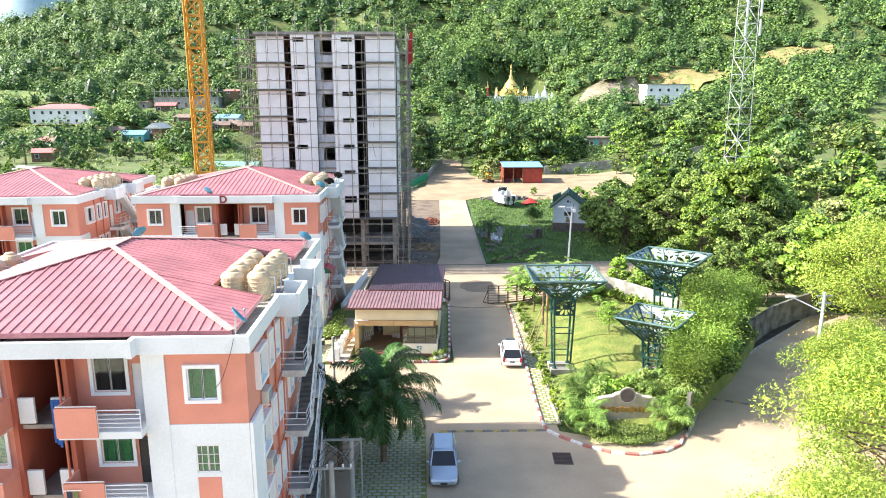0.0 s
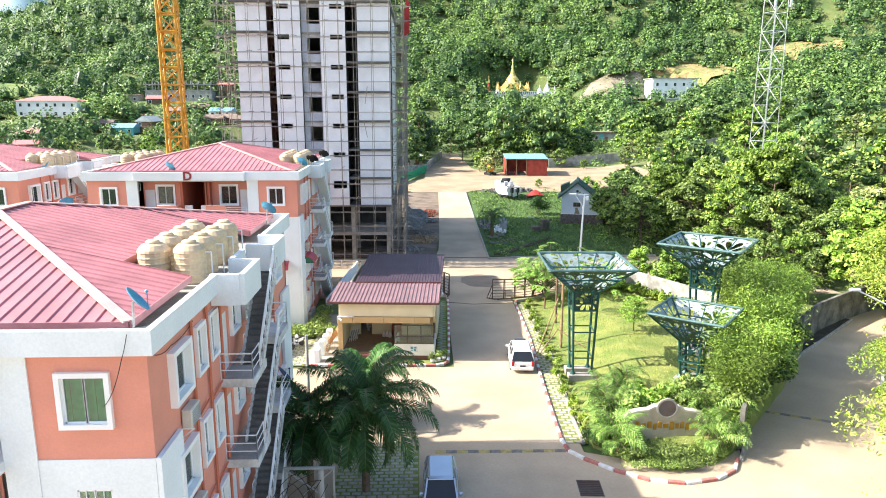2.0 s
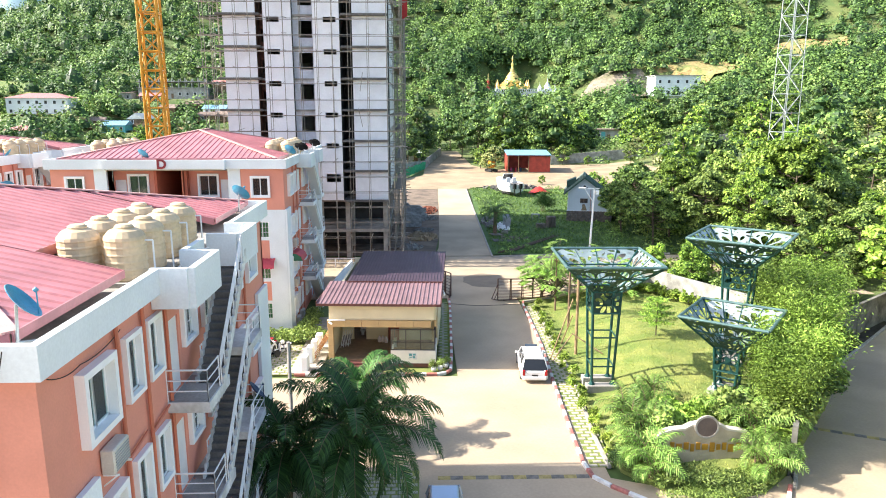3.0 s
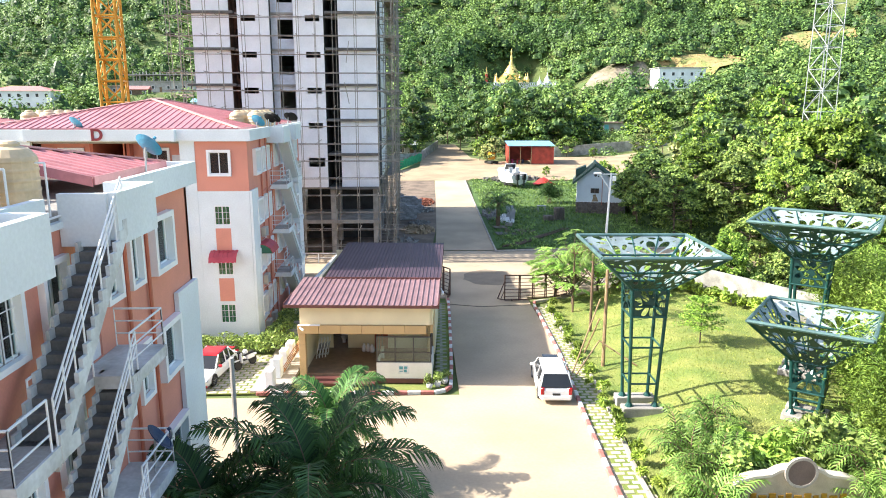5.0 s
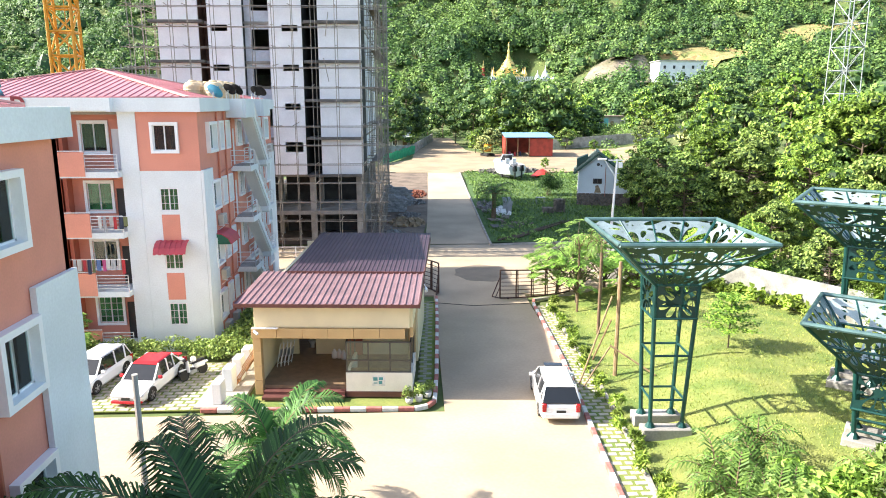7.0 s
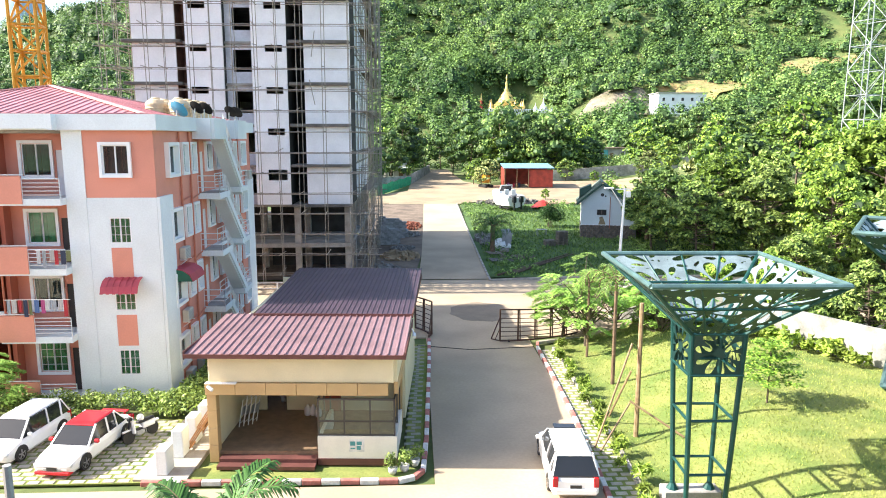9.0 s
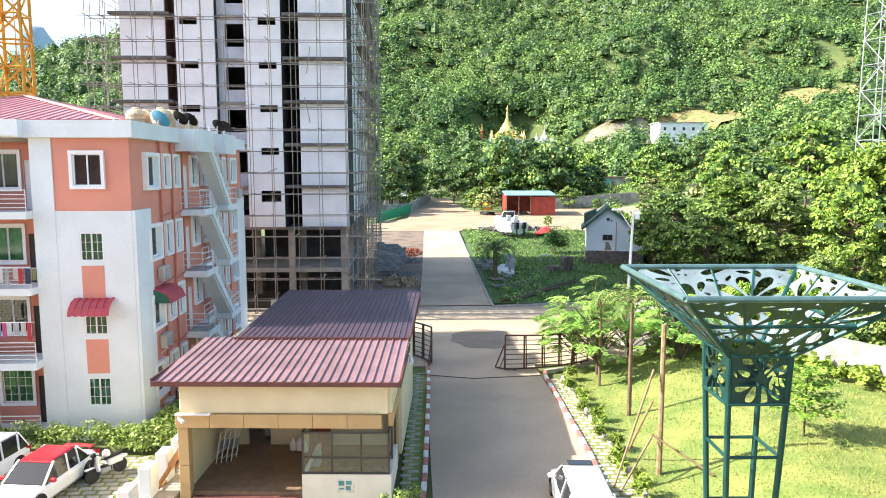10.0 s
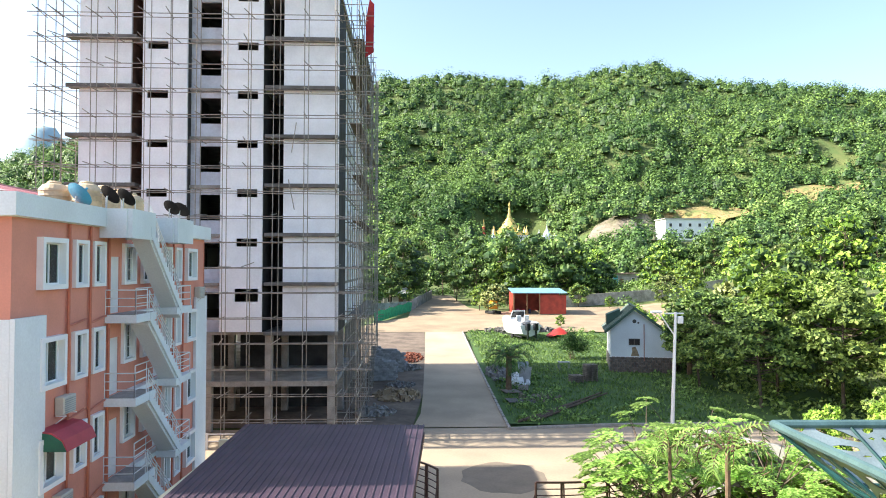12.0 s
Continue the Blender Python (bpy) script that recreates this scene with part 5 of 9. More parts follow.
for i, (x, z) in enumerate(((-1.3, 31.5), (1.3, 31.6), (-1.2, 34), (1.3, 34.2))):
    part("antenna_panel", Geo().rbox(x - .16, -1.2, z - 1.1, x + .16, -1.05, z + 1.1, 0.03), FRAME, mast, "white antenna panel")


# ---- roof tanks and dishes ----
TANK = material("cream_plastic_tank", (0.62, 0.47, 0.29), 0.55, var=0.12, scale=1.5, fine=9, bump=0.1)
DISHB = material("blue_dish", (0.05, 0.30, 0.45), 0.4, var=0.15)
DISHK = material("black_mesh_dish", (0.02, 0.019, 0.019), 0.8, spec=0.1)
tank_mesh = [(0.50, 0), (0.52, 0.03)]
for k in range(5):
    tank_mesh += [(0.52, 0.10 + 0.17 * k), (0.505, 0.13 + 0.17 * k), (0.505, 0.22 + 0.17 * k), (0.52, 0.25 + 0.17 * k)]
tank_mesh += [(0.50, 1.0), (0.38, 1.13), (0.24, 1.18)]


def tank(m):
    t = thing("water_tank", "cream plastic water tank on the roof terrace", "water tank", m, "roof water tanks")
    part("body", TANKM, None, t)
    part("lid", TANKL, None, t, "cream screw lid")
    return t


TANKM = Geo().lathe([(r * 1.06, z * 1.18) for r, z in tank_mesh], 20).mesh("body", TANK)
TANKL = Geo().lathe([(0.25, 1.38), (0.25, 1.44), (0.19, 1.49), (0.05, 1.5)], 16).mesh("lid", TANK)
def tank_group(bx, by, bz, x0, x1, y0, n):
    for i in range(n):
        for x in (x0, x1):
            tank(pose(bx + x + random.uniform(-.03, .03), by + y0 + i * 1.42, bz + TOP0 + 0.18 + 0.12, 0, 0, random.uniform(0, 360)))
    st = thing("tank_stand", "low concrete plinth under the tanks", "plinth", pose(bx, by, bz))
    part("plinth", Geo().box(x0 - .7, y0 - .7, TOP0 + .18, x1 + .7, y0 + (n - 1) * 1.42 + .6, TOP0 + .3), CONC, st)
    g = Geo()
    for i in range(n):
        y = y0 + i * 1.42
        g.tube((x1 + 0.74, y, TOP0 + .25), (x1 + 0.74, y, TOP0 + 1.35), 0.025, n=6).tube((x1 + .74, y, TOP0 + 1.35), (x1 + .3, y, TOP0 + 1.35), 0.025, n=6)
    g.tube((x1 + .86, y0 - .6, TOP0 + .24), (x1 + .86, y0 + n * 1.42, TOP0 + .24), 0.025, n=6)
    pp = thing("water_pipe", "thin white plastic pipes from the tanks", "pipe", pose(bx, by, bz))
    part("run", g, RAIL, pp)


DISHN = material("navy_dish_paint", (0.015, 0.04, 0.10), 0.5, var=0.1)


def dish(m, mat, r, label):
    d = thing("satellite_dish", label, "satellite dish", m, "satellite dishes")
    g = Geo()
    rings = [(0.02, 0.0), (r * .35, r * .03), (r * .7, r * .12), (r, r * .25)]
    n = 20
    v, f = [], []
    for rr, z in rings:
        v += [(rr * math.cos(2 * math.pi * i / n), rr * math.sin(2 * math.pi * i / n), z) for i in range(n)]
    for k in range(len(rings) - 1):
        f += [(k * n + i, k * n + (i + 1) % n, (k + 1) * n + (i + 1) % n, (k + 1) * n + i) for i in range(n)]
    g.add(v, f)
    top = pose(0, 0, 0.75, 50, 0, 0)
    b = part("bowl", g, mat, d, at=top)
    sm = b.modifiers.new("thick", "SOLIDIFY")
    sm.thickness = 0.015
    part("feed_arm", Geo().tube((0, -r * .9, r * .2), (0, 0, r * 0.95), 0.015, n=6).tube((0, 0, r * .85), (0, 0, r * 1.02), 0.045, n=8), mat, d, at=top)
    part("stand", Geo().tube((0, 0.1, 0), (0, 0.05, 0.75), 0.03, n=8).tube((-.25, .1, 0), (.25, .1, 0), 0.02, n=6).tube((0, .1, .02), (0, -.25, .02), .02, n=6), STEEL, d)
    return d


for bx, by, bz in ((-18.65, 65.58, 0.36), (-15.9, 26.4, 0), (-41.0, 65.58, 0.36)):
    tank_group(bx, by, bz, HX - 2.05, HX - 0.8, 6.4, 4)
    tank_group(bx, by, bz, -HX + 0.8, -HX + 2.05, 6.4, 4)
BL, BK = "blue satellite dish on the parapet", "black mesh satellite dish on the roof edge"
dish(pose(-7.75, 26.75, TOP1 - .15, 0, 0, 110), DISHB, 0.42, BL)
dish(pose(-7.75, 43.2, TOP1 - .15, 0, 0, 150), DISHB, 0.42, BL)
dish(pose(-20.5, 66.0, TOP1 - .05, 0, 0, 150), DISHB, 0.45, BL)
dish(pose(-10.5, 70.2, TOP1 - .05, 0, 0, 150), DISHB, 0.5, BL)
for x, y in ((-10.0, 71.6), (-9.8, 72.6), (-9.7, 77.5), (-9.6, 78.6)):
    dish(pose(x, y, TOP1 + .1, 0, 0, 148 + 6 * (y > 75)), DISHK, 0.42, BK)
dish(pose(-32.4, 70.0, TOP1 - .3, 0, 0, -70), DISHB, 0.45, BL)
dish(pose(-18.9, 45.8, TOP1 - .3, 0, 0, -120), DISHB, 0.5, BL)
dish(pose(-6.5, 38.9, LEV[2] + .1, 0, 0, 110), DISHN, 0.42, "dark blue satellite dish on a stair landing")

# letter on the parapet of the middle block
tx = bpy.data.curves.new("letter", "FONT")
tx.body, tx.size, tx.extrude, tx.align_x, tx.offset = "D", 0.95, 0.03, "CENTER", 0.03
lt = new("parapet_letter", tx)
lt.data.materials.append(material("dark_red_letter", (0.25, 0.02, 0.03), 0.5))
lt.matrix_basis = pose(-18.75, 64.81, 13.03, 90, 0, 0)
tagged(lt, "dark red letter fixed to the white parapet", "letter")

# ---- air conditioners, awning, laundry ----
ACW = material("aged_white_casing", (0.55, 0.53, 0.46), 0.6, var=0.1)
def air_con(m):
    a = thing("air_conditioner", "aged white air conditioner box on the side wall", "air conditioner", m, "wall air conditioners")
    part("case", Geo().rbox(0, -0.42, 0, 0.32, 0.42, 0.6, 0.03), ACW, a)
    g = Geo()
    for i in range(7):
        g.box(0.32, -0.36, 0.06 + i * 0.07, 0.335, 0.36, 0.09 + i * 0.07)
    part("grille", g, PLASTIC, a)
    part("bracket", Geo().bar((0, -0.35, -0.03), (0.36, -0.35, -0.03), 0.04).bar((0, 0.35, -0.03), (0.36, 0.35, -0.03), 0.04).bar((0, -.35, -.3), (.34, -.35, -.03), .03), RAIL, a)
for bx, by, bz, spots in ((-18.65, 65.58, 0.36, ((3.0, 2), (2.9, 1), (2.9, 0), (17.6, 3), (4.8, 0))), (-15.9, 26.4, 0, ((2.5, 3), (2.6, 2), (2.5, 1)))):
    for y, k in spots:
        air_con(pose(bx + HX + 0.02, by + y, bz + LEV[k] + 0.15))
aw = thing("side_awning", "dark red curved awning with green end over a side window", "awning", pose(-18.65 + HX, 65.58 + 1.6, 5.5))
g = Geo()
g.prism([(0, 0.75), (0.45, 0.68), (0.8, 0.45), (0.95, 0.1), (0.92, 0.1), (0.76, 0.42), (0.43, 0.64), (0, 0.71)], "y", 0.0, 2.0)
part("canopy", g, AWNRED, aw)
part("end_panel", Geo().prism([(0, 0.71), (0.43, 0.64), (0.76, 0.42), (0.92, 0.1), (0, 0.1)], "y", -0.015, 0.0), material("green_awning_end", (0.02, 0.12, 0.07), 0.6), aw, "dark green awning end")
cols = [(0.55, 0.52, 0.5), (0.5, 0.1, 0.25), (0.05, 0.06, 0.1), (0.4, 0.42, 0.45), (0.12, 0.2, 0.4), (0.5, 0.05, 0.06), (0.6, 0.6, 0.6), (0.2, 0.22, 0.1)]
cloth = [material("cloth_%s" % n, c, 0.9, var=0.1) for n, c in zip(("white", "pink", "navy", "grey", "blue", "red", "pale", "olive"), cols)]
for bx, by, z, n in ((-16.9, 64.75, LEV[1] + 2.5, 11), (-15.4, 64.9, LEV[2] + 1.55, 6), (-14.6, 25.7, LEV[2] + 1.1, 2)):
    ln = thing("laundry", "washing of mixed colours hung along the balcony", "laundry", pose(bx, by, z))
    part("line", Geo().tube((-.1, 0, 0), (n * .25 + .1, 0, 0), 0.012, n=5), RAIL, ln)
    for i in range(n):
        h = random.uniform(0.45, 0.8)
        g = Geo()
        x = i * 0.25 + random.uniform(-.05, .05)
        wd = random.uniform(.03, .06)
        for s in range(4):
            g.box(x + s * wd, -0.012 + .015 * (s % 2), -h, x + (s + 1) * wd, 0.005 + .015 * (s % 2), -0.0)
        part("garment", g, cloth[(i * 5 + n) % 8], ln)


# ---- vehicles ----
GLASSDARK = material("tinted_car_glass", (0.02, 0.022, 0.025), 0.08, var=0.05, bump=0)
CARW = material("white_car_paint", (0.80, 0.80, 0.80), 0.22, var=0.02, bump=0)
CARR = material("red_car_paint", (0.55, 0.025, 0.035), 0.22, var=0.03, bump=0)
CARS = material("silver_blue_car_paint", (0.46, 0.53, 0.62), 0.25, 0.5, var=0.03, bump=0)
CHROME = material("wheel_alloy", (0.5, 0.5, 0.52), 0.3, 0.9, bump=0)
LAMPR = material("red_tail_lamp", (0.45, 0.01, 0.015), 0.2, bump=0)
LAMPW = material("clear_head_lamp", (0.65, 0.68, 0.7), 0.1, bump=0)
PLATE = material("dark_number_plate", (0.03, 0.03, 0.03), 0.5, bump=0)


def loft(g, rings, caps=True):
    n = len(rings[0])
    v = [p for r in rings for p in r]
    f = [(k * n + i, k * n + (i + 1) % n, (k + 1) * n + (i + 1) % n, (k + 1) * n + i) for k in range(len(rings) - 1) for i in range(n)]
    if caps:
        f += [tuple(range(n))[::-1], tuple(range((len(rings) - 1) * n, len(rings) * n))]
    return g.add(v, f)


def car(label, m, L, Wd, H, paint, roofpaint, hood=0.27, tail=0.04, belt=0.58, lip=None, drop=0.0):
    """A car with its nose towards +y. hood and tail: shares of the length before and behind the cabin."""
    c = thing("car", label, "car", m, "parked cars")
    w, gc = Wd / 2, 0.2
    zb = H * belt
    hl = L / 2
    yw = hl - L * hood                       # windscreen foot
    yt = -hl + L * tail                      # rear glass foot
    nose = H * 0.40
    st = [(-hl, 0.86, gc + .1, zb * .82 if tail < .1 else zb * .8), (-hl + .12, 0.95, gc, zb * .97), (-hl + .5, 1.0, gc, zb), (yw, 1.0, gc, zb * .98), (yw + (hl - yw) * .5, .985, gc, (zb + nose) / 2 * 1.03), (hl - .22, .93, gc, nose * 1.12), (hl - .05, .84, gc + .06, nose * .98), (hl, .74, gc + .14, nose * .82)]
    rings = []
    for y, k, z0, z1 in st:
        a = w * k
        rings.append([(-a * .9, y, z0), (-a, y, z0 + .12), (-a, y, z0 + (z1 - z0) * .72), (-a * .94, y, z1 - .03), (-a * .8, y, z1), (a * .8, y, z1), (a * .94, y, z1 - .03), (a, y, z0 + (z1 - z0) * .72), (a, y, z0 + .12), (a * .9, y, z0)])
    g = Geo()
    loft(g, rings)
    body = part("body", g, paint, c, smooth=False)
    bv = body.modifiers.new("bevel", "BEVEL")
    bv.width, bv.segments, bv.limit_method, bv.angle_limit = 0.07, 3, "ANGLE", radians(14)
    # glass house
    ra, rb = yw - L * 0.17, yt + L * (0.09 if tail < .1 else 0.13)
    wb, wt = w * .93, w * .74
    zt = H - 0.05
    g = Geo()
    loft(g, [[(-wb, yt, zb - .05), (-wb * .97, yt, zb), (wb * .97, yt, zb), (wb, yt, zb - .05)], [(-wb, rb, zb - .05), (-wt, rb, zt - drop), (wt, rb, zt - drop), (wb, rb, zb - .05)],
             [(-wb, ra, zb - .05), (-wt, ra, zt), (wt, ra, zt), (wb, ra, zb - .05)], [(-wb * .97, yw, zb - .05), (-wb * .9, yw, zb), (wb * .9, yw, zb), (wb * .97, yw, zb - .05)]])
    gl = part("glass_house", g, GLASSDARK, c, "dark tinted windows")
    bv = gl.modifiers.new("bevel", "BEVEL")
    bv.width, bv.segments, bv.limit_method, bv.angle_limit = 0.05, 2, "ANGLE", radians(20)
    g = Geo()
    loft(g, [[(-wt * .98, rb - .06, zt - drop - .06), (-wt * .9, rb - .06, zt - drop + .0), (wt * .9, rb - .06, zt - drop + .0), (wt * .98, rb - .06, zt - drop - .06)],
             [(-wt * 1.03, rb + .1, zt - drop - .03), (-wt * .85, rb + .1, zt - drop + .05), (wt * .85, rb + .1, zt - drop + .05), (wt * 1.03, rb + .1, zt - drop - .03)],
             [(-wt * 1.03, ra - .15, zt - .03), (-wt * .85, ra - .15, zt + .05), (wt * .85, ra - .15, zt + .05), (wt * 1.03, ra - .15, zt - .03)],
             [(-wt * .98, ra + .08, zt - .06), (-wt * .9, ra + .08, zt - .01), (wt * .9, ra + .08, zt - .01), (wt * .98, ra + .08, zt - .06)]])
    rf = part("roof", g, roofpaint, c)
    bv = rf.modifiers.new("bevel", "BEVEL")
    bv.width, bv.segments, bv.limit_method, bv.angle_limit = 0.03, 2, "ANGLE", radians(12)
    for s in (1, -1):
        g = Geo()
        for (y0, z0, x0), (y1, z1, x1) in (((yw, zb - .02, wb * .95), (ra, zt, wt)), ((yt + .05, zb - .02, wb * .99), (rb, zt - drop, wt)), (((ra + rb) / 2 + .1, zb - .02, wb + .005), ((ra + rb) / 2, zt, wt + .01)), ((rb + (ra - rb) * .12, zb - .02, wb + .005), (rb + .1, zt - drop, wt + .01))):
            g.bar((s * x0, y0, z0), (s * x1, y1, z1), 0.07, 0.05)
        part("pillar", g, paint, c)
        mr = part("mirror", Geo().rbox(s * (w - .02) - .0 if s > 0 else -w - .17, yw - .35, zb + .0, w + .17 if s > 0 else -w + .02, yw - .22, zb + .15, 0.03), roofpaint, c)
        for y in (hl - L * .18, -hl + L * .19):
            wh = part("wheel", Geo().lathe([(0.2, -.1), (0.29, -.11), (0.315, -.07), (0.315, .07), (0.29, .11), (0.2, .1)], 20), BLACK, c, at=pose(s * (w - .1), y, 0.315, 0, 90 * s, 0))
            g = Geo().lathe([(0.2, 0.07), (0.21, 0.1), (0.19, 0.105), (0.18, 0.075)], 20)
            for k in range(5):
                a = 2 * math.pi * k / 5
                g.bar((0, 0, .1), (.19 * math.cos(a), .19 * math.sin(a), .1), 0.055, 0.02)
            part("rim", g, CHROME, wh)
            part("wheel_arch", Geo().prism([(y + .38 * math.cos(a * math.pi / 10), .3 + .38 * math.sin(a * math.pi / 10)) for a in range(11)], "x", s * (w - .03), s * (w + .006)), BLACK, c)
        part("head_lamp", Geo().rbox(s * w * .5 if s > 0 else -w * .88, hl - .32, nose * .78, w * .88 if s > 0 else -w * .5, hl - .02, nose * .98, 0.03), LAMPW, c, "clear head lamp")
        part("tail_lamp", Geo().rbox(s * w * .70 if s > 0 else -w * .93, -hl - .015, zb * .58, w * .93 if s > 0 else -w * .70, -hl + .3, zb * .98, 0.03), LAMPR, c, "red tail lamp")
    part("number_plate", Geo().box(-.2, -hl - .02, zb * .56, .2, -hl + .02, zb * .68), PLATE, c, "dark number plate with plain bars")
    part("number_plate", Geo().box(-.2, hl - .02, gc + .12, .2, hl + .02, gc + .24), PLATE, c, "dark number plate with plain bars")
    part("grille", Geo().rbox(-w * .42, hl - .06, nose * .5, w * .42, hl + .012, nose * .74, 0.02), PLASTIC, c, "dark front grille")
    part("bumper", Geo().rbox(-w * .86, -hl - .06, gc + .08, w * .86, -hl + .15, gc + .32, 0.05), paint, c)
    if lip:
        part("front_lip", Geo().rbox(-w * .8, hl - .25, gc - .05, w * .8, hl + .04, gc + .08, 0.02), lip, c, "red front lip")
        part("spoiler", Geo().rbox(-w * .68, -hl - .02, zb + .1, w * .68, -hl + .2, zb + .15, 0.02).box(-w * .5, -hl + .02, zb - .05, -w * .45, -hl + .12, zb + .12).box(w * .45, -hl + .02, zb - .05, w * .5, -hl + .12, zb + .12), lip, c, "red boot spoiler")
    return c


car("white people carrier parked along the painted kerb", pose(7.3, 57.75, 0, 0, 0, -3.5), 4.5, 1.74, 1.62, CARW, CARW, 0.24, 0.015)
part("sunroof", Geo().rbox(-.42, 0.35, 1.61, .42, 0.75, 1.635, 0.01), GLASSDARK, bpy.data.objects["car"], "dark sunroof glass")
car("silver blue estate car parked by the pavers", pose(0.75, 39.3, 0, 0, 0, 179), 4.6, 1.72, 1.55, CARS, CARS, 0.25, 0.02)
car("white saloon with red roof and red trim parked on pavers", pose(-11.65, 60.2, 0.03, 0, 0, 172), 4.4, 1.72, 1.42, CARW, CARR, 0.26, 0.14, lip=CARR)
car("white hatchback parked on pavers beside the saloon", pose(-14.5, 60.9, 0.03, 0, 0, 172), 4.0, 1.7, 1.5, CARW, CARW, 0.22, 0.02)

mb = thing("motorbike", "black and white step-through motorbike with a white helmet", "motorbike", pose(-9.95, 61.4, 0.04, 0, 8, 150))
for y in (-0.6, 0.6):
    wh = part("wheel", Geo().lathe([(0.22, -.03), (0.28, -.04), (0.28, .04), (0.22, .03)], 18), BLACK, mb, at=pose(0, y, 0.28, 0, 90, 0))
part("frame", Geo().bar((0, -.6, .28), (0, -.1, .5), .08).bar((0, -.1, .35), (0, .35, .3), .1).bar((0, .6, .28), (0, .42, .95), .07).rbox(-.12, -.2, .25, .12, .25, .5, .04), BLACK, mb)
part("fairing", Geo().rbox(-.16, .3, .35, .16, .42, .95, .04).rbox(-.1, -.75, .55, .1, -.3, .68, .03), CARW, mb)
part("seat", Geo().rbox(-.13, -.7, .68, .13, .1, .80, .04), BLACK, mb)
part("engine", Geo().rbox(-.14, -.15, .22, .14, .3, .46, .05).tube((.13, -.75, .38), (.13, .1, .28), .045, n=8), PLASTIC, mb, "grey engine and exhaust")
part("side_cover", Geo().rbox(-.15, -.7, .42, .15, -.05, .68, .05), CARW, mb, "white side covers")
part("mudguard", Geo().rbox(-.07, -.95, .5, .07, -.5, .6, .03).rbox(-.06, .45, .52, .06, .85, .6, .03), CARW, mb)
part("handlebar", Geo().tube((-.33, .38, 1.0), (.33, .38, 1.0), .02, n=6).rbox(-.1, .36, .92, .1, .5, 1.08, .03), BLACK, mb)
part("helmet", Geo().lathe([(0.02, .0), (.13, .02), (.15, .12), (.12, .22), (.03, .27)], 14, (0.0, -.1, .78)), CARW, mb, "white helmet on the seat", smooth=True)

# ---- street furniture ----
lp = thing("street_lamp", "white tapered street lamp post with a double arm head", "street lamp", pose(19.7, 92.3, 0))
part("post", Geo().tube((0, 0, 0), (0.3, 0, 8.3), 0.14, 0.09, n=10), FRAME, lp)
part("lamp_arm", Geo().tube((.25, 0, 6.6), (-1.0, -.3, 8.3), 0.05, n=8).bar((-.5, 0, 8.2), (.9, .1, 8.2), .09), FRAME, lp)
part("lamp_head", Geo().rbox(-1.6, -.5, 8.25, -.8, -.2, 8.4, .04), FRAME, lp)
part("control_box", Geo().rbox(.45, -.15, 7.5, .8, .15, 8.0, .03), FRAME, lp)
for x, y, h, r in ((-6.7, 46.7, 6.1, 0.1), (10.93, 60.5, 5.8, 0.11)):
    pp = thing("post", "thin grey bare post in the ground" if x < 0 else "tall timber stake supporting a young palm", "post", pose(x, y, 0 if x < 0 else lawn_z(x, y)))
    part("shaft", Geo().tube((0, 0, 0), (0, 0, h), r, r * .85, n=8), POLE if x < 0 else WOOD, pp)
for a, b in (((8.9, 59.5, .1), (10.6, 60.5, 4.2)), ((10.6, 60.5, 1.6), (9.0, 59.0, .2)), ((10.6, 60.5, 1.7), (12.6, 59.5, .5)), ((10.2, 62, .4), (10.6, 60.5, 3))):
    pp = thing("prop", "pale bamboo prop leaning on a stake", "prop", None, "bamboo props")
    part("stick", Geo().tube(a, b, 0.045, n=6), WOOD, pp)

up = thing("utility_pole", "concrete utility pole with steel cross arms and transformer frame", "utility pole", pose(-5.2, 33.5, -.5))
part("pole", Geo().tube((0, -.5, 0), (0, -.5, 4.6), 0.16, 0.13, n=10).tube((.75, 2.2, 0), (.75, 2.2, 4.4), 0.16, 0.13, n=10), POLE, up)
part("cross_arm", Geo().bar((-1.0, -.5, 4.25), (1.05, -.5, 4.25), 0.1), STEEL, up)
part("cross_arm", Geo().bar((-.8, 2.2, 4.45), (1.35, 2.2, 4.45), 0.1), STEEL, up)
g = Geo()
for x in (-.75, 1.3):
    g.bar((x, 2.2, 0), (x, 2.2, 4.45), 0.08)
g.bar((-.75, 2.2, 4.4), (.75, 2.2, 3.2), .05).bar((1.3, 2.2, 4.4), (.0, 2.2, 3.2), .05)
part("steel_frame", g, STEEL, up)
for x in (-.95, -.2, .6, 1.0):
    part("insulator", Geo().lathe([(.04, 0), (.07, .05), (.04, .08), (.07, .13), (.03, .2)], 10, (x, -.5, 4.3)), CERAMIC, up)
wr = Geo()
for i in range(9):
    a = Vector((random.uniform(-1, 1), -.5, 4.3 + random.uniform(-.2, .2)))
    b = Vector((random.uniform(-.8, 1.3), 2.2, 4.3 + random.uniform(-.8, .1)))
    pts = [a.lerp(b, t / 6) + Vector((0, 0, -.5 * math.sin(math.pi * t / 6) * (1 if i % 2 else -.6))) for t in range(7)]
    for p, q_ in zip(pts[:-1], pts[1:]):
        wr.tube(p, q_, 0.015, n=5)
part("cable", wr, BLACK, up, "looping black cables")
wp = thing("utility_pole", "white concrete utility pole with a bracket beside the side road", "utility pole", pose(31.2, 51.9, 0))
part("pole", Geo().tube((0, 0, -1), (0, 0, 7.4), 0.16, 0.11, n=10), WHITE, wp)
part("cross_arm", Geo().bar((-.6, 0, 7.1), (.7, 0, 7.1), .09).bar((-.5, 0, 6.5), (.6, 0, 6.5), .09), STEEL, wp)
part("lamp_arm", Geo().tube((0, 0, 5.8), (-2.3, .3, 6.9), 0.05, n=8), FRAME, wp)
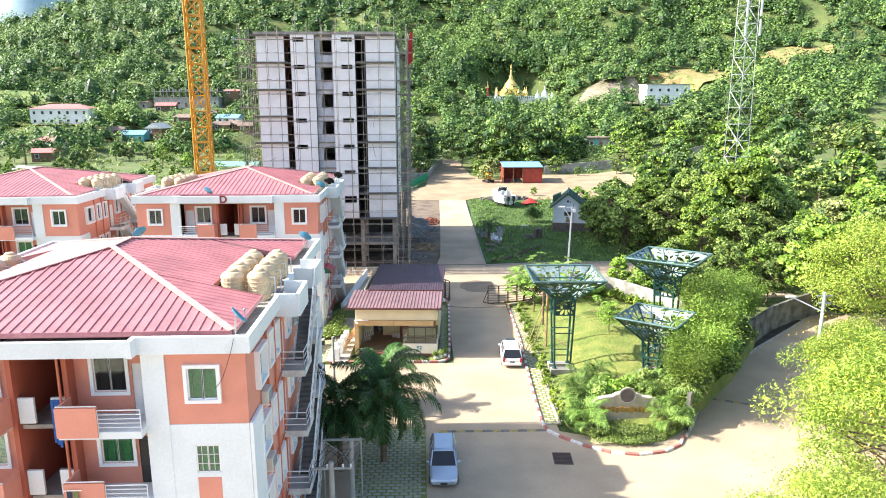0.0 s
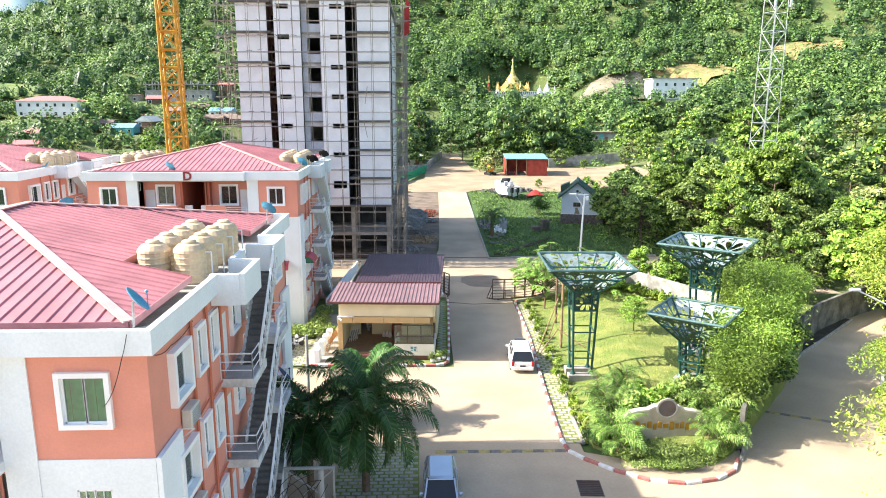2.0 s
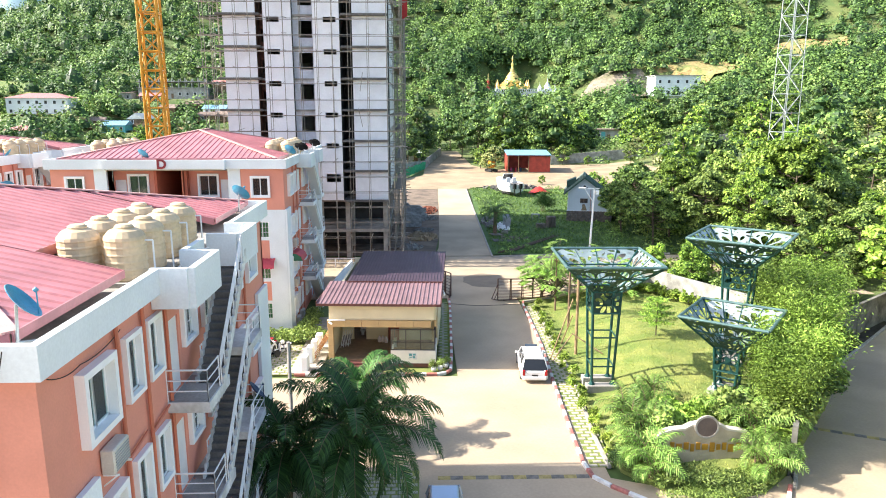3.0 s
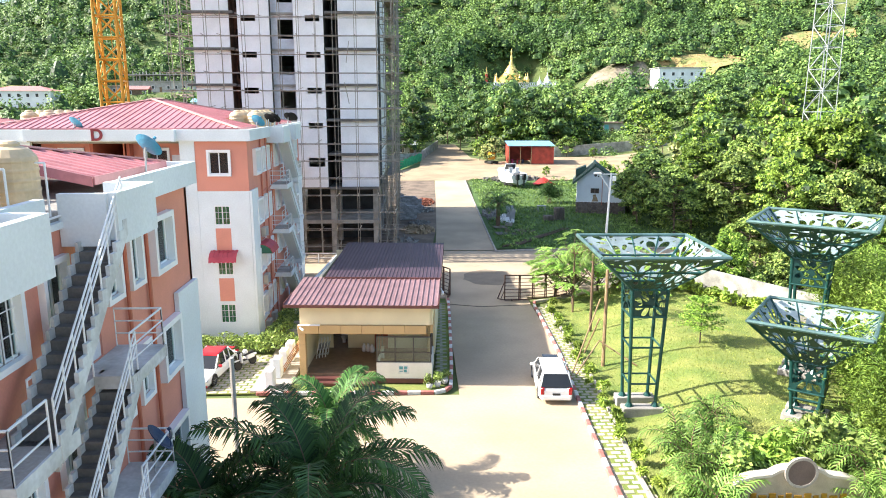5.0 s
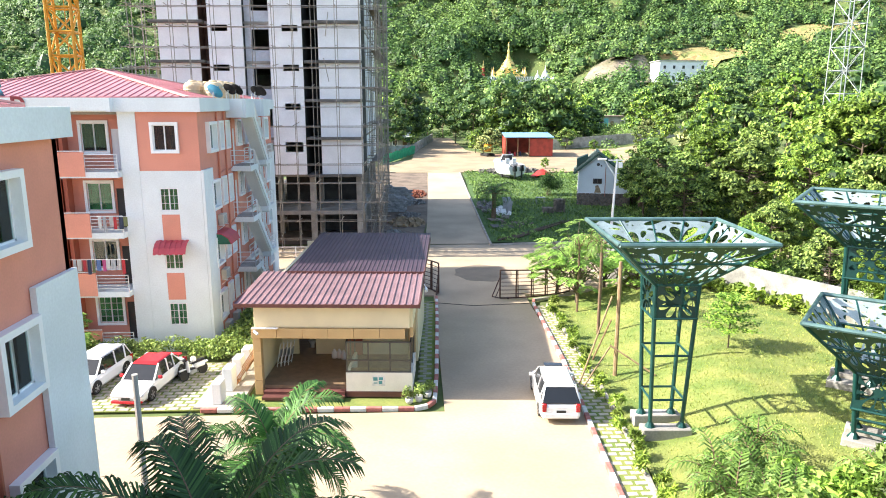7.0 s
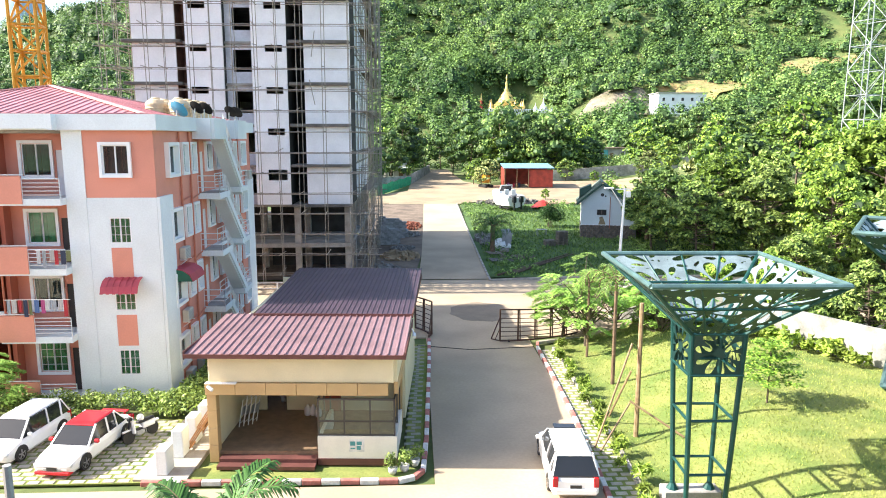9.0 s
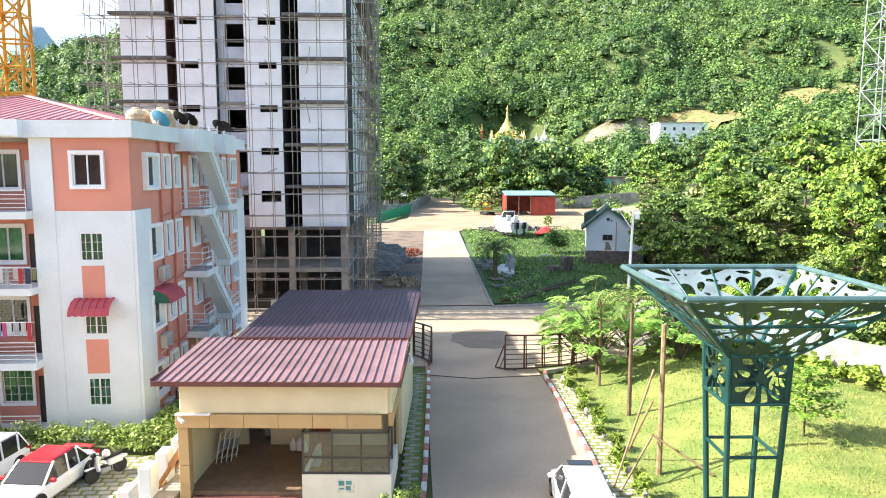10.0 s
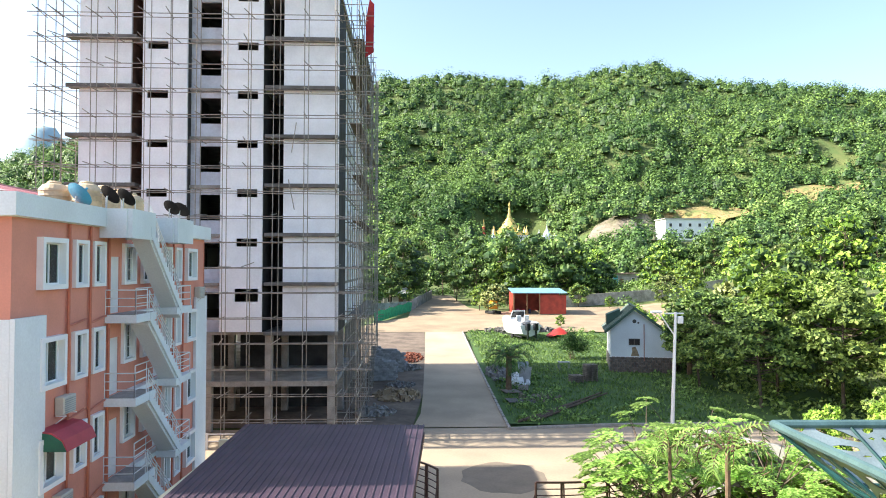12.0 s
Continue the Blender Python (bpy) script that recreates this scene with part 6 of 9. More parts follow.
part("lamp_head", Geo().rbox(-2.9, .15, 6.9, -2.2, .45, 7.05, .04), FRAME, wp)

# ---- hut ----
GREENROOF = material("green_roof_sheet", (0.035, 0.09, 0.065), 0.5, var=0.15)
hut = thing("hut", "white gabled hut with green roof and stone plinth", "hut", pose(24.1, 113.9, rise(24, 114), 0, 0, -13))
STONE = material("rough_stone_plinth", (0.22, 0.17, 0.14), 0.95, var=0.25, scale=3, fine=9, bump=0.5)
part("plinth", Geo().rbox(-2.42, -0.06, -.5, 4.05, 6.6, 1.55, .04), DARKCONC, hut, "rough stone plinth")
stones = [Geo().rbox(-.21 + .03 * k, -.07, -.13, .2, .05, .13, .035).mesh("stone", STONE) for k in range(3)]
for r in range(6):
    for c in range(14):
        x = -2.28 + c * .46 + .2 * (r % 2)
        if x < 3.9:
            part("stone", stones[(r + c) % 3], None, hut, at=pose(x, -.04, .1 + r * .265))
part("wall", Geo().prism([(-2.35, 1.55), (3.95, 1.55), (3.95, 3.45), (0, 6.3), (-2.35, 4.35)], "y", 0, 6.5), WHITE, hut)
part("sill_band", Geo().box(-2.45, -.05, 1.5, 4.05, .0, 1.6), FRAME, hut)
for x1, z1 in ((-2.95, 4.1), (4.6, 3.15)):
    part("roof", corrugated(Geo(), (0, -.55, 6.62), (0, 6.9, 6.62), (x1, 6.9, z1), (x1, -.55, z1), pitch=0.3, h=.03), GREENROOF, hut, "dark green ribbed roof")
    part("barge_board", Geo().bar((0, -.57, 6.5), (x1, -.57, z1 - .08), .06, .24), GREENROOF, hut)
part("ridge_cap", Geo().bar((0, -.6, 6.66), (0, 6.9, 6.66), .3, .06), GREENROOF, hut)
part("dormer", Geo().prism([(-2.6, 4.5), (-1.2, 5.6), (-1.2, 6.2), (-2.6, 5.6)], "y", 2.6, 4.6), GREENROOF, hut, "small green dormer")
wn_ = part("window", Geo().box(-.55, -.06, 2.75, .55, 0.02, 3.4), DARKFRAME, hut, "dark small window")
for x in (-.27, .27):
    part("pane", Geo().box(x - .22, -.075, 2.82, x + .22, -.062, 3.33), GLASSDARK, wn_)
part("vent", Geo().prism([(0.02 + .2 * math.cos(a * math.pi / 6), 5.15 + .2 * math.sin(a * math.pi / 6)) for a in range(12)], "y", -.03, .02), DARKFRAME, hut, "small round vent")
part("vent", Geo().prism([(.4 + .1 * math.cos(a * math.pi / 6), 5.0 + .1 * math.sin(a * math.pi / 6)) for a in range(12)], "y", -.03, .02), DARKFRAME, hut, "small round vent")
part("water_stain", Geo().prism([(-.35, 1.62), (.5, 1.62), (.3, 2.2), (.1, 2.6), (-.25, 2.5), (-.2, 2.1)], "y", -.006, 0), material("rusty_wall_stain", (0.38, 0.28, 0.17), 0.9, var=.2, scale=3), hut, "brown rust stain under the window")
part("pipe", Geo().tube((.95, -.1, 1.2), (.95, -.1, 4.9), .035, n=6), PIPE, hut)
sh2 = thing("lean_to", "low shed roof of green sheet behind the hut", "shed", pose(31.2, 118, rise(31, 118)))
part("roof", Geo().prism([(-4, 3.2), (3.5, 2.9), (3.5, 3.0), (-4, 3.35)], "y", -1, 4), GREENROOF, sh2)
for x in (-3.6, 3.2):
    for y in (-.8, 3.8):
        part("post", Geo().box(x - .07, y - .07, 0, x + .07, y + .07, 3.0), WOOD, sh2)

# ---- far yard: shed, boat, pallets, walls ----
BLUEROOF = material("blue_roof_sheet", (0.22, 0.42, 0.58), 0.5, var=0.15)
REDWALL = material("red_sheet_wall", (0.38, 0.05, 0.03), 0.6, var=0.2, scale=1)
zs = rise(25, 170)
shd = thing("shed", "open red sheet shed with blue roof", "shed", pose(25.0, 169.2, zs, 0, 0, -3) @ Matrix.Diagonal((.735, 1, .95, 1)))
part("roof", Geo().prism([(-1.6, 4.0), (7.6, 4.6), (7.6, 4.72), (-1.6, 4.12)], "x", -7.2, 6.2), BLUEROOF, shd, "faded blue sheet roof")
for c in ((-7, 7, 0, 6, 7.1, 4.4), (-.5, -1.0, 0.1, 6, -.9, 3.7), (-7, -1, 0, -6.9, 7, 4)):
    part("sheet_wall", Geo().box(*c), REDWALL, shd)
for x in (-6.8, -3.6, -.5):
    part("post", Geo().box(x - .08, -1.3, 0, x + .08, -1.14, 4.0), WOOD, shd)
for i, (x, y, c) in enumerate(((-5.6, 1, 1), (-4.2, .5, 5), (-2.6, 1, 2))):
    k = thing("oil_drum", "old oil drum stored under the shed", "drum", shd.matrix_basis @ pose(x, y, 0), "stored drums")
    part("body", Geo().lathe([(.3, 0), (.31, .3), (.29, .32), (.31, .6), (.3, .9)], 12), cloth[c], k)
bt = thing("boat", "white motor boat with two dark outboard motors on the grass", "boat", pose(16.2, 139.6, rise(16.2, 139.6), 0, 0, 17) @ Matrix.Diagonal((1.3, 1.15, 1.3, 1)))
g = Geo()
rings = []
for y, w_, zk, zt_ in ((-3.4, 1.2, .35, 1.5), (-1.5, 1.35, .2, 1.6), (.8, 1.3, .2, 1.75), (2.4, .85, .45, 1.95), (3.6, .08, 1.2, 2.1)):
    rings.append([(0, y, zk), (w_ * .75, y, zk + .3), (w_, y, zt_), (w_ * .8, y, zt_ + .02), (-w_ * .8, y, zt_ + .02), (-w_, y, zt_), (-w_ * .75, y, zk + .3)])
loft(g, rings)
part("hull", g, CARW, bt)
# dark box set on the deck; its colour paints the recess in shade
part("cockpit", Geo().rbox(-.85, -3.1, 1.45, .85, -.3, 1.64, .05), DARKCONC, bt, "dark box on the deck painting the shaded cockpit recess")
for x in (-.95, .95):
    part("gunwale", Geo().bar((x, -3.3, 1.66), (x * .95, .6, 1.8), .16, .2), CARW, bt)
part("cabin", loft(Geo(), [[(-.9, .0, 1.65), (-.75, .25, 2.15), (.75, .25, 2.15), (.9, .0, 1.65)], [(-.8, 1.6, 1.8), (-.6, 1.5, 2.1), (.6, 1.5, 2.1), (.8, 1.6, 1.8)], [(-.3, 2.9, 1.98), (-.2, 2.85, 2.05), (.2, 2.85, 2.05), (.3, 2.9, 1.98)]]), CARW, bt)
part("windscreen", Geo().add([(-.8, .1, 2.1), (.8, .1, 2.1), (.68, -.25, 2.75), (-.68, -.25, 2.75)], [(0, 1, 2, 3)]), GLASSDARK, bt, "dark windscreen")
part("windscreen_frame", Geo().bar((-.82, .1, 2.1), (-.7, -.27, 2.8), .07).bar((.82, .1, 2.1), (.7, -.27, 2.8), .07).bar((-.7, -.27, 2.8), (.7, -.27, 2.8), .1), CARW, bt)
for x in (-.45, .45):
    part("boat_seat", Geo().rbox(x - .28, -1.3, 1.6, x + .28, -.7, 2.0, .06).rbox(x - .28, -1.4, 1.9, x + .28, -1.25, 2.4, .05), CARW, bt)
for x in (-.45, .45):
    part("outboard_motor", Geo().rbox(x - .2, -4.0, 1.0, x + .2, -3.45, 1.75, .06).box(x - .06, -3.85, .2, x + .06, -3.6, 1.0), GLASSDARK, bt, "dark outboard motor")
part("trailer", Geo().bar((-.8, -3, .3), (-.8, 3, .3), .1).bar((.8, -3, .3), (.8, 3, .3), .1).tube((-.95, -.6, .28), (-.75, -.6, .28), .28, n=12).tube((.75, -.6, .28), (.95, -.6, .28), .28, n=12), BLACK, bt)
for j in range(2):
    pl = thing("pallet_stack", "stack of grey weathered timber pallets on grass", "pallet stack", pose(17.0 + j * 1.5, 109.2 + .6 * j, rise(18, 110), 0, 0, 8), "pallets")
    for i in range(9 - 5 * (1 - j)):
        z = .18 * i
        pal = part("pallet", Geo().box(-.55, -.5, z, -.47, .5, z + .1).box(0, -.5, z, .08, .5, z + .1).box(.5, -.5, z, .58, .5, z + .1), BOARD, pl)
        for k in range(5):
            part("slat", Geo().box(-.6, -.5 + k * .22, z + .1, .6, -.38 + k * .22, z + .13), BOARD, pal)
GREENNET = material("green_netting", (0.02, 0.35, 0.16), 0.8, var=0.2, scale=2)
nf = thing("netting_fence", "bright green netting fence on sticks", "fence", None)
for i in range(8):
    a, b = Vector((-4.4 + i * .74, 156 + i * 2.4, 0)), Vector((-4.4 + (i + 1) * .74, 156 + (i + 1) * 2.4, 0))
    za, zb = rise(a.x, a.y), rise(b.x, b.y)
    h0, h1 = 1.6 + .3 * (i % 2), 1.6 + .3 * ((i + 1) % 2)
    part("net", Geo().add([(a.x, a.y, za), (b.x, b.y, zb), (b.x + .2, b.y, zb + h1), (a.x, a.y, za + h0), (a.x, a.y + .03, za), (b.x, b.y + .03, zb), (b.x + .2, b.y + .03, zb + h1), (a.x, a.y + .03, za + h0)], [(0, 1, 2, 3), (7, 6, 5, 4)]), GREENNET, nf)
    part("stick", Geo().tube((a.x, a.y, za), (a.x, a.y, za + h0 + .2), .05, n=6), WOOD, nf)
wall_run("wall_far", [(33, 186), (56, 189), (84, 190)], 2.2, 0.2, OLDWALL, "grey boundary wall behind the far yard")
wall_run("wall_lane", [(1.6, 177), (3.2, 190), (6.5, 215)], 2.0, 0.2, OLDWALL, "grey wall along the lane")
wall_run("wall_lane_2", [(-14, 160), (-4, 172), (1.6, 176.5)], 1.8, 0.2, OLDWALL, "grey block wall beside the lane")
dz = thing("excavator", "small yellow digger parked by the yard", "digger", pose(16.4, 170, rise(16.4, 170), 0, 0, 30))
part("cab", Geo().rbox(-.6, -.7, .9, .5, .6, 2.4, .1), YEL, dz)
for x in (-1.0, .5):
    part("crawler_track", Geo().rbox(x, -1.3, 0, x + .5, 1.3, .6, .15), BLACK, dz)
part("boom", Geo().bar((.6, .5, 1.4), (1.2, 2.2, 2.6), .25).bar((1.2, 2.2, 2.6), (1.2, 3.0, .8), .2), YEL, dz)

# sandy yard, bare earth beside the tower, cross road drive on the right
def patch(name, pts, mat, label, cat, dz_=0.03, kind="structure"):
    bm = bmesh.new()
    bm.faces.new([bm.verts.new((x, y, 0)) for x, y in pts])
    xs, ys = [p[0] for p in pts], [p[1] for p in pts]
    for axis, lo, hi, stp in (((1, 0, 0), min(xs), max(xs), 6), ((0, 1, 0), min(ys), max(ys), 5)):
        c = lo + stp
        while c < hi:
            bmesh.ops.bisect_plane(bm, geom=list(bm.verts) + list(bm.edges) + list(bm.faces), plane_co=(c * axis[0], c * axis[1], 0), plane_no=axis)
            c += stp
    for v in bm.verts:
        v.co.z = rise(v.co.x, v.co.y) + dz_
    m = bpy.data.meshes.new(name)
    bm.to_mesh(m)
    bm.free()
    m.materials.append(mat)
    return tagged(part(name, m, None), label, cat, kind=kind)


patch("yard", [(-8, 145.2), (9.4, 145.2), (11.5, 147), (15, 148), (24, 145), (46, 144), (54, 155), (52, 184), (33, 184), (17, 172), (13, 184), (12, 228), (6, 228), (2, 190), (1, 164), (-4, 158)], EARTH, "pale sandy yard at the end of the road", "yard", 0.035)
patch("building_site", [(-24, 94.3), (1.7, 94.3), (2.6, 105), (3.2, 127), (3.5, 145), (-8, 145), (-24, 136)], material("churned_brown_earth", (0.20, 0.15, 0.11), 0.95, var=0.25, scale=0.5, fine=3, bump=0.6), "churned brown earth beside the tower", "earth", 0.02)
patch("garden_grass", [(8.5, 94.6), (40, 94.6), (40, 142), (24, 144), (15, 147.5), (9.6, 145), (8.9, 125), (8.6, 110)], material("rough_green_grass", (0.065, 0.13, 0.026), 0.95, var=0.2, scale=0.5, fine=6, bump=0.5), "rough green grass plot", "grass", 0.03)

# ---- building materials beside the road ----
BLOCKM = material("grey_concrete_block", (0.33, 0.34, 0.35), 0.9, var=0.15, scale=3, rand=0.2)
bme = Geo().rbox(-.2, -.1, 0, .2, .1, .19, .01).mesh("block", BLOCKM)
for bx, by, n, high, deep in ((-.9, 110.6, 6, 11, 3), (-.6, 114.6, 7, 12, 2), (-1.2, 119.0, 5, 10, 2)):
    bp = thing("block_stack", "stack of grey concrete blocks beside the road", "block stack", pose(bx, by, rise(bx, by), 0, 0, 4), "block stacks")
    for z in range(high):
        for i in range(n - (z > high - 3) * random.randint(1, 3)):
            for k in range(deep):
                part("block", bme, None, bp, at=pose(-1.3 + i * .42 + .2 * (z % 2) + random.uniform(-.04, .04), k * .5 + random.uniform(-.06, .06), z * .195, 0, 0, random.uniform(-5, 5)))
RUB = material("pale_rubble", (0.36, 0.35, 0.33), 0.95, var=0.25, scale=3, rand=0.3)
REDB = material("broken_red_brick", (0.30, 0.10, 0.06), 0.95, var=0.25, scale=3, rand=0.3)
def heap(label, x, y, rx, ry_, n, mat, s0, s1, h):
    hp = thing("rubble_heap", label, "rubble", pose(x, y, rise(x, y)), kind="stuff")
    g = Geo()
    for i in range(n):
        a, r = random.uniform(0, 6.28), math.sqrt(random.random())
        px, py = rx * r * math.cos(a), ry_ * r * math.sin(a)
        pz = h * (1 - r * r) * random.random()
        s = random.uniform(s0, s1)
        q0 = Euler((random.uniform(0, 3), random.uniform(0, 3), random.uniform(0, 3))).to_matrix()
        sx, sy, sz = s, s * random.uniform(.4, 1), s * random.uniform(.25, .6)
        g.add([Vector((px, py, pz)) + q0 @ Vector((a_ * sx, b_ * sy, c_ * sz)) for a_, b_, c_ in ((-1, -1, -1), (1, -1, -1), (1, 1, -1), (-1, 1, -1), (-.8, -1, 1), (1, -.7, 1), (.8, 1, .9), (-1, .8, 1))],
              [(0, 3, 2, 1), (4, 5, 6, 7), (0, 1, 5, 4), (1, 2, 6, 5), (2, 3, 7, 6), (3, 0, 4, 7)])
    part("rubble", g, mat, hp)
heap("pale broken blocks and rubble on bare earth", 0.6, 108.2, 1.3, 1.0, 130, RUB, .06, .22, .35)
heap("broken red bricks spread on bare earth", 1.5, 123.5, 1.5, 3.6, 260, REDB, .08, .2, .4)
heap("grey rubble beside broken bricks", 1.4, 116.5, 1.3, 1.2, 150, RUB, .06, .22, .4)
heap("torn pale sacks and rubble near the tower", -1.2, 98.2, 1.5, 1.2, 120, RUB, .08, .3, .5)
heap("low heap of brown sand", 0.4, 104, 2.0, 2.4, 160, EARTH, .1, .35, .5)
heap("pale rubble and boards at the road edge", 10.2, 113.5, 1.1, 4, 160, RUB, .08, .35, .4)
heap("loose boards and planks on the grass", 12.6, 102.5, 2.0, 1.0, 50, BOARD, .08, .4, .1)
LOGWOOD = material("dark_weathered_log", (0.13, 0.09, 0.06), 0.9, var=0.25, scale=3, fine=20)
for k in range(5):
    lg_ = thing("log", "long weathered brown log lying on the grass", "log", None, "logs")
    part("shaft", Geo().tube((9.4 + .4 * k, 95.0 + .15 * k, .2 + .05 * (k % 2)), (17.6 + .2 * k, 103.4 + .3 * (k % 3), .62), .10, .06, n=7), LOGWOOD, lg_)
for x, y, w, d, r in ((10.6, 101.4, 2.4, 1.3, 8), (10.3, 105.0, 1.6, 1.2, 20), (11.6, 106.6, .9, 2.0, -10)):
    bd_ = thing("board", "grey weathered sheet of board lying on the grass", "board", pose(x, y, rise(x, y) + .12, 4, 3, r), "boards")
    part("sheet", Geo().rbox(-w / 2, -d / 2, 0, w / 2, d / 2, .05, .01), DARKCONC if w > 2 else BOARD, bd_)
heap("dark scrap in front of the boat", 17.5, 145.5, 5, 1.2, 160, DARKCONC, .2, .6, .6)
tarp = thing("tarpaulin", "crumpled red tarpaulin over scrap", "tarpaulin", pose(22.0, 139.5, rise(22, 139.5)))
g = Geo()
for i in range(7):
    for j in range(5):
        g.v.append((i * .6 - 1.8, j * .7 - 1.4, 0.15 + 1.1 * math.sin(math.pi * i / 6) * math.sin(math.pi * (j + .5) / 5) + random.uniform(-.12, .12)))
g.f = [(i * 5 + j, (i + 1) * 5 + j, (i + 1) * 5 + j + 1, i * 5 + j + 1) for i in range(6) for j in range(4)]
part("sheet", g, material("red_tarpaulin", (0.5, 0.03, 0.02), 0.6, var=.15), tarp, smooth=True)
fr_ = thing("bar_fence", "low white bar fence beside the cross road", "fence", pose(0, 0, 0))
for i in range(8):
    part("post", Geo().box(-13 + i * 1.8 - .05, 88.8, 0, -13 + i * 1.8 + .05, 88.9, 1.0), RAIL, fr_)
for z in (.5, .95):
    part("rail", Geo().bar((-13.2, 88.85, z), (.2, 88.85, z), .06), RAIL, fr_)
wall_run("wall_d", [(-9.0, 72), (-7.9, 84), (-7.5, 88)], 1.0, 0.18, WHITE, "low white wall beside the block")

# ---- cloth, cables and small things on the near block ----
bc = thing("hanging_cloth", "blue cloth hung over a stair parapet", "cloth", pose(-15.9, 26.4, LEV[3] + .2))
g = Geo()
for i in range(5):
    g.prism([(0.62 + .02 * (i % 2), .95), (.66 + .03 * (i % 2), .95), (.64 + .04 * (i % 2), -.9 - .1 * (i % 3)), (.60 + .03 * (i % 2), -.9 - .1 * (i % 3))], "x", .40 + .1 * i, .40 + .1 * (i + 1))
part("fold", g, material("blue_cloth", (0.03, 0.12, 0.42), 0.9, var=.15, scale=5), bc)
def cable(label, pts, r=.012):
    c = thing("cable", label, "cable", None, "loose cables")
    g = Geo()
    P = []
    for a, b, sag in pts:
        a, b = Vector(a), Vector(b)
        P += [a.lerp(b, t / 8) - Vector((0, 0, sag * 4 * (t / 8) * (1 - t / 8))) for t in range(9)]
    for p, q in zip(P[:-1], P[1:]):
        g.tube(p, q, r, n=5)
    part("wire", g, BLACK, c)
cable("thin black cable sagging across the near facade", [((-7.75, 26.05, 13.2), (-7.95, 26.05, 12.5), .05), ((-7.95, 26.05, 12.5), (-8.65, 26.3, 11.1), .2)])
cable("thin black cable along the roof edge", [((-7.38, 30, 12.3), (-7.38, 28, 12.2), .1), ((-7.38, 28, 12.2), (-7.38, 26.7, 12.4), .1)])
cable("black cable lying across the road at the gate", [((1.8, 74.2, .03), (5.0, 73.2, .03), 0), ((5.0, 73.2, .03), (8.9, 73.6, .03), 0)], .02)
up2 = thing("outdoor_unit", "white outdoor cooling unit on a balcony edge", "air conditioner", pose(-19.0, 25.75, LEV[2] + 1.2))
part("case", Geo().rbox(0, 0, 0, .8, .3, .55, .03), FRAME, up2)
part("fan_grille", Geo().prism([(.4 + .22 * math.cos(k * math.pi / 8), .27 + .22 * math.sin(k * math.pi / 8)) for k in range(16)], "y", -.012, 0), PLASTIC, up2)

heap("pale torn sheets and scrap beside the garden palm", 11.6, 110, 1.0, 2.6, 90, FRAME, .1, .4, .35)
heap("light grey broken blocks tipped beside the stack", 0.6, 117.5, 1.2, 1.6, 130, BLOCKM, .08, .25, .5)
for x, y, r in ((12.6, 111.5, 20), (12.0, 108.8, -35)):
    bd = thing("sheet_panel", "pale worn sheet leaning in the garden scrap", "panel", pose(x, y, rise(x, y), 72, 0, r))
    part("panel", Geo().rbox(-.6, 0, -.02, .6, 1.6, .02, .008), PLASTIC, bd)
tb = thing("work_table", "small grey table beside the pallets", "table", pose(17.3, 115.6, rise(17, 116)))
part("tabletop", Geo().rbox(-.6, -.4, .75, .6, .4, .8, .01), PLASTIC, tb)
for x in (-.52, .52):
    for y in (-.33, .33):
        part("leg", Geo().box(x - .03, y - .03, 0, x + .03, y + .03, .75), PLASTIC, tb)
# ---- village, pagoda and far houses ----
GREYWALL = material("grey_cement_wall", (0.40, 0.39, 0.37), 0.9, var=0.18, scale=0.6, fine=6)
BROWNWALL = material("brown_timber_wall", (0.20, 0.13, 0.08), 0.9, var=0.2, scale=1.5, fine=8)
TEALWALL = material("turquoise_wall", (0.14, 0.48, 0.52), 0.8, var=0.1)
PINKROOF = material("faded_red_roof", (0.52, 0.20, 0.18), 0.6, var=0.12)
BROWNROOF = material("rusty_brown_roof", (0.26, 0.19, 0.15), 0.8, var=0.2, scale=1.2)
GREYROOF = material("grey_metal_roof", (0.36, 0.40, 0.40), 0.55, var=0.15)
TEALROOF = material("pale_teal_roof", (0.22, 0.42, 0.36), 0.55, var=0.12)
VOID = material("dark_window_void", (0.035, 0.04, 0.04), 0.7)


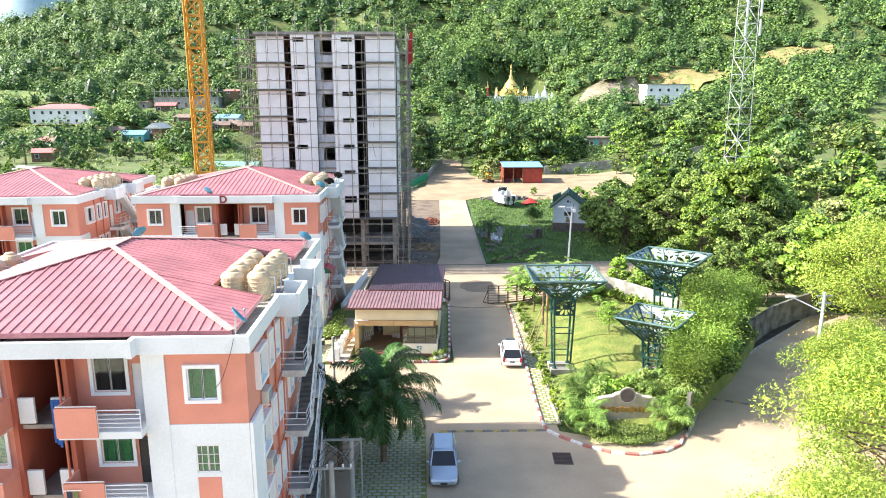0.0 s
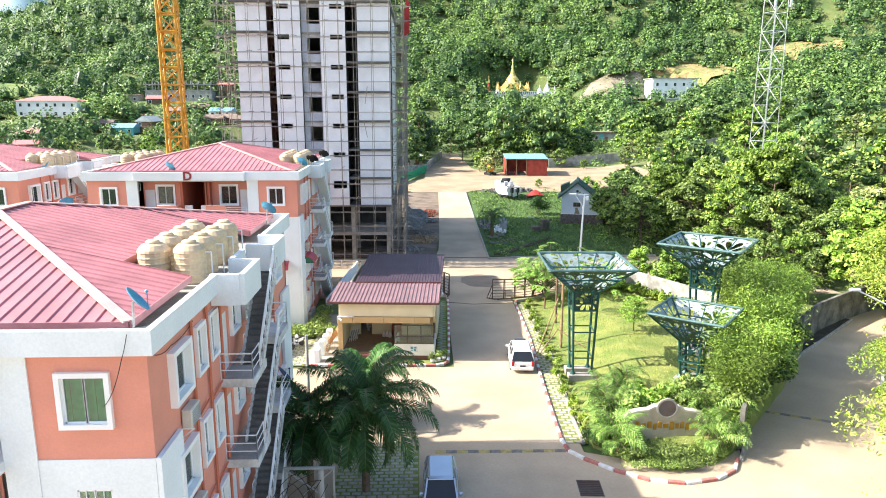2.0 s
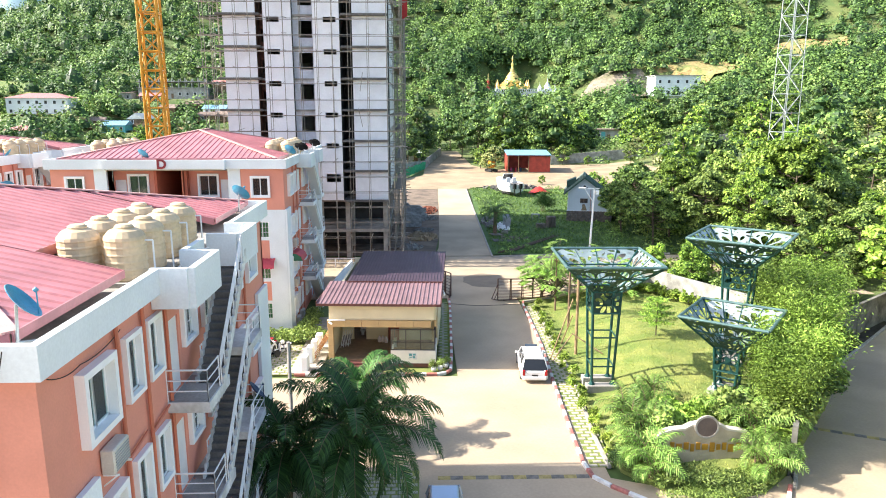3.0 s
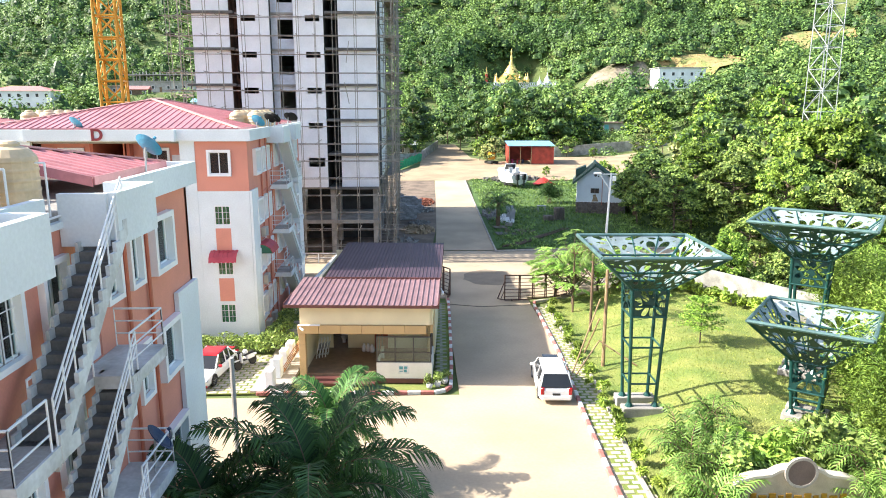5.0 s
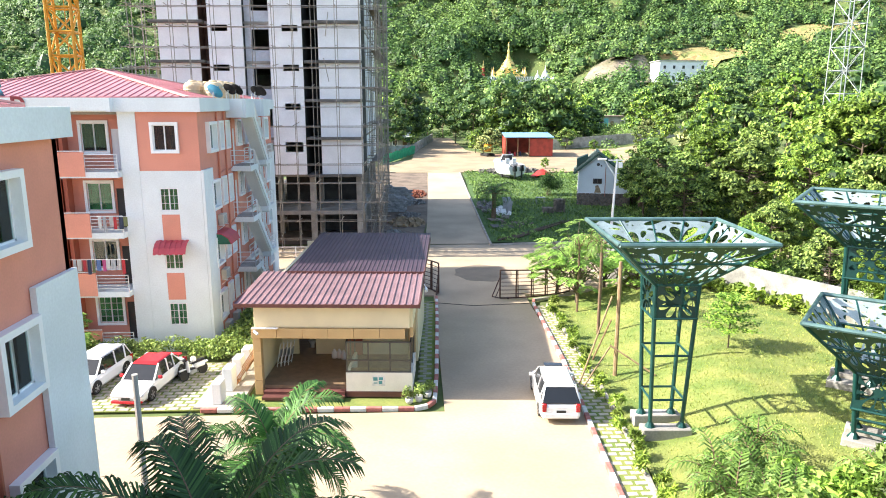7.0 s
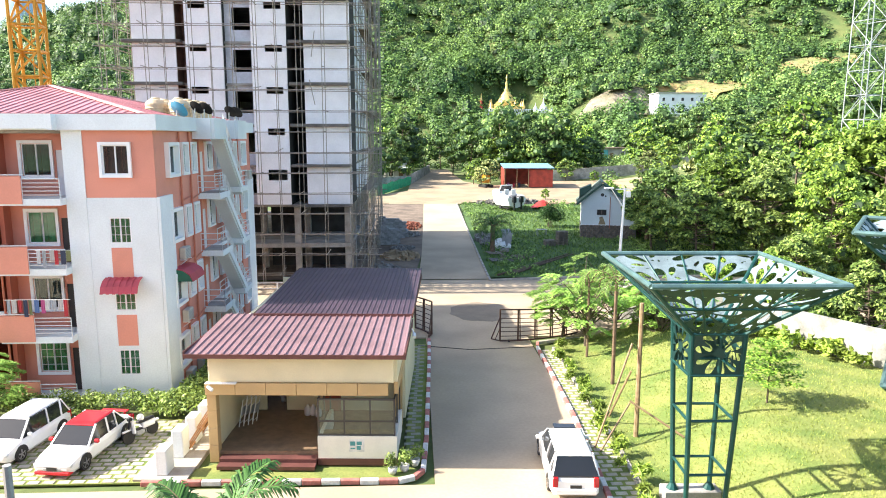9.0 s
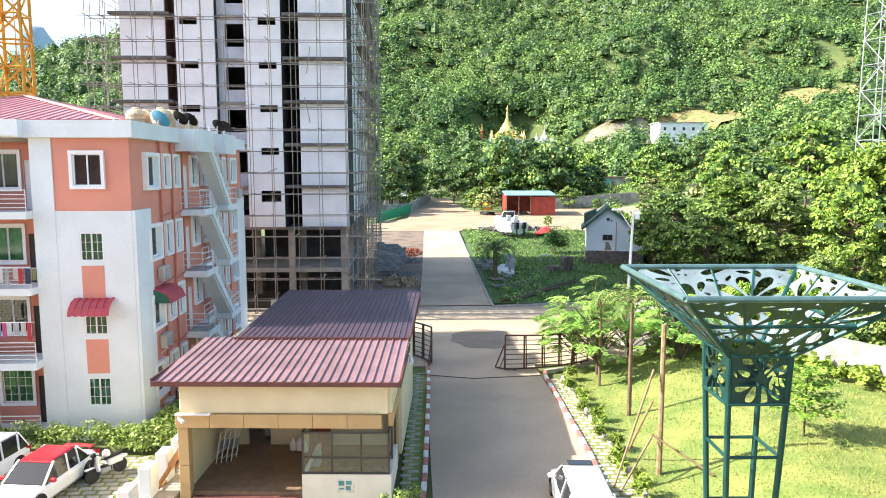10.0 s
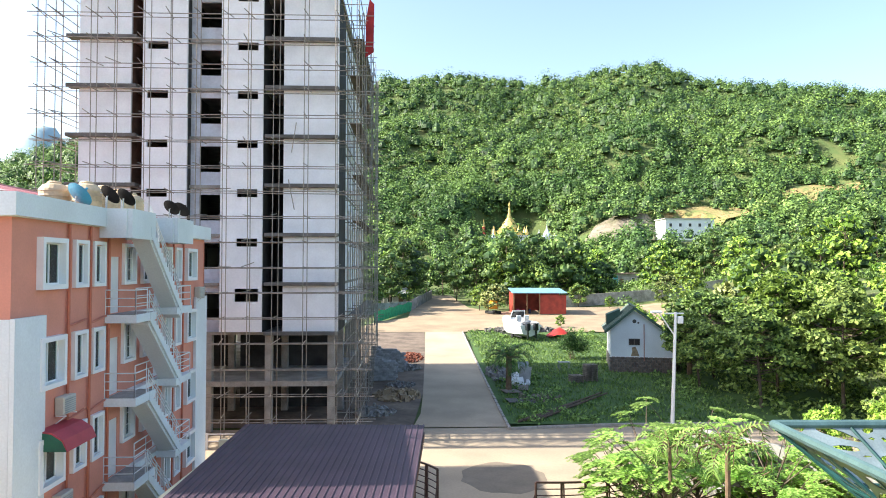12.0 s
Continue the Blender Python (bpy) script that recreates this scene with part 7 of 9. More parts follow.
def house(label, x, y, z, w, d, h, roofmat, wallmat=WHITE, rot=0.0, storeys=1, bays=4, roof="hip", rh=1.8, over=0.5, doors=True, cat="house"):
    """A small house: walls on a footing, framed windows, a door, and a hip, gable, lean-to or flat roof."""
    b = thing("house", label, cat, pose(x, y, z, 0, 0, rot), "village houses")
    part("wall", Geo().box(-w / 2, -d / 2, -5, w / 2, d / 2, h), wallmat, b)
    sh_ = h / storeys
    for k in range(storeys):
        for i in range(bays):
            u = -w / 2 + w * (i + .5) / bays
            if doors and k == 0 and i == bays // 2:
                part("door", Geo().box(u - .5, -d / 2 - .06, 0.05, u + .5, -d / 2 + .04, 2.1), BROWNWALL, b)
                continue
            z0 = k * sh_ + sh_ * .32
            win = part("window", Geo().box(u - .62, -d / 2 - .05, z0 - .1, u + .62, -d / 2 - .01, z0 + 1.3), FRAME, b)
            part("pane", Geo().box(u - .5, -d / 2 - .07, z0, u + .5, -d / 2 - .052, z0 + 1.2), VOID, win)
        if k:
            part("floor_band", Geo().box(-w / 2 - .06, -d / 2 - .06, k * sh_ - .12, w / 2 + .06, d / 2 + .06, k * sh_ + .08), wallmat, b)
    a, c, o = w / 2 + over, d / 2 + over, h - .05
    g = Geo()
    if roof == "hip":
        r = max(0.1, a - c)
        v = [(-a, -c, o), (a, -c, o), (a, c, o), (-a, c, o), (-r, 0, o + rh), (r, 0, o + rh)]
        g.add(v, [(0, 1, 5, 4), (1, 2, 5), (2, 3, 4, 5), (3, 0, 4), (3, 2, 1, 0)])
    elif roof == "gable":
        g.prism([(-a, o), (a, o), (0, o + rh)], "y", -c, c)
    elif roof == "long":
        g.prism([(-c, o), (c, o), (0, o + rh)], "x", -a, a)
    elif roof == "lean":
        g.prism([(-c, o - .1), (-c, o + .05), (c, o + rh), (c, o + rh - .15)], "x", -a, a)
    else:
        g.box(-a, -c, o, a, c, o + .3)
    part("roof", g, roofmat, b)
    return b


house("white two storey house with faded red hip roof", -146, 296, 13.6, 22.5, 12, 6.6, PINKROOF, WHITE, 4, 2, 7, rh=1.9)
hs = house("unfinished grey cement building with bare columns", -106, 331, 20.3, 29, 12, 4.4, GREYWALL, GREYWALL, 0, 1, 9, "flat")
for i in range(11):
    for y in (-5.5, 5.5):
        part("column", Geo().box(-14 + i * 2.8 - .18, y - .18, 4.6, -14 + i * 2.8 + .18, y + .18, 8.2 + .6 * (i % 2)), GREYWALL, hs)
part("upper_slab", Geo().box(-15, -6.4, 7.0, 15, 6.4, 7.3), GREYWALL, hs, "bare concrete upper slab")
house("small turquoise house with pale blue sheet roof", -112, 280, 7.4, 8.5, 7, 2.9, BLUEROOF, TEALWALL, 0, 1, 3, "long", 1.6)
house("grey roofed timber house on the village slope", -105, 287, 10, 7, 8, 2.4, GREYROOF, BROWNWALL, -14, 1, 2, "gable", 2.2)
house("small grey timber house with flat rusty roof", -128, 328, 19.4, 9, 7, 3.4, BROWNROOF, GREYWALL, 0, 1, 3, "lean", .8)
house("faded red roofed house beside the grey building", -110.5, 313, 18.4, 8, 6, 2.8, PINKROOF, BROWNWALL, 6, 1, 3, "long", 1.4)
house("blue roofed house among village trees", -79.5, 297, 13.6, 9, 6, 2.6, BLUEROOF, WHITE, -6, 1, 3, "long", 1.5)
for x, y, z, w, r in ((-80, 286, 11.2, 6.5, 8), (-74.5, 289, 11.4, 5.5, -10), (-70, 284, 11.0, 5, 12), (-91, 305, 15.5, 8, 5), (-99, 300, 14, 7, -9), (-121, 284, 9.4, 6, 14)):
    house("brown timber village house with rusty roof", x, y, z, w, 5.5, 2.4, BROWNROOF, BROWNWALL, r, 1, 2, "long", 1.5)
house("cream house with orange tile roof on the village edge", -131, 252, 6.2, 9, 7, 3.2, PINKROOF, WHITE, -8, 1, 3, "hip", 1.6)
house("low house with dull red roof in front of palms", -122, 231, 4.2, 6.5, 5, 2.6, PINKROOF, BROWNWALL, 8, 1, 2, "long", 1.3)
house("low shed with weathered grey roof", -111.5, 201, 1.8, 6, 5, 2.2, GREYROOF, BROWNWALL, -20, 1, 2, "long", 1.0)
house("long low hall with pale teal roof behind the blocks", -57, 216, 1.6, 14, 7, 1.9, TEALROOF, WHITE, 0, 1, 6, "long", 1.2)
house("white house with turquoise roof high on the hill", -113, 432, 55.2, 11, 8, 3.6, BLUEROOF, WHITE, 0, 1, 4, "long", 1.6)
house("small house with long red roof on the hillside", -86.5, 332, 26.0, 6, 4, 1.6, PINKROOF, BROWNWALL, 0, 1, 2, "long", .8)
# right side
wb_ = house("white unfinished two storey concrete building", 106, 305, 20.8, 18.5, 11, 8.6, GREYWALL, WHITE, 0, 2, 5, "flat", doors=False, cat="building")
for x in (10.2, 13.4):
    for y in (-4.5, 0.5):
        part("column", Geo().box(x - .2, y - .2, -2, x + .2, y + .2, 5.4), GREYWALL, wb_)
part("upper_slab", Geo().box(9.3, -5.2, 3.0, 14, 1.2, 3.3).box(9.3, -5.2, 5.3, 14, 1.2, 5.55), GREYWALL, wb_, "bare concrete annex slab")
th = house("pale grey house with turquoise door", 66.5, 259, 5.6, 10.5, 8, 3.6, BROWNROOF, GREYWALL, -3, 1, 3, "flat", cat="house")
part("turquoise_door", Geo().box(-2.6, -4.1, .4, -1.2, -3.95, 3.0), TEALWALL, th, "turquoise double door")
house("open grey shelter beside the far wall", 74, 252, 1.5, 7, 5, 3.4, BROWNROOF, BROWNWALL, 3, 1, 2, "lean", 1.0)
house("white roofed shelter near the lane", -2.2, 192, 3.2, 4.6, 5, 2.6, FRAME, GREYWALL, 10, 1, 2, "long", 1.4)

# ---- pagoda ----
GOLDP = material("gold_leaf_paint", (0.82, 0.60, 0.20), 0.4, 0.2, var=0.1, scale=0.8)
PLATW = material("pale_stained_wall", (0.66, 0.66, 0.66), 0.85, var=0.15, scale=0.25, fine=2)
pg = thing("pagoda", "gold bell-shaped pagoda on a white walled platform", "pagoda", pose(46.1, 358, 25.0))
def tier(g, r, z0, z1, n=8):
    g.prism([(r * math.cos(2 * math.pi * (k + .5) / n), r * math.sin(2 * math.pi * (k + .5) / n)) for k in range(n)], "z", z0, z1)
    return g
for k, (r, z0, z1) in enumerate(((8.6, 0, .9), (7.5, .9, 1.8), (6.3, 1.8, 2.7), (5.3, 2.7, 3.5))):
    part("terrace", tier(Geo(), r, z0, z1), GOLDP, pg)
part("bell", Geo().lathe([(4.6, 3.5), (4.5, 4.0), (3.9, 4.3), (3.6, 4.8), (3.1, 5.9), (2.5, 6.8), (1.9, 7.4), (1.75, 7.6), (1.9, 7.8), (1.5, 8.1)], 24), GOLDP, pg, smooth=True)
g = Geo()
rings = [(1.5, 8.1)]
for k in range(7):
    r = 1.35 - .13 * k
    rings += [(r, 8.2 + .42 * k), (r * .8, 8.45 + .42 * k)]
rings += [(.5, 11.3), (.62, 12.0), (.35, 12.8), (.18, 13.6), (.4, 14.0), (.32, 14.6), (.05, 16.0)]
part("spire", g.lathe(rings, 16), GOLDP, pg, smooth=True)
for k in range(8):
    a = 2 * math.pi * (k + .5) / 8
    part("corner_stupa", Geo().lathe([(.9, 0), (.9, 1.0), (.7, 1.3), (.45, 2.2), (.2, 2.8), (.04, 4.0)], 10, (8.0 * math.cos(a), 8.0 * math.sin(a), .9)), GOLDP, pg, smooth=True)
pl_ = thing("pagoda_platform", "white walled pagoda platform with stained retaining wall", "platform", pose(49.5, 358, 15))
part("retaining_wall", Geo().box(-20, -9.5, -8, 20, 11, 9.0), PLATW, pl_)
g = Geo()
for i in range(40):
    g.box(-20 + i * 1.0, -9.7, 9.0, -19.55 + i * 1.0, -9.5, 10.0)
part("balustrade", g.box(-20, -9.72, 10.0, 20, -9.45, 10.2), WHITE, pl_)
part("skirt_wall", Geo().rbox(-26, -14, -8, 14, -9.5, 3.0, .1), PLATW, pl_, "lower pale retaining wall")
ms = thing("shrine_spire", "slender red and gold shrine spire beside the pagoda", "spire", pose(34.2, 356, 24))
part("shaft", Geo().lathe([(1.0, 0), (1.0, 1.6), (.7, 2.0), (.6, 5.0), (.7, 5.3)], 8), REDWALL, ms)
part("tip", Geo().lathe([(.7, 5.3), (.45, 6.2), (.2, 7.2), (.05, 8.6)], 8), GOLDP, ms)
for x, y, s in ((59, 354, 1.0), (63, 356, 1.5), (66.5, 355, .9), (38, 352, .8)):
    q_ = thing("white_shrine", "small white shrine stupa beside the pagoda", "shrine", pose(x, y, 23.9) @ Matrix.Diagonal((s, s, s, 1)), "white shrines")
    part("body", Geo().lathe([(1.5, 0), (1.5, .8), (1.1, 1.0), (1.0, 1.8), (.5, 2.6), (.15, 3.2), (.03, 4.4)], 12), WHITE, q_, smooth=True)

# ---- bare earth and rock on the hillside ----
CUT = material("orange_earth_cut", (0.40, 0.25, 0.11), 0.95, var=0.28, scale=0.22, fine=0.9, bump=0.8, tint=(0.17, 0.20, 0.06), dist=0.4)
ROCK = material("pale_hill_rock", (0.30, 0.245, 0.19), 0.95, var=0.22, scale=0.15, fine=0.9, bump=0.7, tint=(0.15, 0.14, 0.08), dist=0.5)
DRY = material("dry_yellow_grass", (0.24, 0.28, 0.08), 0.95, var=0.25, scale=0.12, fine=0.8, bump=0.6, tint=(0.12, 0.19, 0.05), dist=0.3)
patch("rock_cut", [(68, 314), (84, 310), (102, 312), (104, 326), (94, 336), (78, 330)], ROCK, "pale bare rock face on the hillside", "rock", 0.9)
patch("earth_cut", [(104, 318), (122, 316), (140, 318), (152, 326), (148, 338), (126, 336), (106, 332)], CUT, "bare orange earth cut on the hillside", "earth", 0.9)
patch("earth_cut", [(160, 330), (176, 324), (194, 328), (200, 342), (184, 350), (166, 344)], CUT, "bare orange earth track on the hillside", "earth", 0.9)
patch("dry_grass", [(66, 300), (90, 298), (140, 300), (190, 306), (214, 320), (204, 326), (170, 322), (140, 316), (100, 310), (70, 312)], DRY, "dry yellow-green grass slope", "grass", 0.8)
patch("dry_grass", [(-194, 316), (-166, 312), (-158, 324), (-166, 336), (-190, 338)], DRY, "dry pale field on the village slope", "grass", 0.8)
patch("village_earth", [(-165, 284), (-128, 280), (-96, 276), (-66, 282), (-64, 292), (-92, 302), (-128, 304), (-164, 302)], material("red_brown_village_earth", (0.26, 0.17, 0.10), 0.95, var=0.2, scale=0.2, fine=1.5, tint=(0.16, 0.19, 0.06)), "bare brown earth between village houses", "earth", 0.6)

# ---- distant mountain ----
g = Geo()
NA, NR = 40, 14
for j in range(NR + 1):
    for i in range(NA):
        a, r = 2 * math.pi * i / NA, j / NR
        k = (1 - r) ** 1.25
        px, py = 520 * r * math.cos(a), 420 * r * math.sin(a)
        g.v.append((px, py, 395 * k * (1 + .35 * noise.noise(Vector((px * .006, py * .006, 2))))))
g.f = [(j * NA + i, j * NA + (i + 1) % NA, (j + 1) * NA + (i + 1) % NA, (j + 1) * NA + i) for j in range(NR) for i in range(NA)]
# distance haze is painted into the blue-grey colour
mt = part("mountain", g, material("mountain_painted_haze", (0.26, 0.38, 0.44), 1.0, var=0.12, scale=0.012, fine=0.05, bump=0, tint=(0.36, 0.46, 0.50)), smooth=True, at=pose(-990, 2010, 0))
tagged(mt, "limestone mountain in the distance, blue haze painted into its colour", "mountain", kind="structure")
HOUSE_CLEAR = []
for hx, hy in ((-155, 292), (-146, 292), (-136, 292), (-118, 326), (-106, 326), (-95, 326), (-112, 279), (-105, 285), (-128, 326), (-77, 288), (-131, 251), (-122, 230), (-57, 214), (-70, 284)):
    HOUSE_CLEAR += [(hx, hy, 8), (hx * .955, hy * .955, 8), (hx * .90, hy * .90, 8)]
# ---- plants ----
BARK = material("grey_brown_bark", (0.16, 0.12, 0.085), 0.95, var=0.2, scale=3, fine=20, bump=0.5)
PALMBARK = material("palm_trunk", (0.20, 0.13, 0.08), 0.95, var=0.2, scale=3, fine=20, bump=0.5)
L_DARK = leaf_material("dark_green_leaves", (0.05, 0.11, 0.028), (0.22, 0.33, 0.08), 0.16, .42)
L_MID = leaf_material("mid_green_leaves", (0.075, 0.15, 0.03), (0.34, 0.43, 0.105), 0.18, .45)
L_LIGHT = leaf_material("light_green_leaves", (0.11, 0.24, 0.03), (0.37, 0.50, 0.085), 0.22, .42)
L_YEL = leaf_material("yellow_green_leaves", (0.14, 0.25, 0.03), (0.38, 0.46, 0.08), 0.2, .45)
L_BAMBOO = leaf_material("bamboo_leaves", (0.10, 0.22, 0.025), (0.32, 0.45, 0.08), 0.18, .45)
L_PALM = leaf_material("palm_leaflets", (0.022, 0.075, 0.018), (0.075, 0.17, 0.035), 0.12)
L_PALM2 = leaf_material("light_palm_leaflets", (0.10, 0.22, 0.035), (0.24, 0.36, 0.08), 0.2)
L_OLIVE = leaf_material("olive_green_leaves", (0.13, 0.19, 0.05), (0.42, 0.44, 0.16), 0.18, .42)
L_FLOWER = leaf_material("yellow_blossom", (0.60, 0.45, 0.02), (0.75, 0.60, 0.05))
L_HILL = leaf_material("hill_forest_leaves", (0.042, 0.115, 0.03), (0.235, 0.36, 0.085), 0.1, 0.4, 0.4, 0.03)
# dark leaf colour that paints the shade inside the crowns
L_CORE = leaf_material("painted_crown_shade", (0.022, 0.055, 0.016), (0.055, 0.11, 0.03), 0.0, 0.3, 0.3)
nr = np.random.default_rng(11)


def quads(name, c, n, size, aspect, mat, droop=0.0):
    """Leaf quads at centres c (N,3) with normals n (N,3): folded diamonds."""
    N = len(c)
    size = np.asarray(size, float).reshape(-1, 1) * np.ones((N, 1))
    n = n / np.maximum(np.linalg.norm(n, axis=1, keepdims=True), 1e-6)
    r = nr.normal(size=(N, 3))
    t = np.cross(n, r)
    t /= np.maximum(np.linalg.norm(t, axis=1, keepdims=True), 1e-6)
    b = np.cross(n, t)
    h, w = size * 0.5, size * 0.5 * aspect
    v = np.stack([c - t * h, c + b * w - n * w * 0.3, c + t * h - n * size * droop, c - b * w - n * w * 0.3], 1).reshape(-1, 3)
    m = bpy.data.meshes.new(name)
    m.vertices.add(4 * N)
    m.vertices.foreach_set("co", v.astype(np.float32).ravel())
    m.loops.add(4 * N)
    m.loops.foreach_set("vertex_index", np.arange(4 * N, dtype=np.int32))
    m.polygons.add(N)
    m.polygons.foreach_set("loop_start", np.arange(0, 4 * N, 4, dtype=np.int32))
    m.update(calc_edges=True)
    m.validate()
    m.materials.append(mat)
    return m


def quad_mesh(name, v, mat):
    """A mesh of loose quads from corners (N, 4, 3)."""
    N = len(v)
    m = bpy.data.meshes.new(name)
    m.vertices.add(4 * N)
    m.vertices.foreach_set("co", v.reshape(-1).astype(np.float32))
    m.loops.add(4 * N)
    m.loops.foreach_set("vertex_index", np.arange(4 * N, dtype=np.int32))
    m.polygons.add(N)
    m.polygons.foreach_set("loop_start", np.arange(0, 4 * N, 4, dtype=np.int32))
    m.update(calc_edges=True)
    m.materials.append(mat)
    return m


def shell(n, bias=0.55, low=-0.35):
    """Directions over a dome, few from below."""
    d = nr.normal(size=(int(n * 2.2), 3))
    d /= np.linalg.norm(d, axis=1, keepdims=True)
    d = d[d[:, 2] > low][:n]
    return d


def clump_points(centres, radii, per, thick=0.35):
    """Leaf places and normals over lumps."""
    P, Nn = [], []
    for c, r in zip(centres, radii):
        d = shell(per)
        k = 1 - thick * nr.random((len(d), 1)) ** 1.5
        P.append(np.asarray(c) + d * k * np.asarray(r))
        Nn.append(d * 0.6 + nr.normal(size=d.shape) * 0.6 + np.array([0, 0, 0.4]))
    return np.concatenate(P), np.concatenate(Nn)


def tree_meshes(h, crown, lumps, per, leaf, aspect, mat, trunk=0.16, base=0.35, seed=0, thick=0.4, spread=1.0, droop=0.0, lump=1.0, core=False):
    """Trunk with limbs, and a crown of leaf lumps round their ends. h: height, crown: radius."""
    rnd = random.Random(seed)
    g = Geo()
    tips, radii = [], []
    z0 = h * base
    bend = Vector((rnd.uniform(-.05, .05) * h, rnd.uniform(-.05, .05) * h, 0))
    segs = 5
    pts = [Vector((0, 0, -0.3)) + (bend * (i / segs) ** 1.5 + Vector((0, 0, h * 0.85 * i / segs))) for i in range(segs + 1)]
    for i in range(segs):
        g.tube(pts[i], pts[i + 1], trunk * (1 - .15 * i), trunk * (1 - .15 * (i + 1)), n=8, cap=False)
    for k in range(lumps):
        t = base + (0.97 - base) * (k + .5) / lumps
        p = Vector((bend.x * t, bend.y * t, h * t * 0.85))
        a = k * 2.4 + rnd.uniform(-.5, .5)
        prof = math.sin(math.pi * min(1, 0.25 + 0.75 * (t - base) / (1 - base))) ** 0.7
        r = crown * spread * prof * rnd.uniform(.45, 1.0)
        e = p + Vector((r * math.cos(a), r * math.sin(a), h * 0.1 * rnd.uniform(.2, 1.2)))
        mid = p.lerp(e, .5) + Vector((0, 0, -.05 * h * rnd.random()))
        g.tube(p, mid, trunk * .4, trunk * .28, n=5, cap=False).tube(mid, e, trunk * .28, trunk * .1, n=5, cap=False)
        tips.append(e)
        s = crown * lump * rnd.uniform(.32, .58)
        radii.append((s, s, s * rnd.uniform(.6, .85)))
    c, n = clump_points([tuple(t) for t in tips], radii, per, thick)
    wood = g.mesh("trunk", BARK)
    # inner lumps in the dark colour paint the crown's own shade
    if core:
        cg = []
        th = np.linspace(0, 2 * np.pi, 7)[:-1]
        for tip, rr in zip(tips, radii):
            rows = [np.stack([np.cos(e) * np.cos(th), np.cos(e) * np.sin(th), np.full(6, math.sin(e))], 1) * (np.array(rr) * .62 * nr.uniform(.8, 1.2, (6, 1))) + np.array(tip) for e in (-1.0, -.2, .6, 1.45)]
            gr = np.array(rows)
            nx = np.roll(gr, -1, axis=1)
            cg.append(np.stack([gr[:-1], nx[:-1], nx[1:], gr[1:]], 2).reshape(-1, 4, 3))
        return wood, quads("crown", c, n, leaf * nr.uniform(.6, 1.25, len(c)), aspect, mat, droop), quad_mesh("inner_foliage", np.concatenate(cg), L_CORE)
    return wood, quads("crown", c, n, leaf * nr.uniform(.6, 1.25, len(c)), aspect, mat, droop)


def plant(name, label, cat, meshes, m, group="", pn=("trunk", "crown", "inner_foliage")):
    t = thing(name, label, cat, m, group)
    for n, me in zip(pn, meshes):
        if me is not None:
            part(n, me, None, t)
    return t


KINDS = [
    ((9.5, 3.6, 19), L_MID, .35, "broad green tree with large leaves and open crown"),
    ((11, 4.2, 22), L_DARK, .35, "tall dark green broadleaf tree"),
    ((8, 3.2, 16), L_LIGHT, .3, "light green young broadleaf tree"),
    ((12.5, 3.8, 22), L_LIGHT, .38, "tall slender green tree"),
    ((7.5, 3.5, 16), L_OLIVE, .28, "dusty olive green tree"),
    ((14, 4.6, 24), L_DARK, .4, "very tall dark green forest tree"),
]
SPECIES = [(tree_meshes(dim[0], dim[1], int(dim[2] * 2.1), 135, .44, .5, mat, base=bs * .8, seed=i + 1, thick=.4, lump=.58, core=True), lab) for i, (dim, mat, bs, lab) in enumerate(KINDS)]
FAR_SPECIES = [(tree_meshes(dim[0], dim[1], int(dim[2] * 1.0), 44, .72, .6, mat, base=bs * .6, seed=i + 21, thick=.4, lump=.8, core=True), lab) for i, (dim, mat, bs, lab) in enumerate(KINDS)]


def put_tree(k, x, y, s=1.0, z=None, group="garden trees"):
    z = rise(x, y) if z is None else z
    me, lab = (SPECIES if group == "garden trees" and x < 58 and y < 118 else FAR_SPECIES)[k]
    return plant("tree", lab, "tree", me, Matrix.Translation((x, y, z - .1)) @ pose(0, 0, 0, random.uniform(-4, 4), random.uniform(-4, 4), random.uniform(0, 360)) @ Matrix.Diagonal((s, s, s * random.uniform(.92, 1.1), 1)), group)


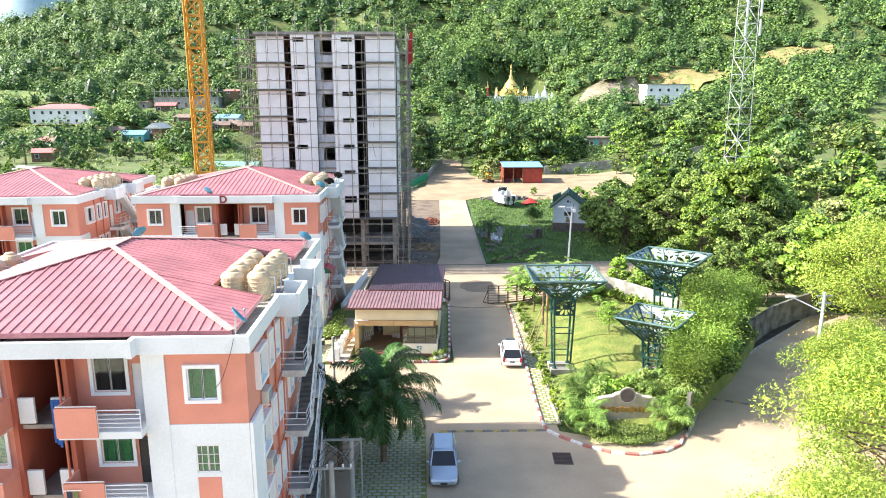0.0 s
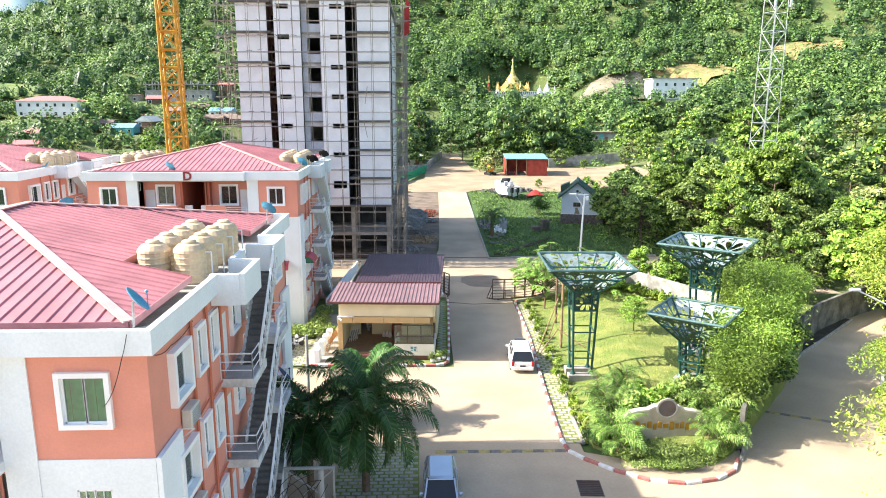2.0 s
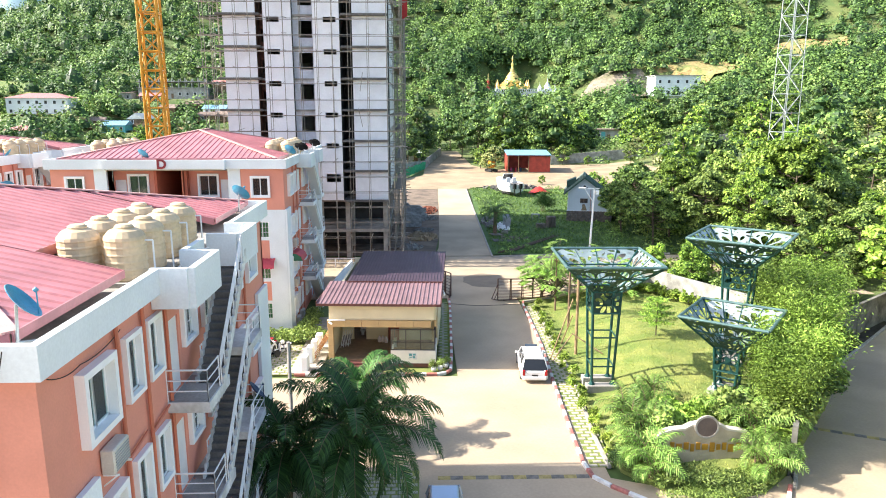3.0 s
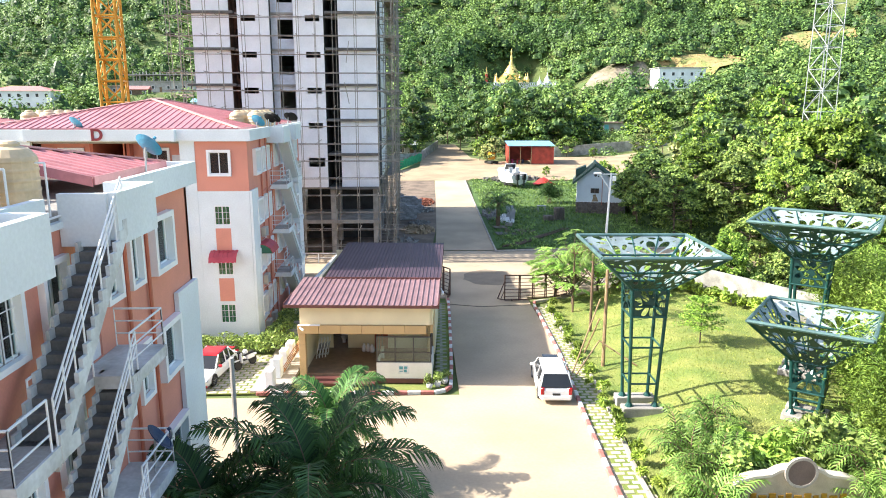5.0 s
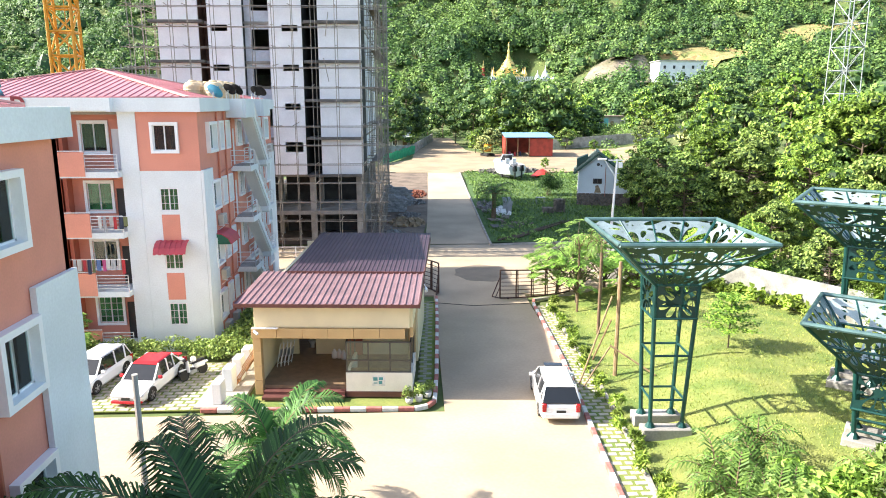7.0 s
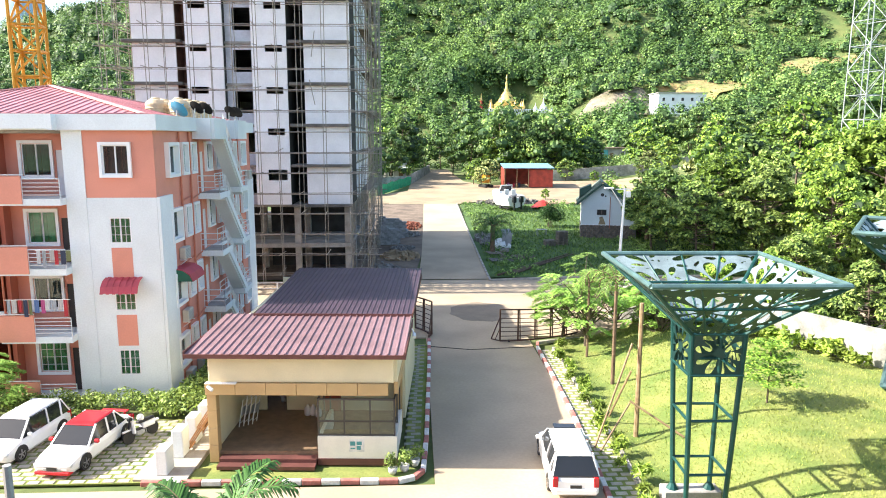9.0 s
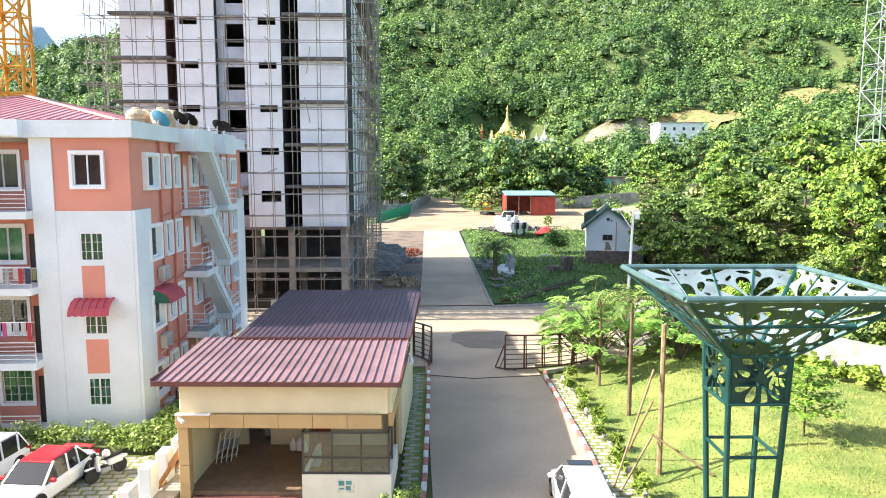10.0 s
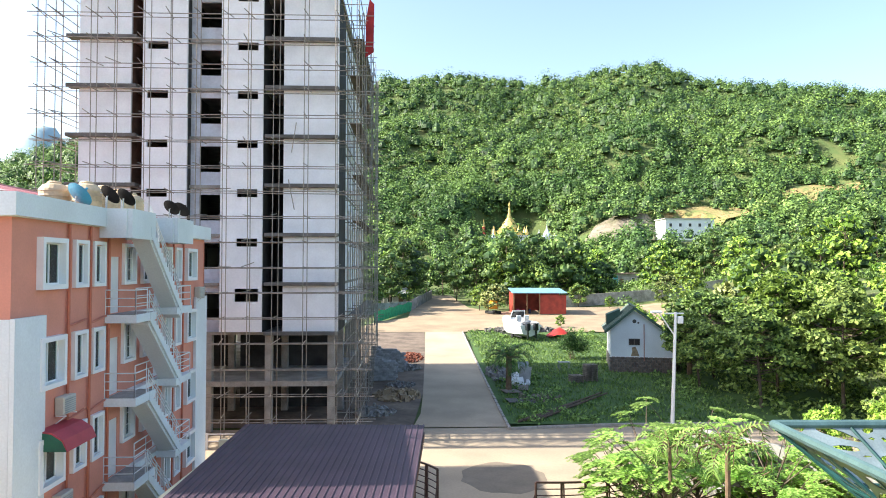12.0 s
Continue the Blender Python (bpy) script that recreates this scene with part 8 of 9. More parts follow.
# trees on the right, behind the wall and round the hut
for k, x, y, s in ((0, 29.5, 99, .95), (3, 33, 103, .95), (1, 31, 111, .9), (0, 35, 97, 1.05), (2, 38, 104, 1.1), (4, 36.5, 112, 1.1), (1, 42, 96, .95), (0, 41, 88, .95), (3, 37, 90, .8), (2, 33, 86, .75), (0, 45, 91, 1.0),
                   (3, 47, 106, 1.0), (0, 50, 97, 1.0), (1, 53, 104, .9), (2, 49, 85, 1.1), (4, 56, 92, 1.2), (0, 44, 81, .9), (3, 56, 83, 1.0), (2, 39.5, 79.5, .7), (0, 52, 77, 1.0), (1, 60, 86, 1.0), (2, 63, 95, 1.2), (0, 60, 75, 1.05),
                   (0, 33, 121, .9), (1, 37.5, 126, .62), (3, 41, 120, .95), (0, 45, 115, 1.0), (2, 36, 134, .6), (4, 42, 130, 1.1), (1, 48, 124, 1.0), (3, 55, 116, 1.05), (0, 63, 108, 1.1), (1, 70, 102, 1.0), (2, 72, 114, 1.2), (4, 61, 122, 1.3),
                   (0, 52, 134, 1.0), (3, 60, 136, 1.1), (1, 68, 128, 1.1), (0, 77, 122, 1.2), (2, 50, 144, 1.0), (3, 64, 147, 1.1), (1, 75, 140, 1.2), (0, 84, 133, 1.2), (0, 70, 84, 1.2), (3, 76, 92, 1.2), (1, 84, 100, 1.2), (2, 84, 115, 1.4), (0, 95, 110, 1.3), (3, 96, 126, 1.3),
                   (0, 30.5, 83.5, .62), (2, 28.3, 82.5, .5), (2, 66, 66, 1.0), (0, 58, 66, .9), (3, 72, 74, 1.1), (1, 47, 72.5, .6), (0, 27.5, 106, .8), (2, 29, 127, .75), (2, 24.8, 75.5, .62), (0, 28.5, 71.5, .6), (2, 27.0, 79.5, .6), (0, 33.5, 74.5, .75), (4, 30.5, 68, .55), (0, 38, 73.5, .6), (2, 23.2, 80.8, .5), (3, 44.3, 94, 1.2), (0, 47.2, 95.5, 1.3), (3, 43, 98, 1.15), (2, 42, 71, 1.25), (2, 48, 66, 1.3)):
    put_tree(k, x, y, s)
# behind the yard, towards the pagoda
rt = random.Random(8)
for i in range(150):
    x, y = rt.uniform(-16, 125), rt.uniform(190, 262)
    if 2 < x < 15 and y < 225 or 30 < x < 55 and y < 196 or abs(x - 67 * (y - 20) / 237) < 6 or abs(x - 104 * (y - 20) / 283) < 3:
        continue
    put_tree(rt.choice((0, 1, 1, 3, 4, 5, 2)), x, y, rt.uniform(.75, 1.1), group="woodland edge")
for k, x, y, s in ((5, -2.5, 177, 1.0), (1, -6, 170, 1.1), (5, -9, 182, 1.1), (0, -1.0, 190, 1.2), (3, -13, 172, 1.0), (4, 15.5, 170, .7), (2, 14.5, 176, .75), (4, 18.5, 180, .9), (5, 22, 192, 1.35), (5, 28, 197, 1.4), (1, 33, 194, 1.6), (5, 16, 198, 1.25), (1, 25, 204, 1.7), (5, 38, 200, 1.3), (1, 20, 208, 1.6), (5, 31, 204, 1.4), (0, 36, 186, .7), (2, 41, 181, .4), (0, 50.5, 178, .6), (3, 54, 172, .9), (1, 60, 165, 1.0), (0, 70, 158, 1.1), (4, 56, 190, .9), (1, 29, 189, 1.0), (5, 12, 205, 1.1), (5, 1.0, 205, 1.1), (3, 66, 178, 1.1), (1, 78, 170, 1.1), (0, 90, 158, 1.2), (3, 90, 180, 1.2), (1, 104, 150, 1.3), (4, 104, 172, 1.3), (2, 24.5, 150, .3)):
    put_tree(k, x, y, s * .82, group="woodland edge")
# left, among the village houses
for i in range(170):
    x, y = rt.uniform(-190, -26), rt.uniform(140, 300)
    az = math.degrees(math.atan2(x - 1, y - 0))
    if az > -9 or az < -36 or any((x - hx) ** 2 + (y - hy) ** 2 < hr ** 2 for hx, hy, hr in HOUSE_CLEAR):
        continue
    put_tree(rt.choice((0, 1, 2, 4, 0, 3)), x, y, rt.uniform(.36, .68), group="village trees")

# ---- the wooded hill: uncountable crowns in one mesh ----
def hill_forest():
    """Crowns on the slopes: a lumpy dome painted dark for inner shade, leaf sprays over it."""
    out, core = [], []
    n, seg, lev = 0, 8, 3
    th = np.linspace(0, 2 * np.pi, seg + 1)[:-1]
    while n < 6900:
        az, d = nr.uniform(-36, 38), 232 + 372 * nr.uniform(0, 1) ** .8
        x, y = 1 + d * math.sin(radians(az)), 45 + d * math.cos(radians(az))
        if n > 6600:
            x, y = nr.uniform(12, 90), nr.uniform(360, 388)
            d = math.hypot(x - 1, y - 45)
        elif n > 6300:
            x, y = nr.uniform(-10, 205), nr.uniform(352, 430)
            d = math.hypot(x - 1, y - 45)
        if any((x - bx) ** 2 / rx ** 2 + (y - by) ** 2 / ry_ ** 2 < 1 for bx, by, rx, ry_ in CLEAR):
            continue
        r = nr.uniform(2.4, 5.0) * (1 + .2 * (d > 400))
        if nr.random() < .07:
            r *= nr.uniform(1.3, 1.6)
        hgt = r * nr.uniform(1.0, 1.8)
        base = np.array([x, y, rise(x, y) + hgt * .3])
        rad = np.array([r, r, hgt * .85])
        grid = []
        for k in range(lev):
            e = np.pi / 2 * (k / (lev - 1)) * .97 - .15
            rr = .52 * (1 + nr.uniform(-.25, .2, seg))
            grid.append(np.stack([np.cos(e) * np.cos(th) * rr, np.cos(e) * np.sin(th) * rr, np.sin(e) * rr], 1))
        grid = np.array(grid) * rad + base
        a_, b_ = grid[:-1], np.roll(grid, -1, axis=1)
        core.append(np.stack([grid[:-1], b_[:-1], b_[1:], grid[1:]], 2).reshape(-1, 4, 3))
        m = int((46 if d > 420 else (66 if d > 300 else 96)) * min(max((r / 3.9) ** 1.3, .7), 2.3))
        dd = shell(m, low=-.1)
        c = base + dd * rad * (1 + nr.uniform(-.3, .1, (len(dd), 1)))
        nn = dd + nr.normal(size=dd.shape) * .4 + np.array([0, 0, .35])
        nn /= np.linalg.norm(nn, axis=1, keepdims=True)
        t = np.cross(nn, nr.normal(size=dd.shape))
        t /= np.maximum(np.linalg.norm(t, axis=1, keepdims=True), 1e-6)
        bb = np.cross(nn, t)
        s_ = nr.uniform(.34, .72, (len(dd), 1)) * (.72 + .07 * r)
        out.append(np.stack([c - t * s_, c + bb * s_ * .7 - nn * s_ * .3, c + t * s_, c - bb * s_ * .7 - nn * s_ * .3], 1))
        n += 1
    return quad_mesh("forest", np.concatenate(out), L_HILL), quad_mesh("shade_domes", np.concatenate(core), L_CORE)


CLEAR = [(48, 349, 24, 9), (107, 298, 20, 12), (128, 322, 28, 9), (181, 336, 20, 9), (88, 320, 18, 9), (-146, 286, 18, 18), (-106, 320, 22, 15), (-110, 278, 12, 9), (-76, 284, 12, 8), (-176, 326, 16, 11)]
forest_leaves, forest_core = hill_forest()
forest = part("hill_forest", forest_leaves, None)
part("inner_foliage", forest_core, None, forest, "dark inner domes, crown shade painted into their colour")["kind"] = "stuff"
tagged(forest, "dense green forest covering the hills", "forest", kind="stuff")


# ---- palms ----
def palm_meshes(fronds, length, droop, leaf, width, mat, trunk_h, trunk_r, seed=0, n=26, up=(10, 75), bushy=1):
    rnd = random.Random(seed)
    g = Geo()
    stems = [(0, 0)] if bushy == 1 else [(rnd.uniform(-.5, .5), rnd.uniform(-.5, .5)) for _ in range(bushy)]
    V, F = [], []
    for sx, sy in stems:
        th = trunk_h * rnd.uniform(.92, 1.06)
        lx, ly = sx * 1.6, sy * 1.6
        k = max(3, int(th / .5))
        for i in range(k):
            a, b = i / k, (i + 1) / k
            g.tube((sx + (lx - sx) * a, sy + (ly - sy) * a, th * a - .2), (sx + (lx - sx) * b, sy + (ly - sy) * b, th * b - .2), trunk_r * (1.08 - .25 * a), trunk_r * (.98 - .25 * b), n=8, cap=False)
        top = Vector((lx, ly, th - .2))
        count = fronds // len(stems)
        for j in range(count):
            age = (j + .5) / count
            az = j * 2.4 + rnd.uniform(-.2, .2)
            el = radians(up[1] + (up[0] - up[1]) * age + rnd.uniform(-6, 6))
            L = length * rnd.uniform(.88, 1.1) * (.8 + .2 * math.sin(math.pi * min(1, age + .25)))
            dr = droop * rnd.uniform(.85, 1.2)
            out = Vector((math.cos(az), math.sin(az), 0))
            side = Vector((-math.sin(az), math.cos(az), 0))
            pts = []
            p, e = top + out * .08, el
            step = L / n
            for i in range(n + 1):
                pts.append(p.copy())
                p = p + (out * math.cos(e) + Vector((0, 0, math.sin(e)))) * step
                e -= dr * (.7 + 1.9 * i / n) / n
            for i in range(0, n, 3):
                g.tube(pts[i], pts[min(i + 3, n)], .03 * (1 - .7 * i / n), .03 * (1 - .7 * min(i + 3, n) / n), n=4, cap=False)
            for i in range(max(2, n // 8), n + 1):
                t = i / n
                ll = leaf * math.sin(math.pi * (.18 + .74 * t)) ** .7 * rnd.uniform(.85, 1.1)
                fw = (pts[i] - pts[i - 1]).normalized()
                upv = fw.cross(side)
                upv = upv if upv.z > 0 else -upv
                for s in (1, -1):
                    d = (side * s * .9 + fw * (.45 + .5 * t) + upv * rnd.uniform(-.05, .4)).normalized()
                    q1 = pts[i] + d * ll * .5
                    q2 = pts[i] + d * ll * .9 + Vector((0, 0, -ll * rnd.uniform(.3, .55)))
                    w = fw * width
                    b0 = len(V)
                    V.extend([pts[i] - w * .4, pts[i] + w * .4, q1 + w * .5, q1 - w * .5, q2])
                    F.extend([(b0, b0 + 1, b0 + 2, b0 + 3), (b0 + 3, b0 + 2, b0 + 4)])
    m = bpy.data.meshes.new("fronds")
    m.from_pydata([tuple(v) for v in V], [], F)
    m.materials.append(mat)
    return g.mesh("trunk", PALMBARK), m


PN = ("trunk", "fronds")
plant("palm_tree", "large dark green feather palm with drooping fronds", "palm", palm_meshes(28, 4.2, 1.0, 1.05, .06, L_PALM, 4.9, .2, 3, n=84, up=(-42, 84)), pose(-2.95, 40.4, 0), "palms", PN)
plant("palm_tree", "dark green feather palm with an upright lighter crown", "palm", palm_meshes(22, 3.0, 1.0, .9, .06, L_PALM, 2.75, .18, 5, n=66, up=(-40, 84)), pose(-3.4, 48.5, 0), "palms", PN)
plant("palm_tree", "dark green feather palm beside the block", "palm", palm_meshes(24, 3.5, 1.1, 1.0, .065, L_PALM, 4.3, .18, 6, n=72, up=(-50, 80)), pose(-5.6, 39.8, 0), "palms", PN)
small_palm = palm_meshes(13, 1.6, 1.5, .42, .05, L_PALM2, 1.0, .09, 7, n=16, up=(20, 80))
fox = palm_meshes(10, 1.9, 2.3, .38, .05, L_PALM2, 4.4, .075, 8, n=18, up=(15, 80))
yard_palm = palm_meshes(16, 2.3, 1.7, .6, .06, L_PALM, 2.6, .22, 9, n=20, up=(5, 75))
clump_palm = palm_meshes(30, 1.7, 1.3, .5, .055, L_PALM2, .8, .06, 10, n=16, up=(25, 85), bushy=5)
for x, y, s in ((13.02, 50.53, 1.2), (11.17, 47.91, 1.2), (15.38, 47.33, 1.0)):
    plant("palm_tree", "small light green feather palm on the lawn", "palm", small_palm, pose(x, y, lawn_z(x, y), 0, 0, x * 50) @ Matrix.Diagonal((s, s, s, 1)), "lawn palms", PN)
for x, y, s in ((11.71, 66.6, 1.35), (11.56, 71.2, 1.1)):
    plant("palm_tree", "slender foxtail palm with drooping light green fronds", "palm", fox, pose(x, y, lawn_z(x, y), 0, 0, x * 90) @ Matrix.Diagonal((s, s, s, 1)), "lawn palms", PN)
plant("palm_tree", "stout palm with dark drooping fronds beside the road", "palm", yard_palm, pose(10.15, 105.6, rise(10.2, 105.6)) @ Matrix.Diagonal((1.25, 1.25, 1.25, 1)), "palms", PN)
plant("palm_tree", "stout palm with dark drooping fronds near the hut", "palm", yard_palm, pose(29.2, 112.5, rise(29, 112)) @ Matrix.Diagonal((1.3, 1.3, 1.6, 1)), "palms", PN)
for x, y, s in ((10.5, 45.11, 1.25), (11.2, 46.56, 1.4), (16.8, 44.34, 1.2), (16.2, 45.59, 1.3), (10.6, 43.9, 1.0), (15.9, 43.6, 1.0), (11.76, 48.49, 1.3)):
    plant("palm_clump", "clump of feathery light green palms beside the sign wall", "palm", clump_palm, pose(x, y, max(.1, lawn_z(x, y)), 0, 0, x * 70) @ Matrix.Diagonal((s, s, s, 1)), "palm clumps", PN)
for i in range(10):
    x, y = rt.uniform(-150, -40), rt.uniform(150, 250)
    if -34 < math.degrees(math.atan2(x, y)) < -10:
        plant("palm_tree", "village palm with a ragged crown", "palm", yard_palm, pose(x, y, rise(x, y)) @ Matrix.Diagonal((1.6, 1.6, 2.4, 1)), "village palms", PN)


# ---- shrubs, bamboo, hedges ----
def bush_mesh(rx, ry_, h, n, leaf, aspect, mat, lumps=7, seed=0, droop=0.0):
    rnd = random.Random(seed)
    cs = [(rnd.uniform(-.6, .6) * rx, rnd.uniform(-.6, .6) * ry_, h * rnd.uniform(.35, .7)) for _ in range(lumps)]
    rr = [(rx * .5 * rnd.uniform(.7, 1.1), ry_ * .5 * rnd.uniform(.7, 1.1), h * .38 * rnd.uniform(.7, 1.1)) for _ in range(lumps)]
    c, nn = clump_points(cs, rr, n // lumps, .5)
    c[:, 2] = np.abs(c[:, 2])
    return quads("leaves", c, nn, leaf * nr.uniform(.6, 1.3, len(c)), aspect, mat, droop)


def stems_mesh(n, h, spread, seed, r=.03):
    rnd = random.Random(seed)
    g = Geo()
    for i in range(n):
        a = rnd.uniform(0, 6.28)
        p0 = Vector((rnd.uniform(-.3, .3), rnd.uniform(-.3, .3), -.1))
        p1 = p0 + Vector((math.cos(a) * spread * rnd.random(), math.sin(a) * spread * rnd.random(), h * rnd.uniform(.6, 1)))
        g.tube(p0, p0.lerp(p1, .5) + Vector((0, 0, .15 * h)), r, r * .7, n=5, cap=False).tube(p0.lerp(p1, .5) + Vector((0, 0, .15 * h)), p1, r * .7, r * .3, n=5, cap=False)
    return g.mesh("stem", BARK)


SN = ("stem", "leaves")
def bamboo_meshes(h, spread, seed):
    """Arching canes carrying plumes of narrow leaves."""
    rnd = random.Random(seed)
    g, P, Nn = Geo(), [], []
    for i in range(26):
        a = rnd.uniform(0, 6.28)
        hh = h * rnd.uniform(.65, 1.05)
        sp = spread * rnd.uniform(.3, 1.0)
        pts = []
        for k in range(9):
            t = k / 8
            pts.append(Vector((math.cos(a) * sp * t ** 1.8, math.sin(a) * sp * t ** 1.8, hh * (t - .22 * t ** 3) * 1.15)))
        for p, q in zip(pts[:-1], pts[1:]):
            g.tube(p, q, .03, .025, n=5, cap=False)
        for k in range(3, 9):
            m = 70
            c = np.array(pts[k]) + nr.normal(size=(m, 3)) * np.array([.5, .5, .34])
            P.append(c)
            Nn.append(nr.normal(size=(m, 3)) * .5 + np.array([0, 0, .9]))
    c, n = np.concatenate(P), np.concatenate(Nn)
    return g.mesh("stem", material("green_cane", (0.16, 0.22, 0.05), 0.5)), quads("leaves", c, n, .22 * nr.uniform(.6, 1.3, len(c)), .25, L_BAMBOO, .3)


bam = [bamboo_meshes(6.2, 2.1, 1), bamboo_meshes(4.6, 1.9, 2)]
for k, x, y, s in ((0, 22.95, 54.6, 1.05), (0, 25.21, 56.55, 1.0), (0, 22.5, 51.79, 1.0), (0, 26.85, 59.5, 1.0), (1, 20.84, 49.46, 1.05), (1, 19.48, 47.53, 1.0), (1, 18.2, 46.17, .85), (0, 29.1, 62, .9), (1, 21.08, 52.76, 1.0), (0, 24.34, 60, .95), (1, 30.77, 63.5, .8), (1, 19.73, 50.05, .9)):
    plant("bamboo", "bright green feathery bamboo clump at the lawn edge", "bamboo", bam[k], pose(x - .1, y, lawn_z(x, y), 0, 0, x * 77) @ Matrix.Diagonal((s, s, s, 1)), "bamboo clumps", SN)
shr = [(stems_mesh(9, 1.3, .7, 1), bush_mesh(1.3, 1.3, 1.9, 1500, .26, .5, L_MID, 8, 1)), (stems_mesh(9, 1.3, .7, 2), bush_mesh(1.2, 1.2, 1.5, 1300, .30, .38, L_LIGHT, 8, 2, .2)), (stems_mesh(8, 1, .6, 3), bush_mesh(1.5, 1.2, 1.6, 1500, .22, .55, L_DARK, 8, 3))]
def shrub(k, x, y, s, z=None, label="leafy green shrub beside the lawn"):
    zz = lawn_z(x, y) if z is None else z
    plant("shrub", label, "shrub", shr[k], pose(x, y, zz, 0, 0, (x * 91 + y * 37) % 360) @ Matrix.Diagonal((s, s, s, 1)), "shrubs", SN)
for k, x, y, s in ((0, 12.19, 46.75, 1.1), (1, 13.39, 46.95, 1.15), (1, 14.59, 46.95, 1.1), (0, 15.79, 46.95, 1.1), (2, 16.99, 47.14, 1.2), (1, 17.8, 45.3, 1.0), (0, 17.2, 45.79, 1.1), (0, 10.6, 45.98, .9), (2, 10, 45.01, .7), (0, 18.89, 46.75, 1.2), (1, 20.16, 48.3, 1.2), (2, 21.34, 49.85, 1.3), (0, 22.71, 51.21, 1.3), (2, 24.46, 53.63, 1.3), (0, 26.41, 56.55, 1.4), (2, 28.36, 59.2, 1.3), (0, 12.56, 48.59, .8), (1, 10.95, 48.88, .7)):
    shrub(k, x, y, s)
for k, x, y, s in ((0, 26.5, 74.5, 1.4), (1, 24.4, 73.4, 1.1), (2, 27.0, 70.0, 1.4), (0, 28.8, 66.5, 1.4), (1, 25.6, 77.0, 1.2), (2, 22.4, 78.5, 1.0), (0, 29.5, 76.5, 1.5), (1, 31.5, 71.0, 1.4), (2, 22.8, 75.8, 1.0)):
    shrub(k, x, y, s, 0, "overgrown green shrub behind the boundary wall")
bed = bush_mesh(2.6, 1.0, .5, 1600, .2, .3, L_MID, 12, 9)
plant("flower_bed", "low green bedding plants before the sign wall", "shrub", (None, bed), pose(13.0, 43.2, .35), "", SN)
plant("flower_bed", "low green bedding plants before the sign wall", "shrub", (None, bed), pose(12.6, 42.2, .1) @ Matrix.Diagonal((.9, .7, .8, 1)), "", SN)
for x, y, s in ((11.8, 43.47, .8), (15.4, 43.47, .8), (12.6, 42.4, .7), (10.9, 43.9, 1.0), (15.9, 43.9, 1.0), (14.8, 42.5, .7), (11.2, 44.34, .7), (16.2, 44.05, .7)):
    plant("flower_bed", "low green bedding plants before the sign wall", "shrub", (None, bed), pose(x, y, .12, 0, 0, x * 40) @ Matrix.Diagonal((.6, .9, 1, 1)), "bedding plants", SN)
hedge = bush_mesh(1.4, .8, 1.15, 1100, .16, .55, L_MID, 8, 12)
for i in range(8):
    x = -18.5 + i * 1.45
    plant("hedge_shrub", "clipped green hedge shrub before the block", "hedge", (None, hedge), pose(x, 64.1 + .2 * (i % 2), 0, 0, 0, 180 * (i % 2)), "hedge", SN)
for x, y, s in ((-9.2, 64.2, 1.2), (-8.9, 66.0, 1.2), (-8.9, 68.0, 1.0), (-9.0, 70, 1.0)):
    plant("hedge_shrub", "clipped green hedge shrub beside the block", "hedge", (None, hedge), pose(x, y, 0, 0, 0, 90) @ Matrix.Diagonal((s, s, s, 1)), "hedge", SN)
spiky = bush_mesh(.35, .35, .75, 150, .34, .2, L_YEL, 5, 14, .1)
for i in range(26):
    t = i / 25
    x, y = 9.3 + .75 * t + .25 * math.sin(i * 2.1), 46 + 26.5 * t
    s = .75 + .45 * abs(math.sin(i * 1.7))
    plant("border_plant", "yellow-green border plant along the lawn", "plant", (None, spiky), pose(x, y, .03, 0, 0, i * 47) @ Matrix.Diagonal((s, s, s, 1)), "border plants", SN)
vine = bush_mesh(.6, .4, .85, 200, .28, .75, L_YEL, 6, 15)
for i, (x, y) in enumerate([(16.6 + .62 * k * .72, 77.6 - .62 * k * 1.0) if k < 9 else (20.4 + .36 * (k - 9), 72.3 - .68 * (k - 9)) for k in range(20)]):
    s = .75 + .5 * abs(math.sin(i * 2.3))
    plant("wall_plant", "yellow-green broad-leaved plant at the wall foot", "plant", (None, vine), pose(x, y, lawn_z(x, y) if y < 75 else 0, 0, 0, i * 67) @ Matrix.Diagonal((s, s, s, 1)), "wall plants", SN)
for x, y in ((0.72, 57.81), (1.16, 58), (1.57, 58.45)):
    pt = thing("potted_plant", "small shrub in a white pot before the booth", "potted plant", pose(x, y, 0.05), "potted plants")
    part("pot", Geo().lathe([(.12, 0), (.17, .1), (.19, .28), (.16, .28), (.15, .22)], 14), POT, pt, smooth=True)
    part("leaves", bush_mesh(.36, .36, .85, 300, .12, .5, L_MID, 6, int(x * 10) + 40), None, pt)
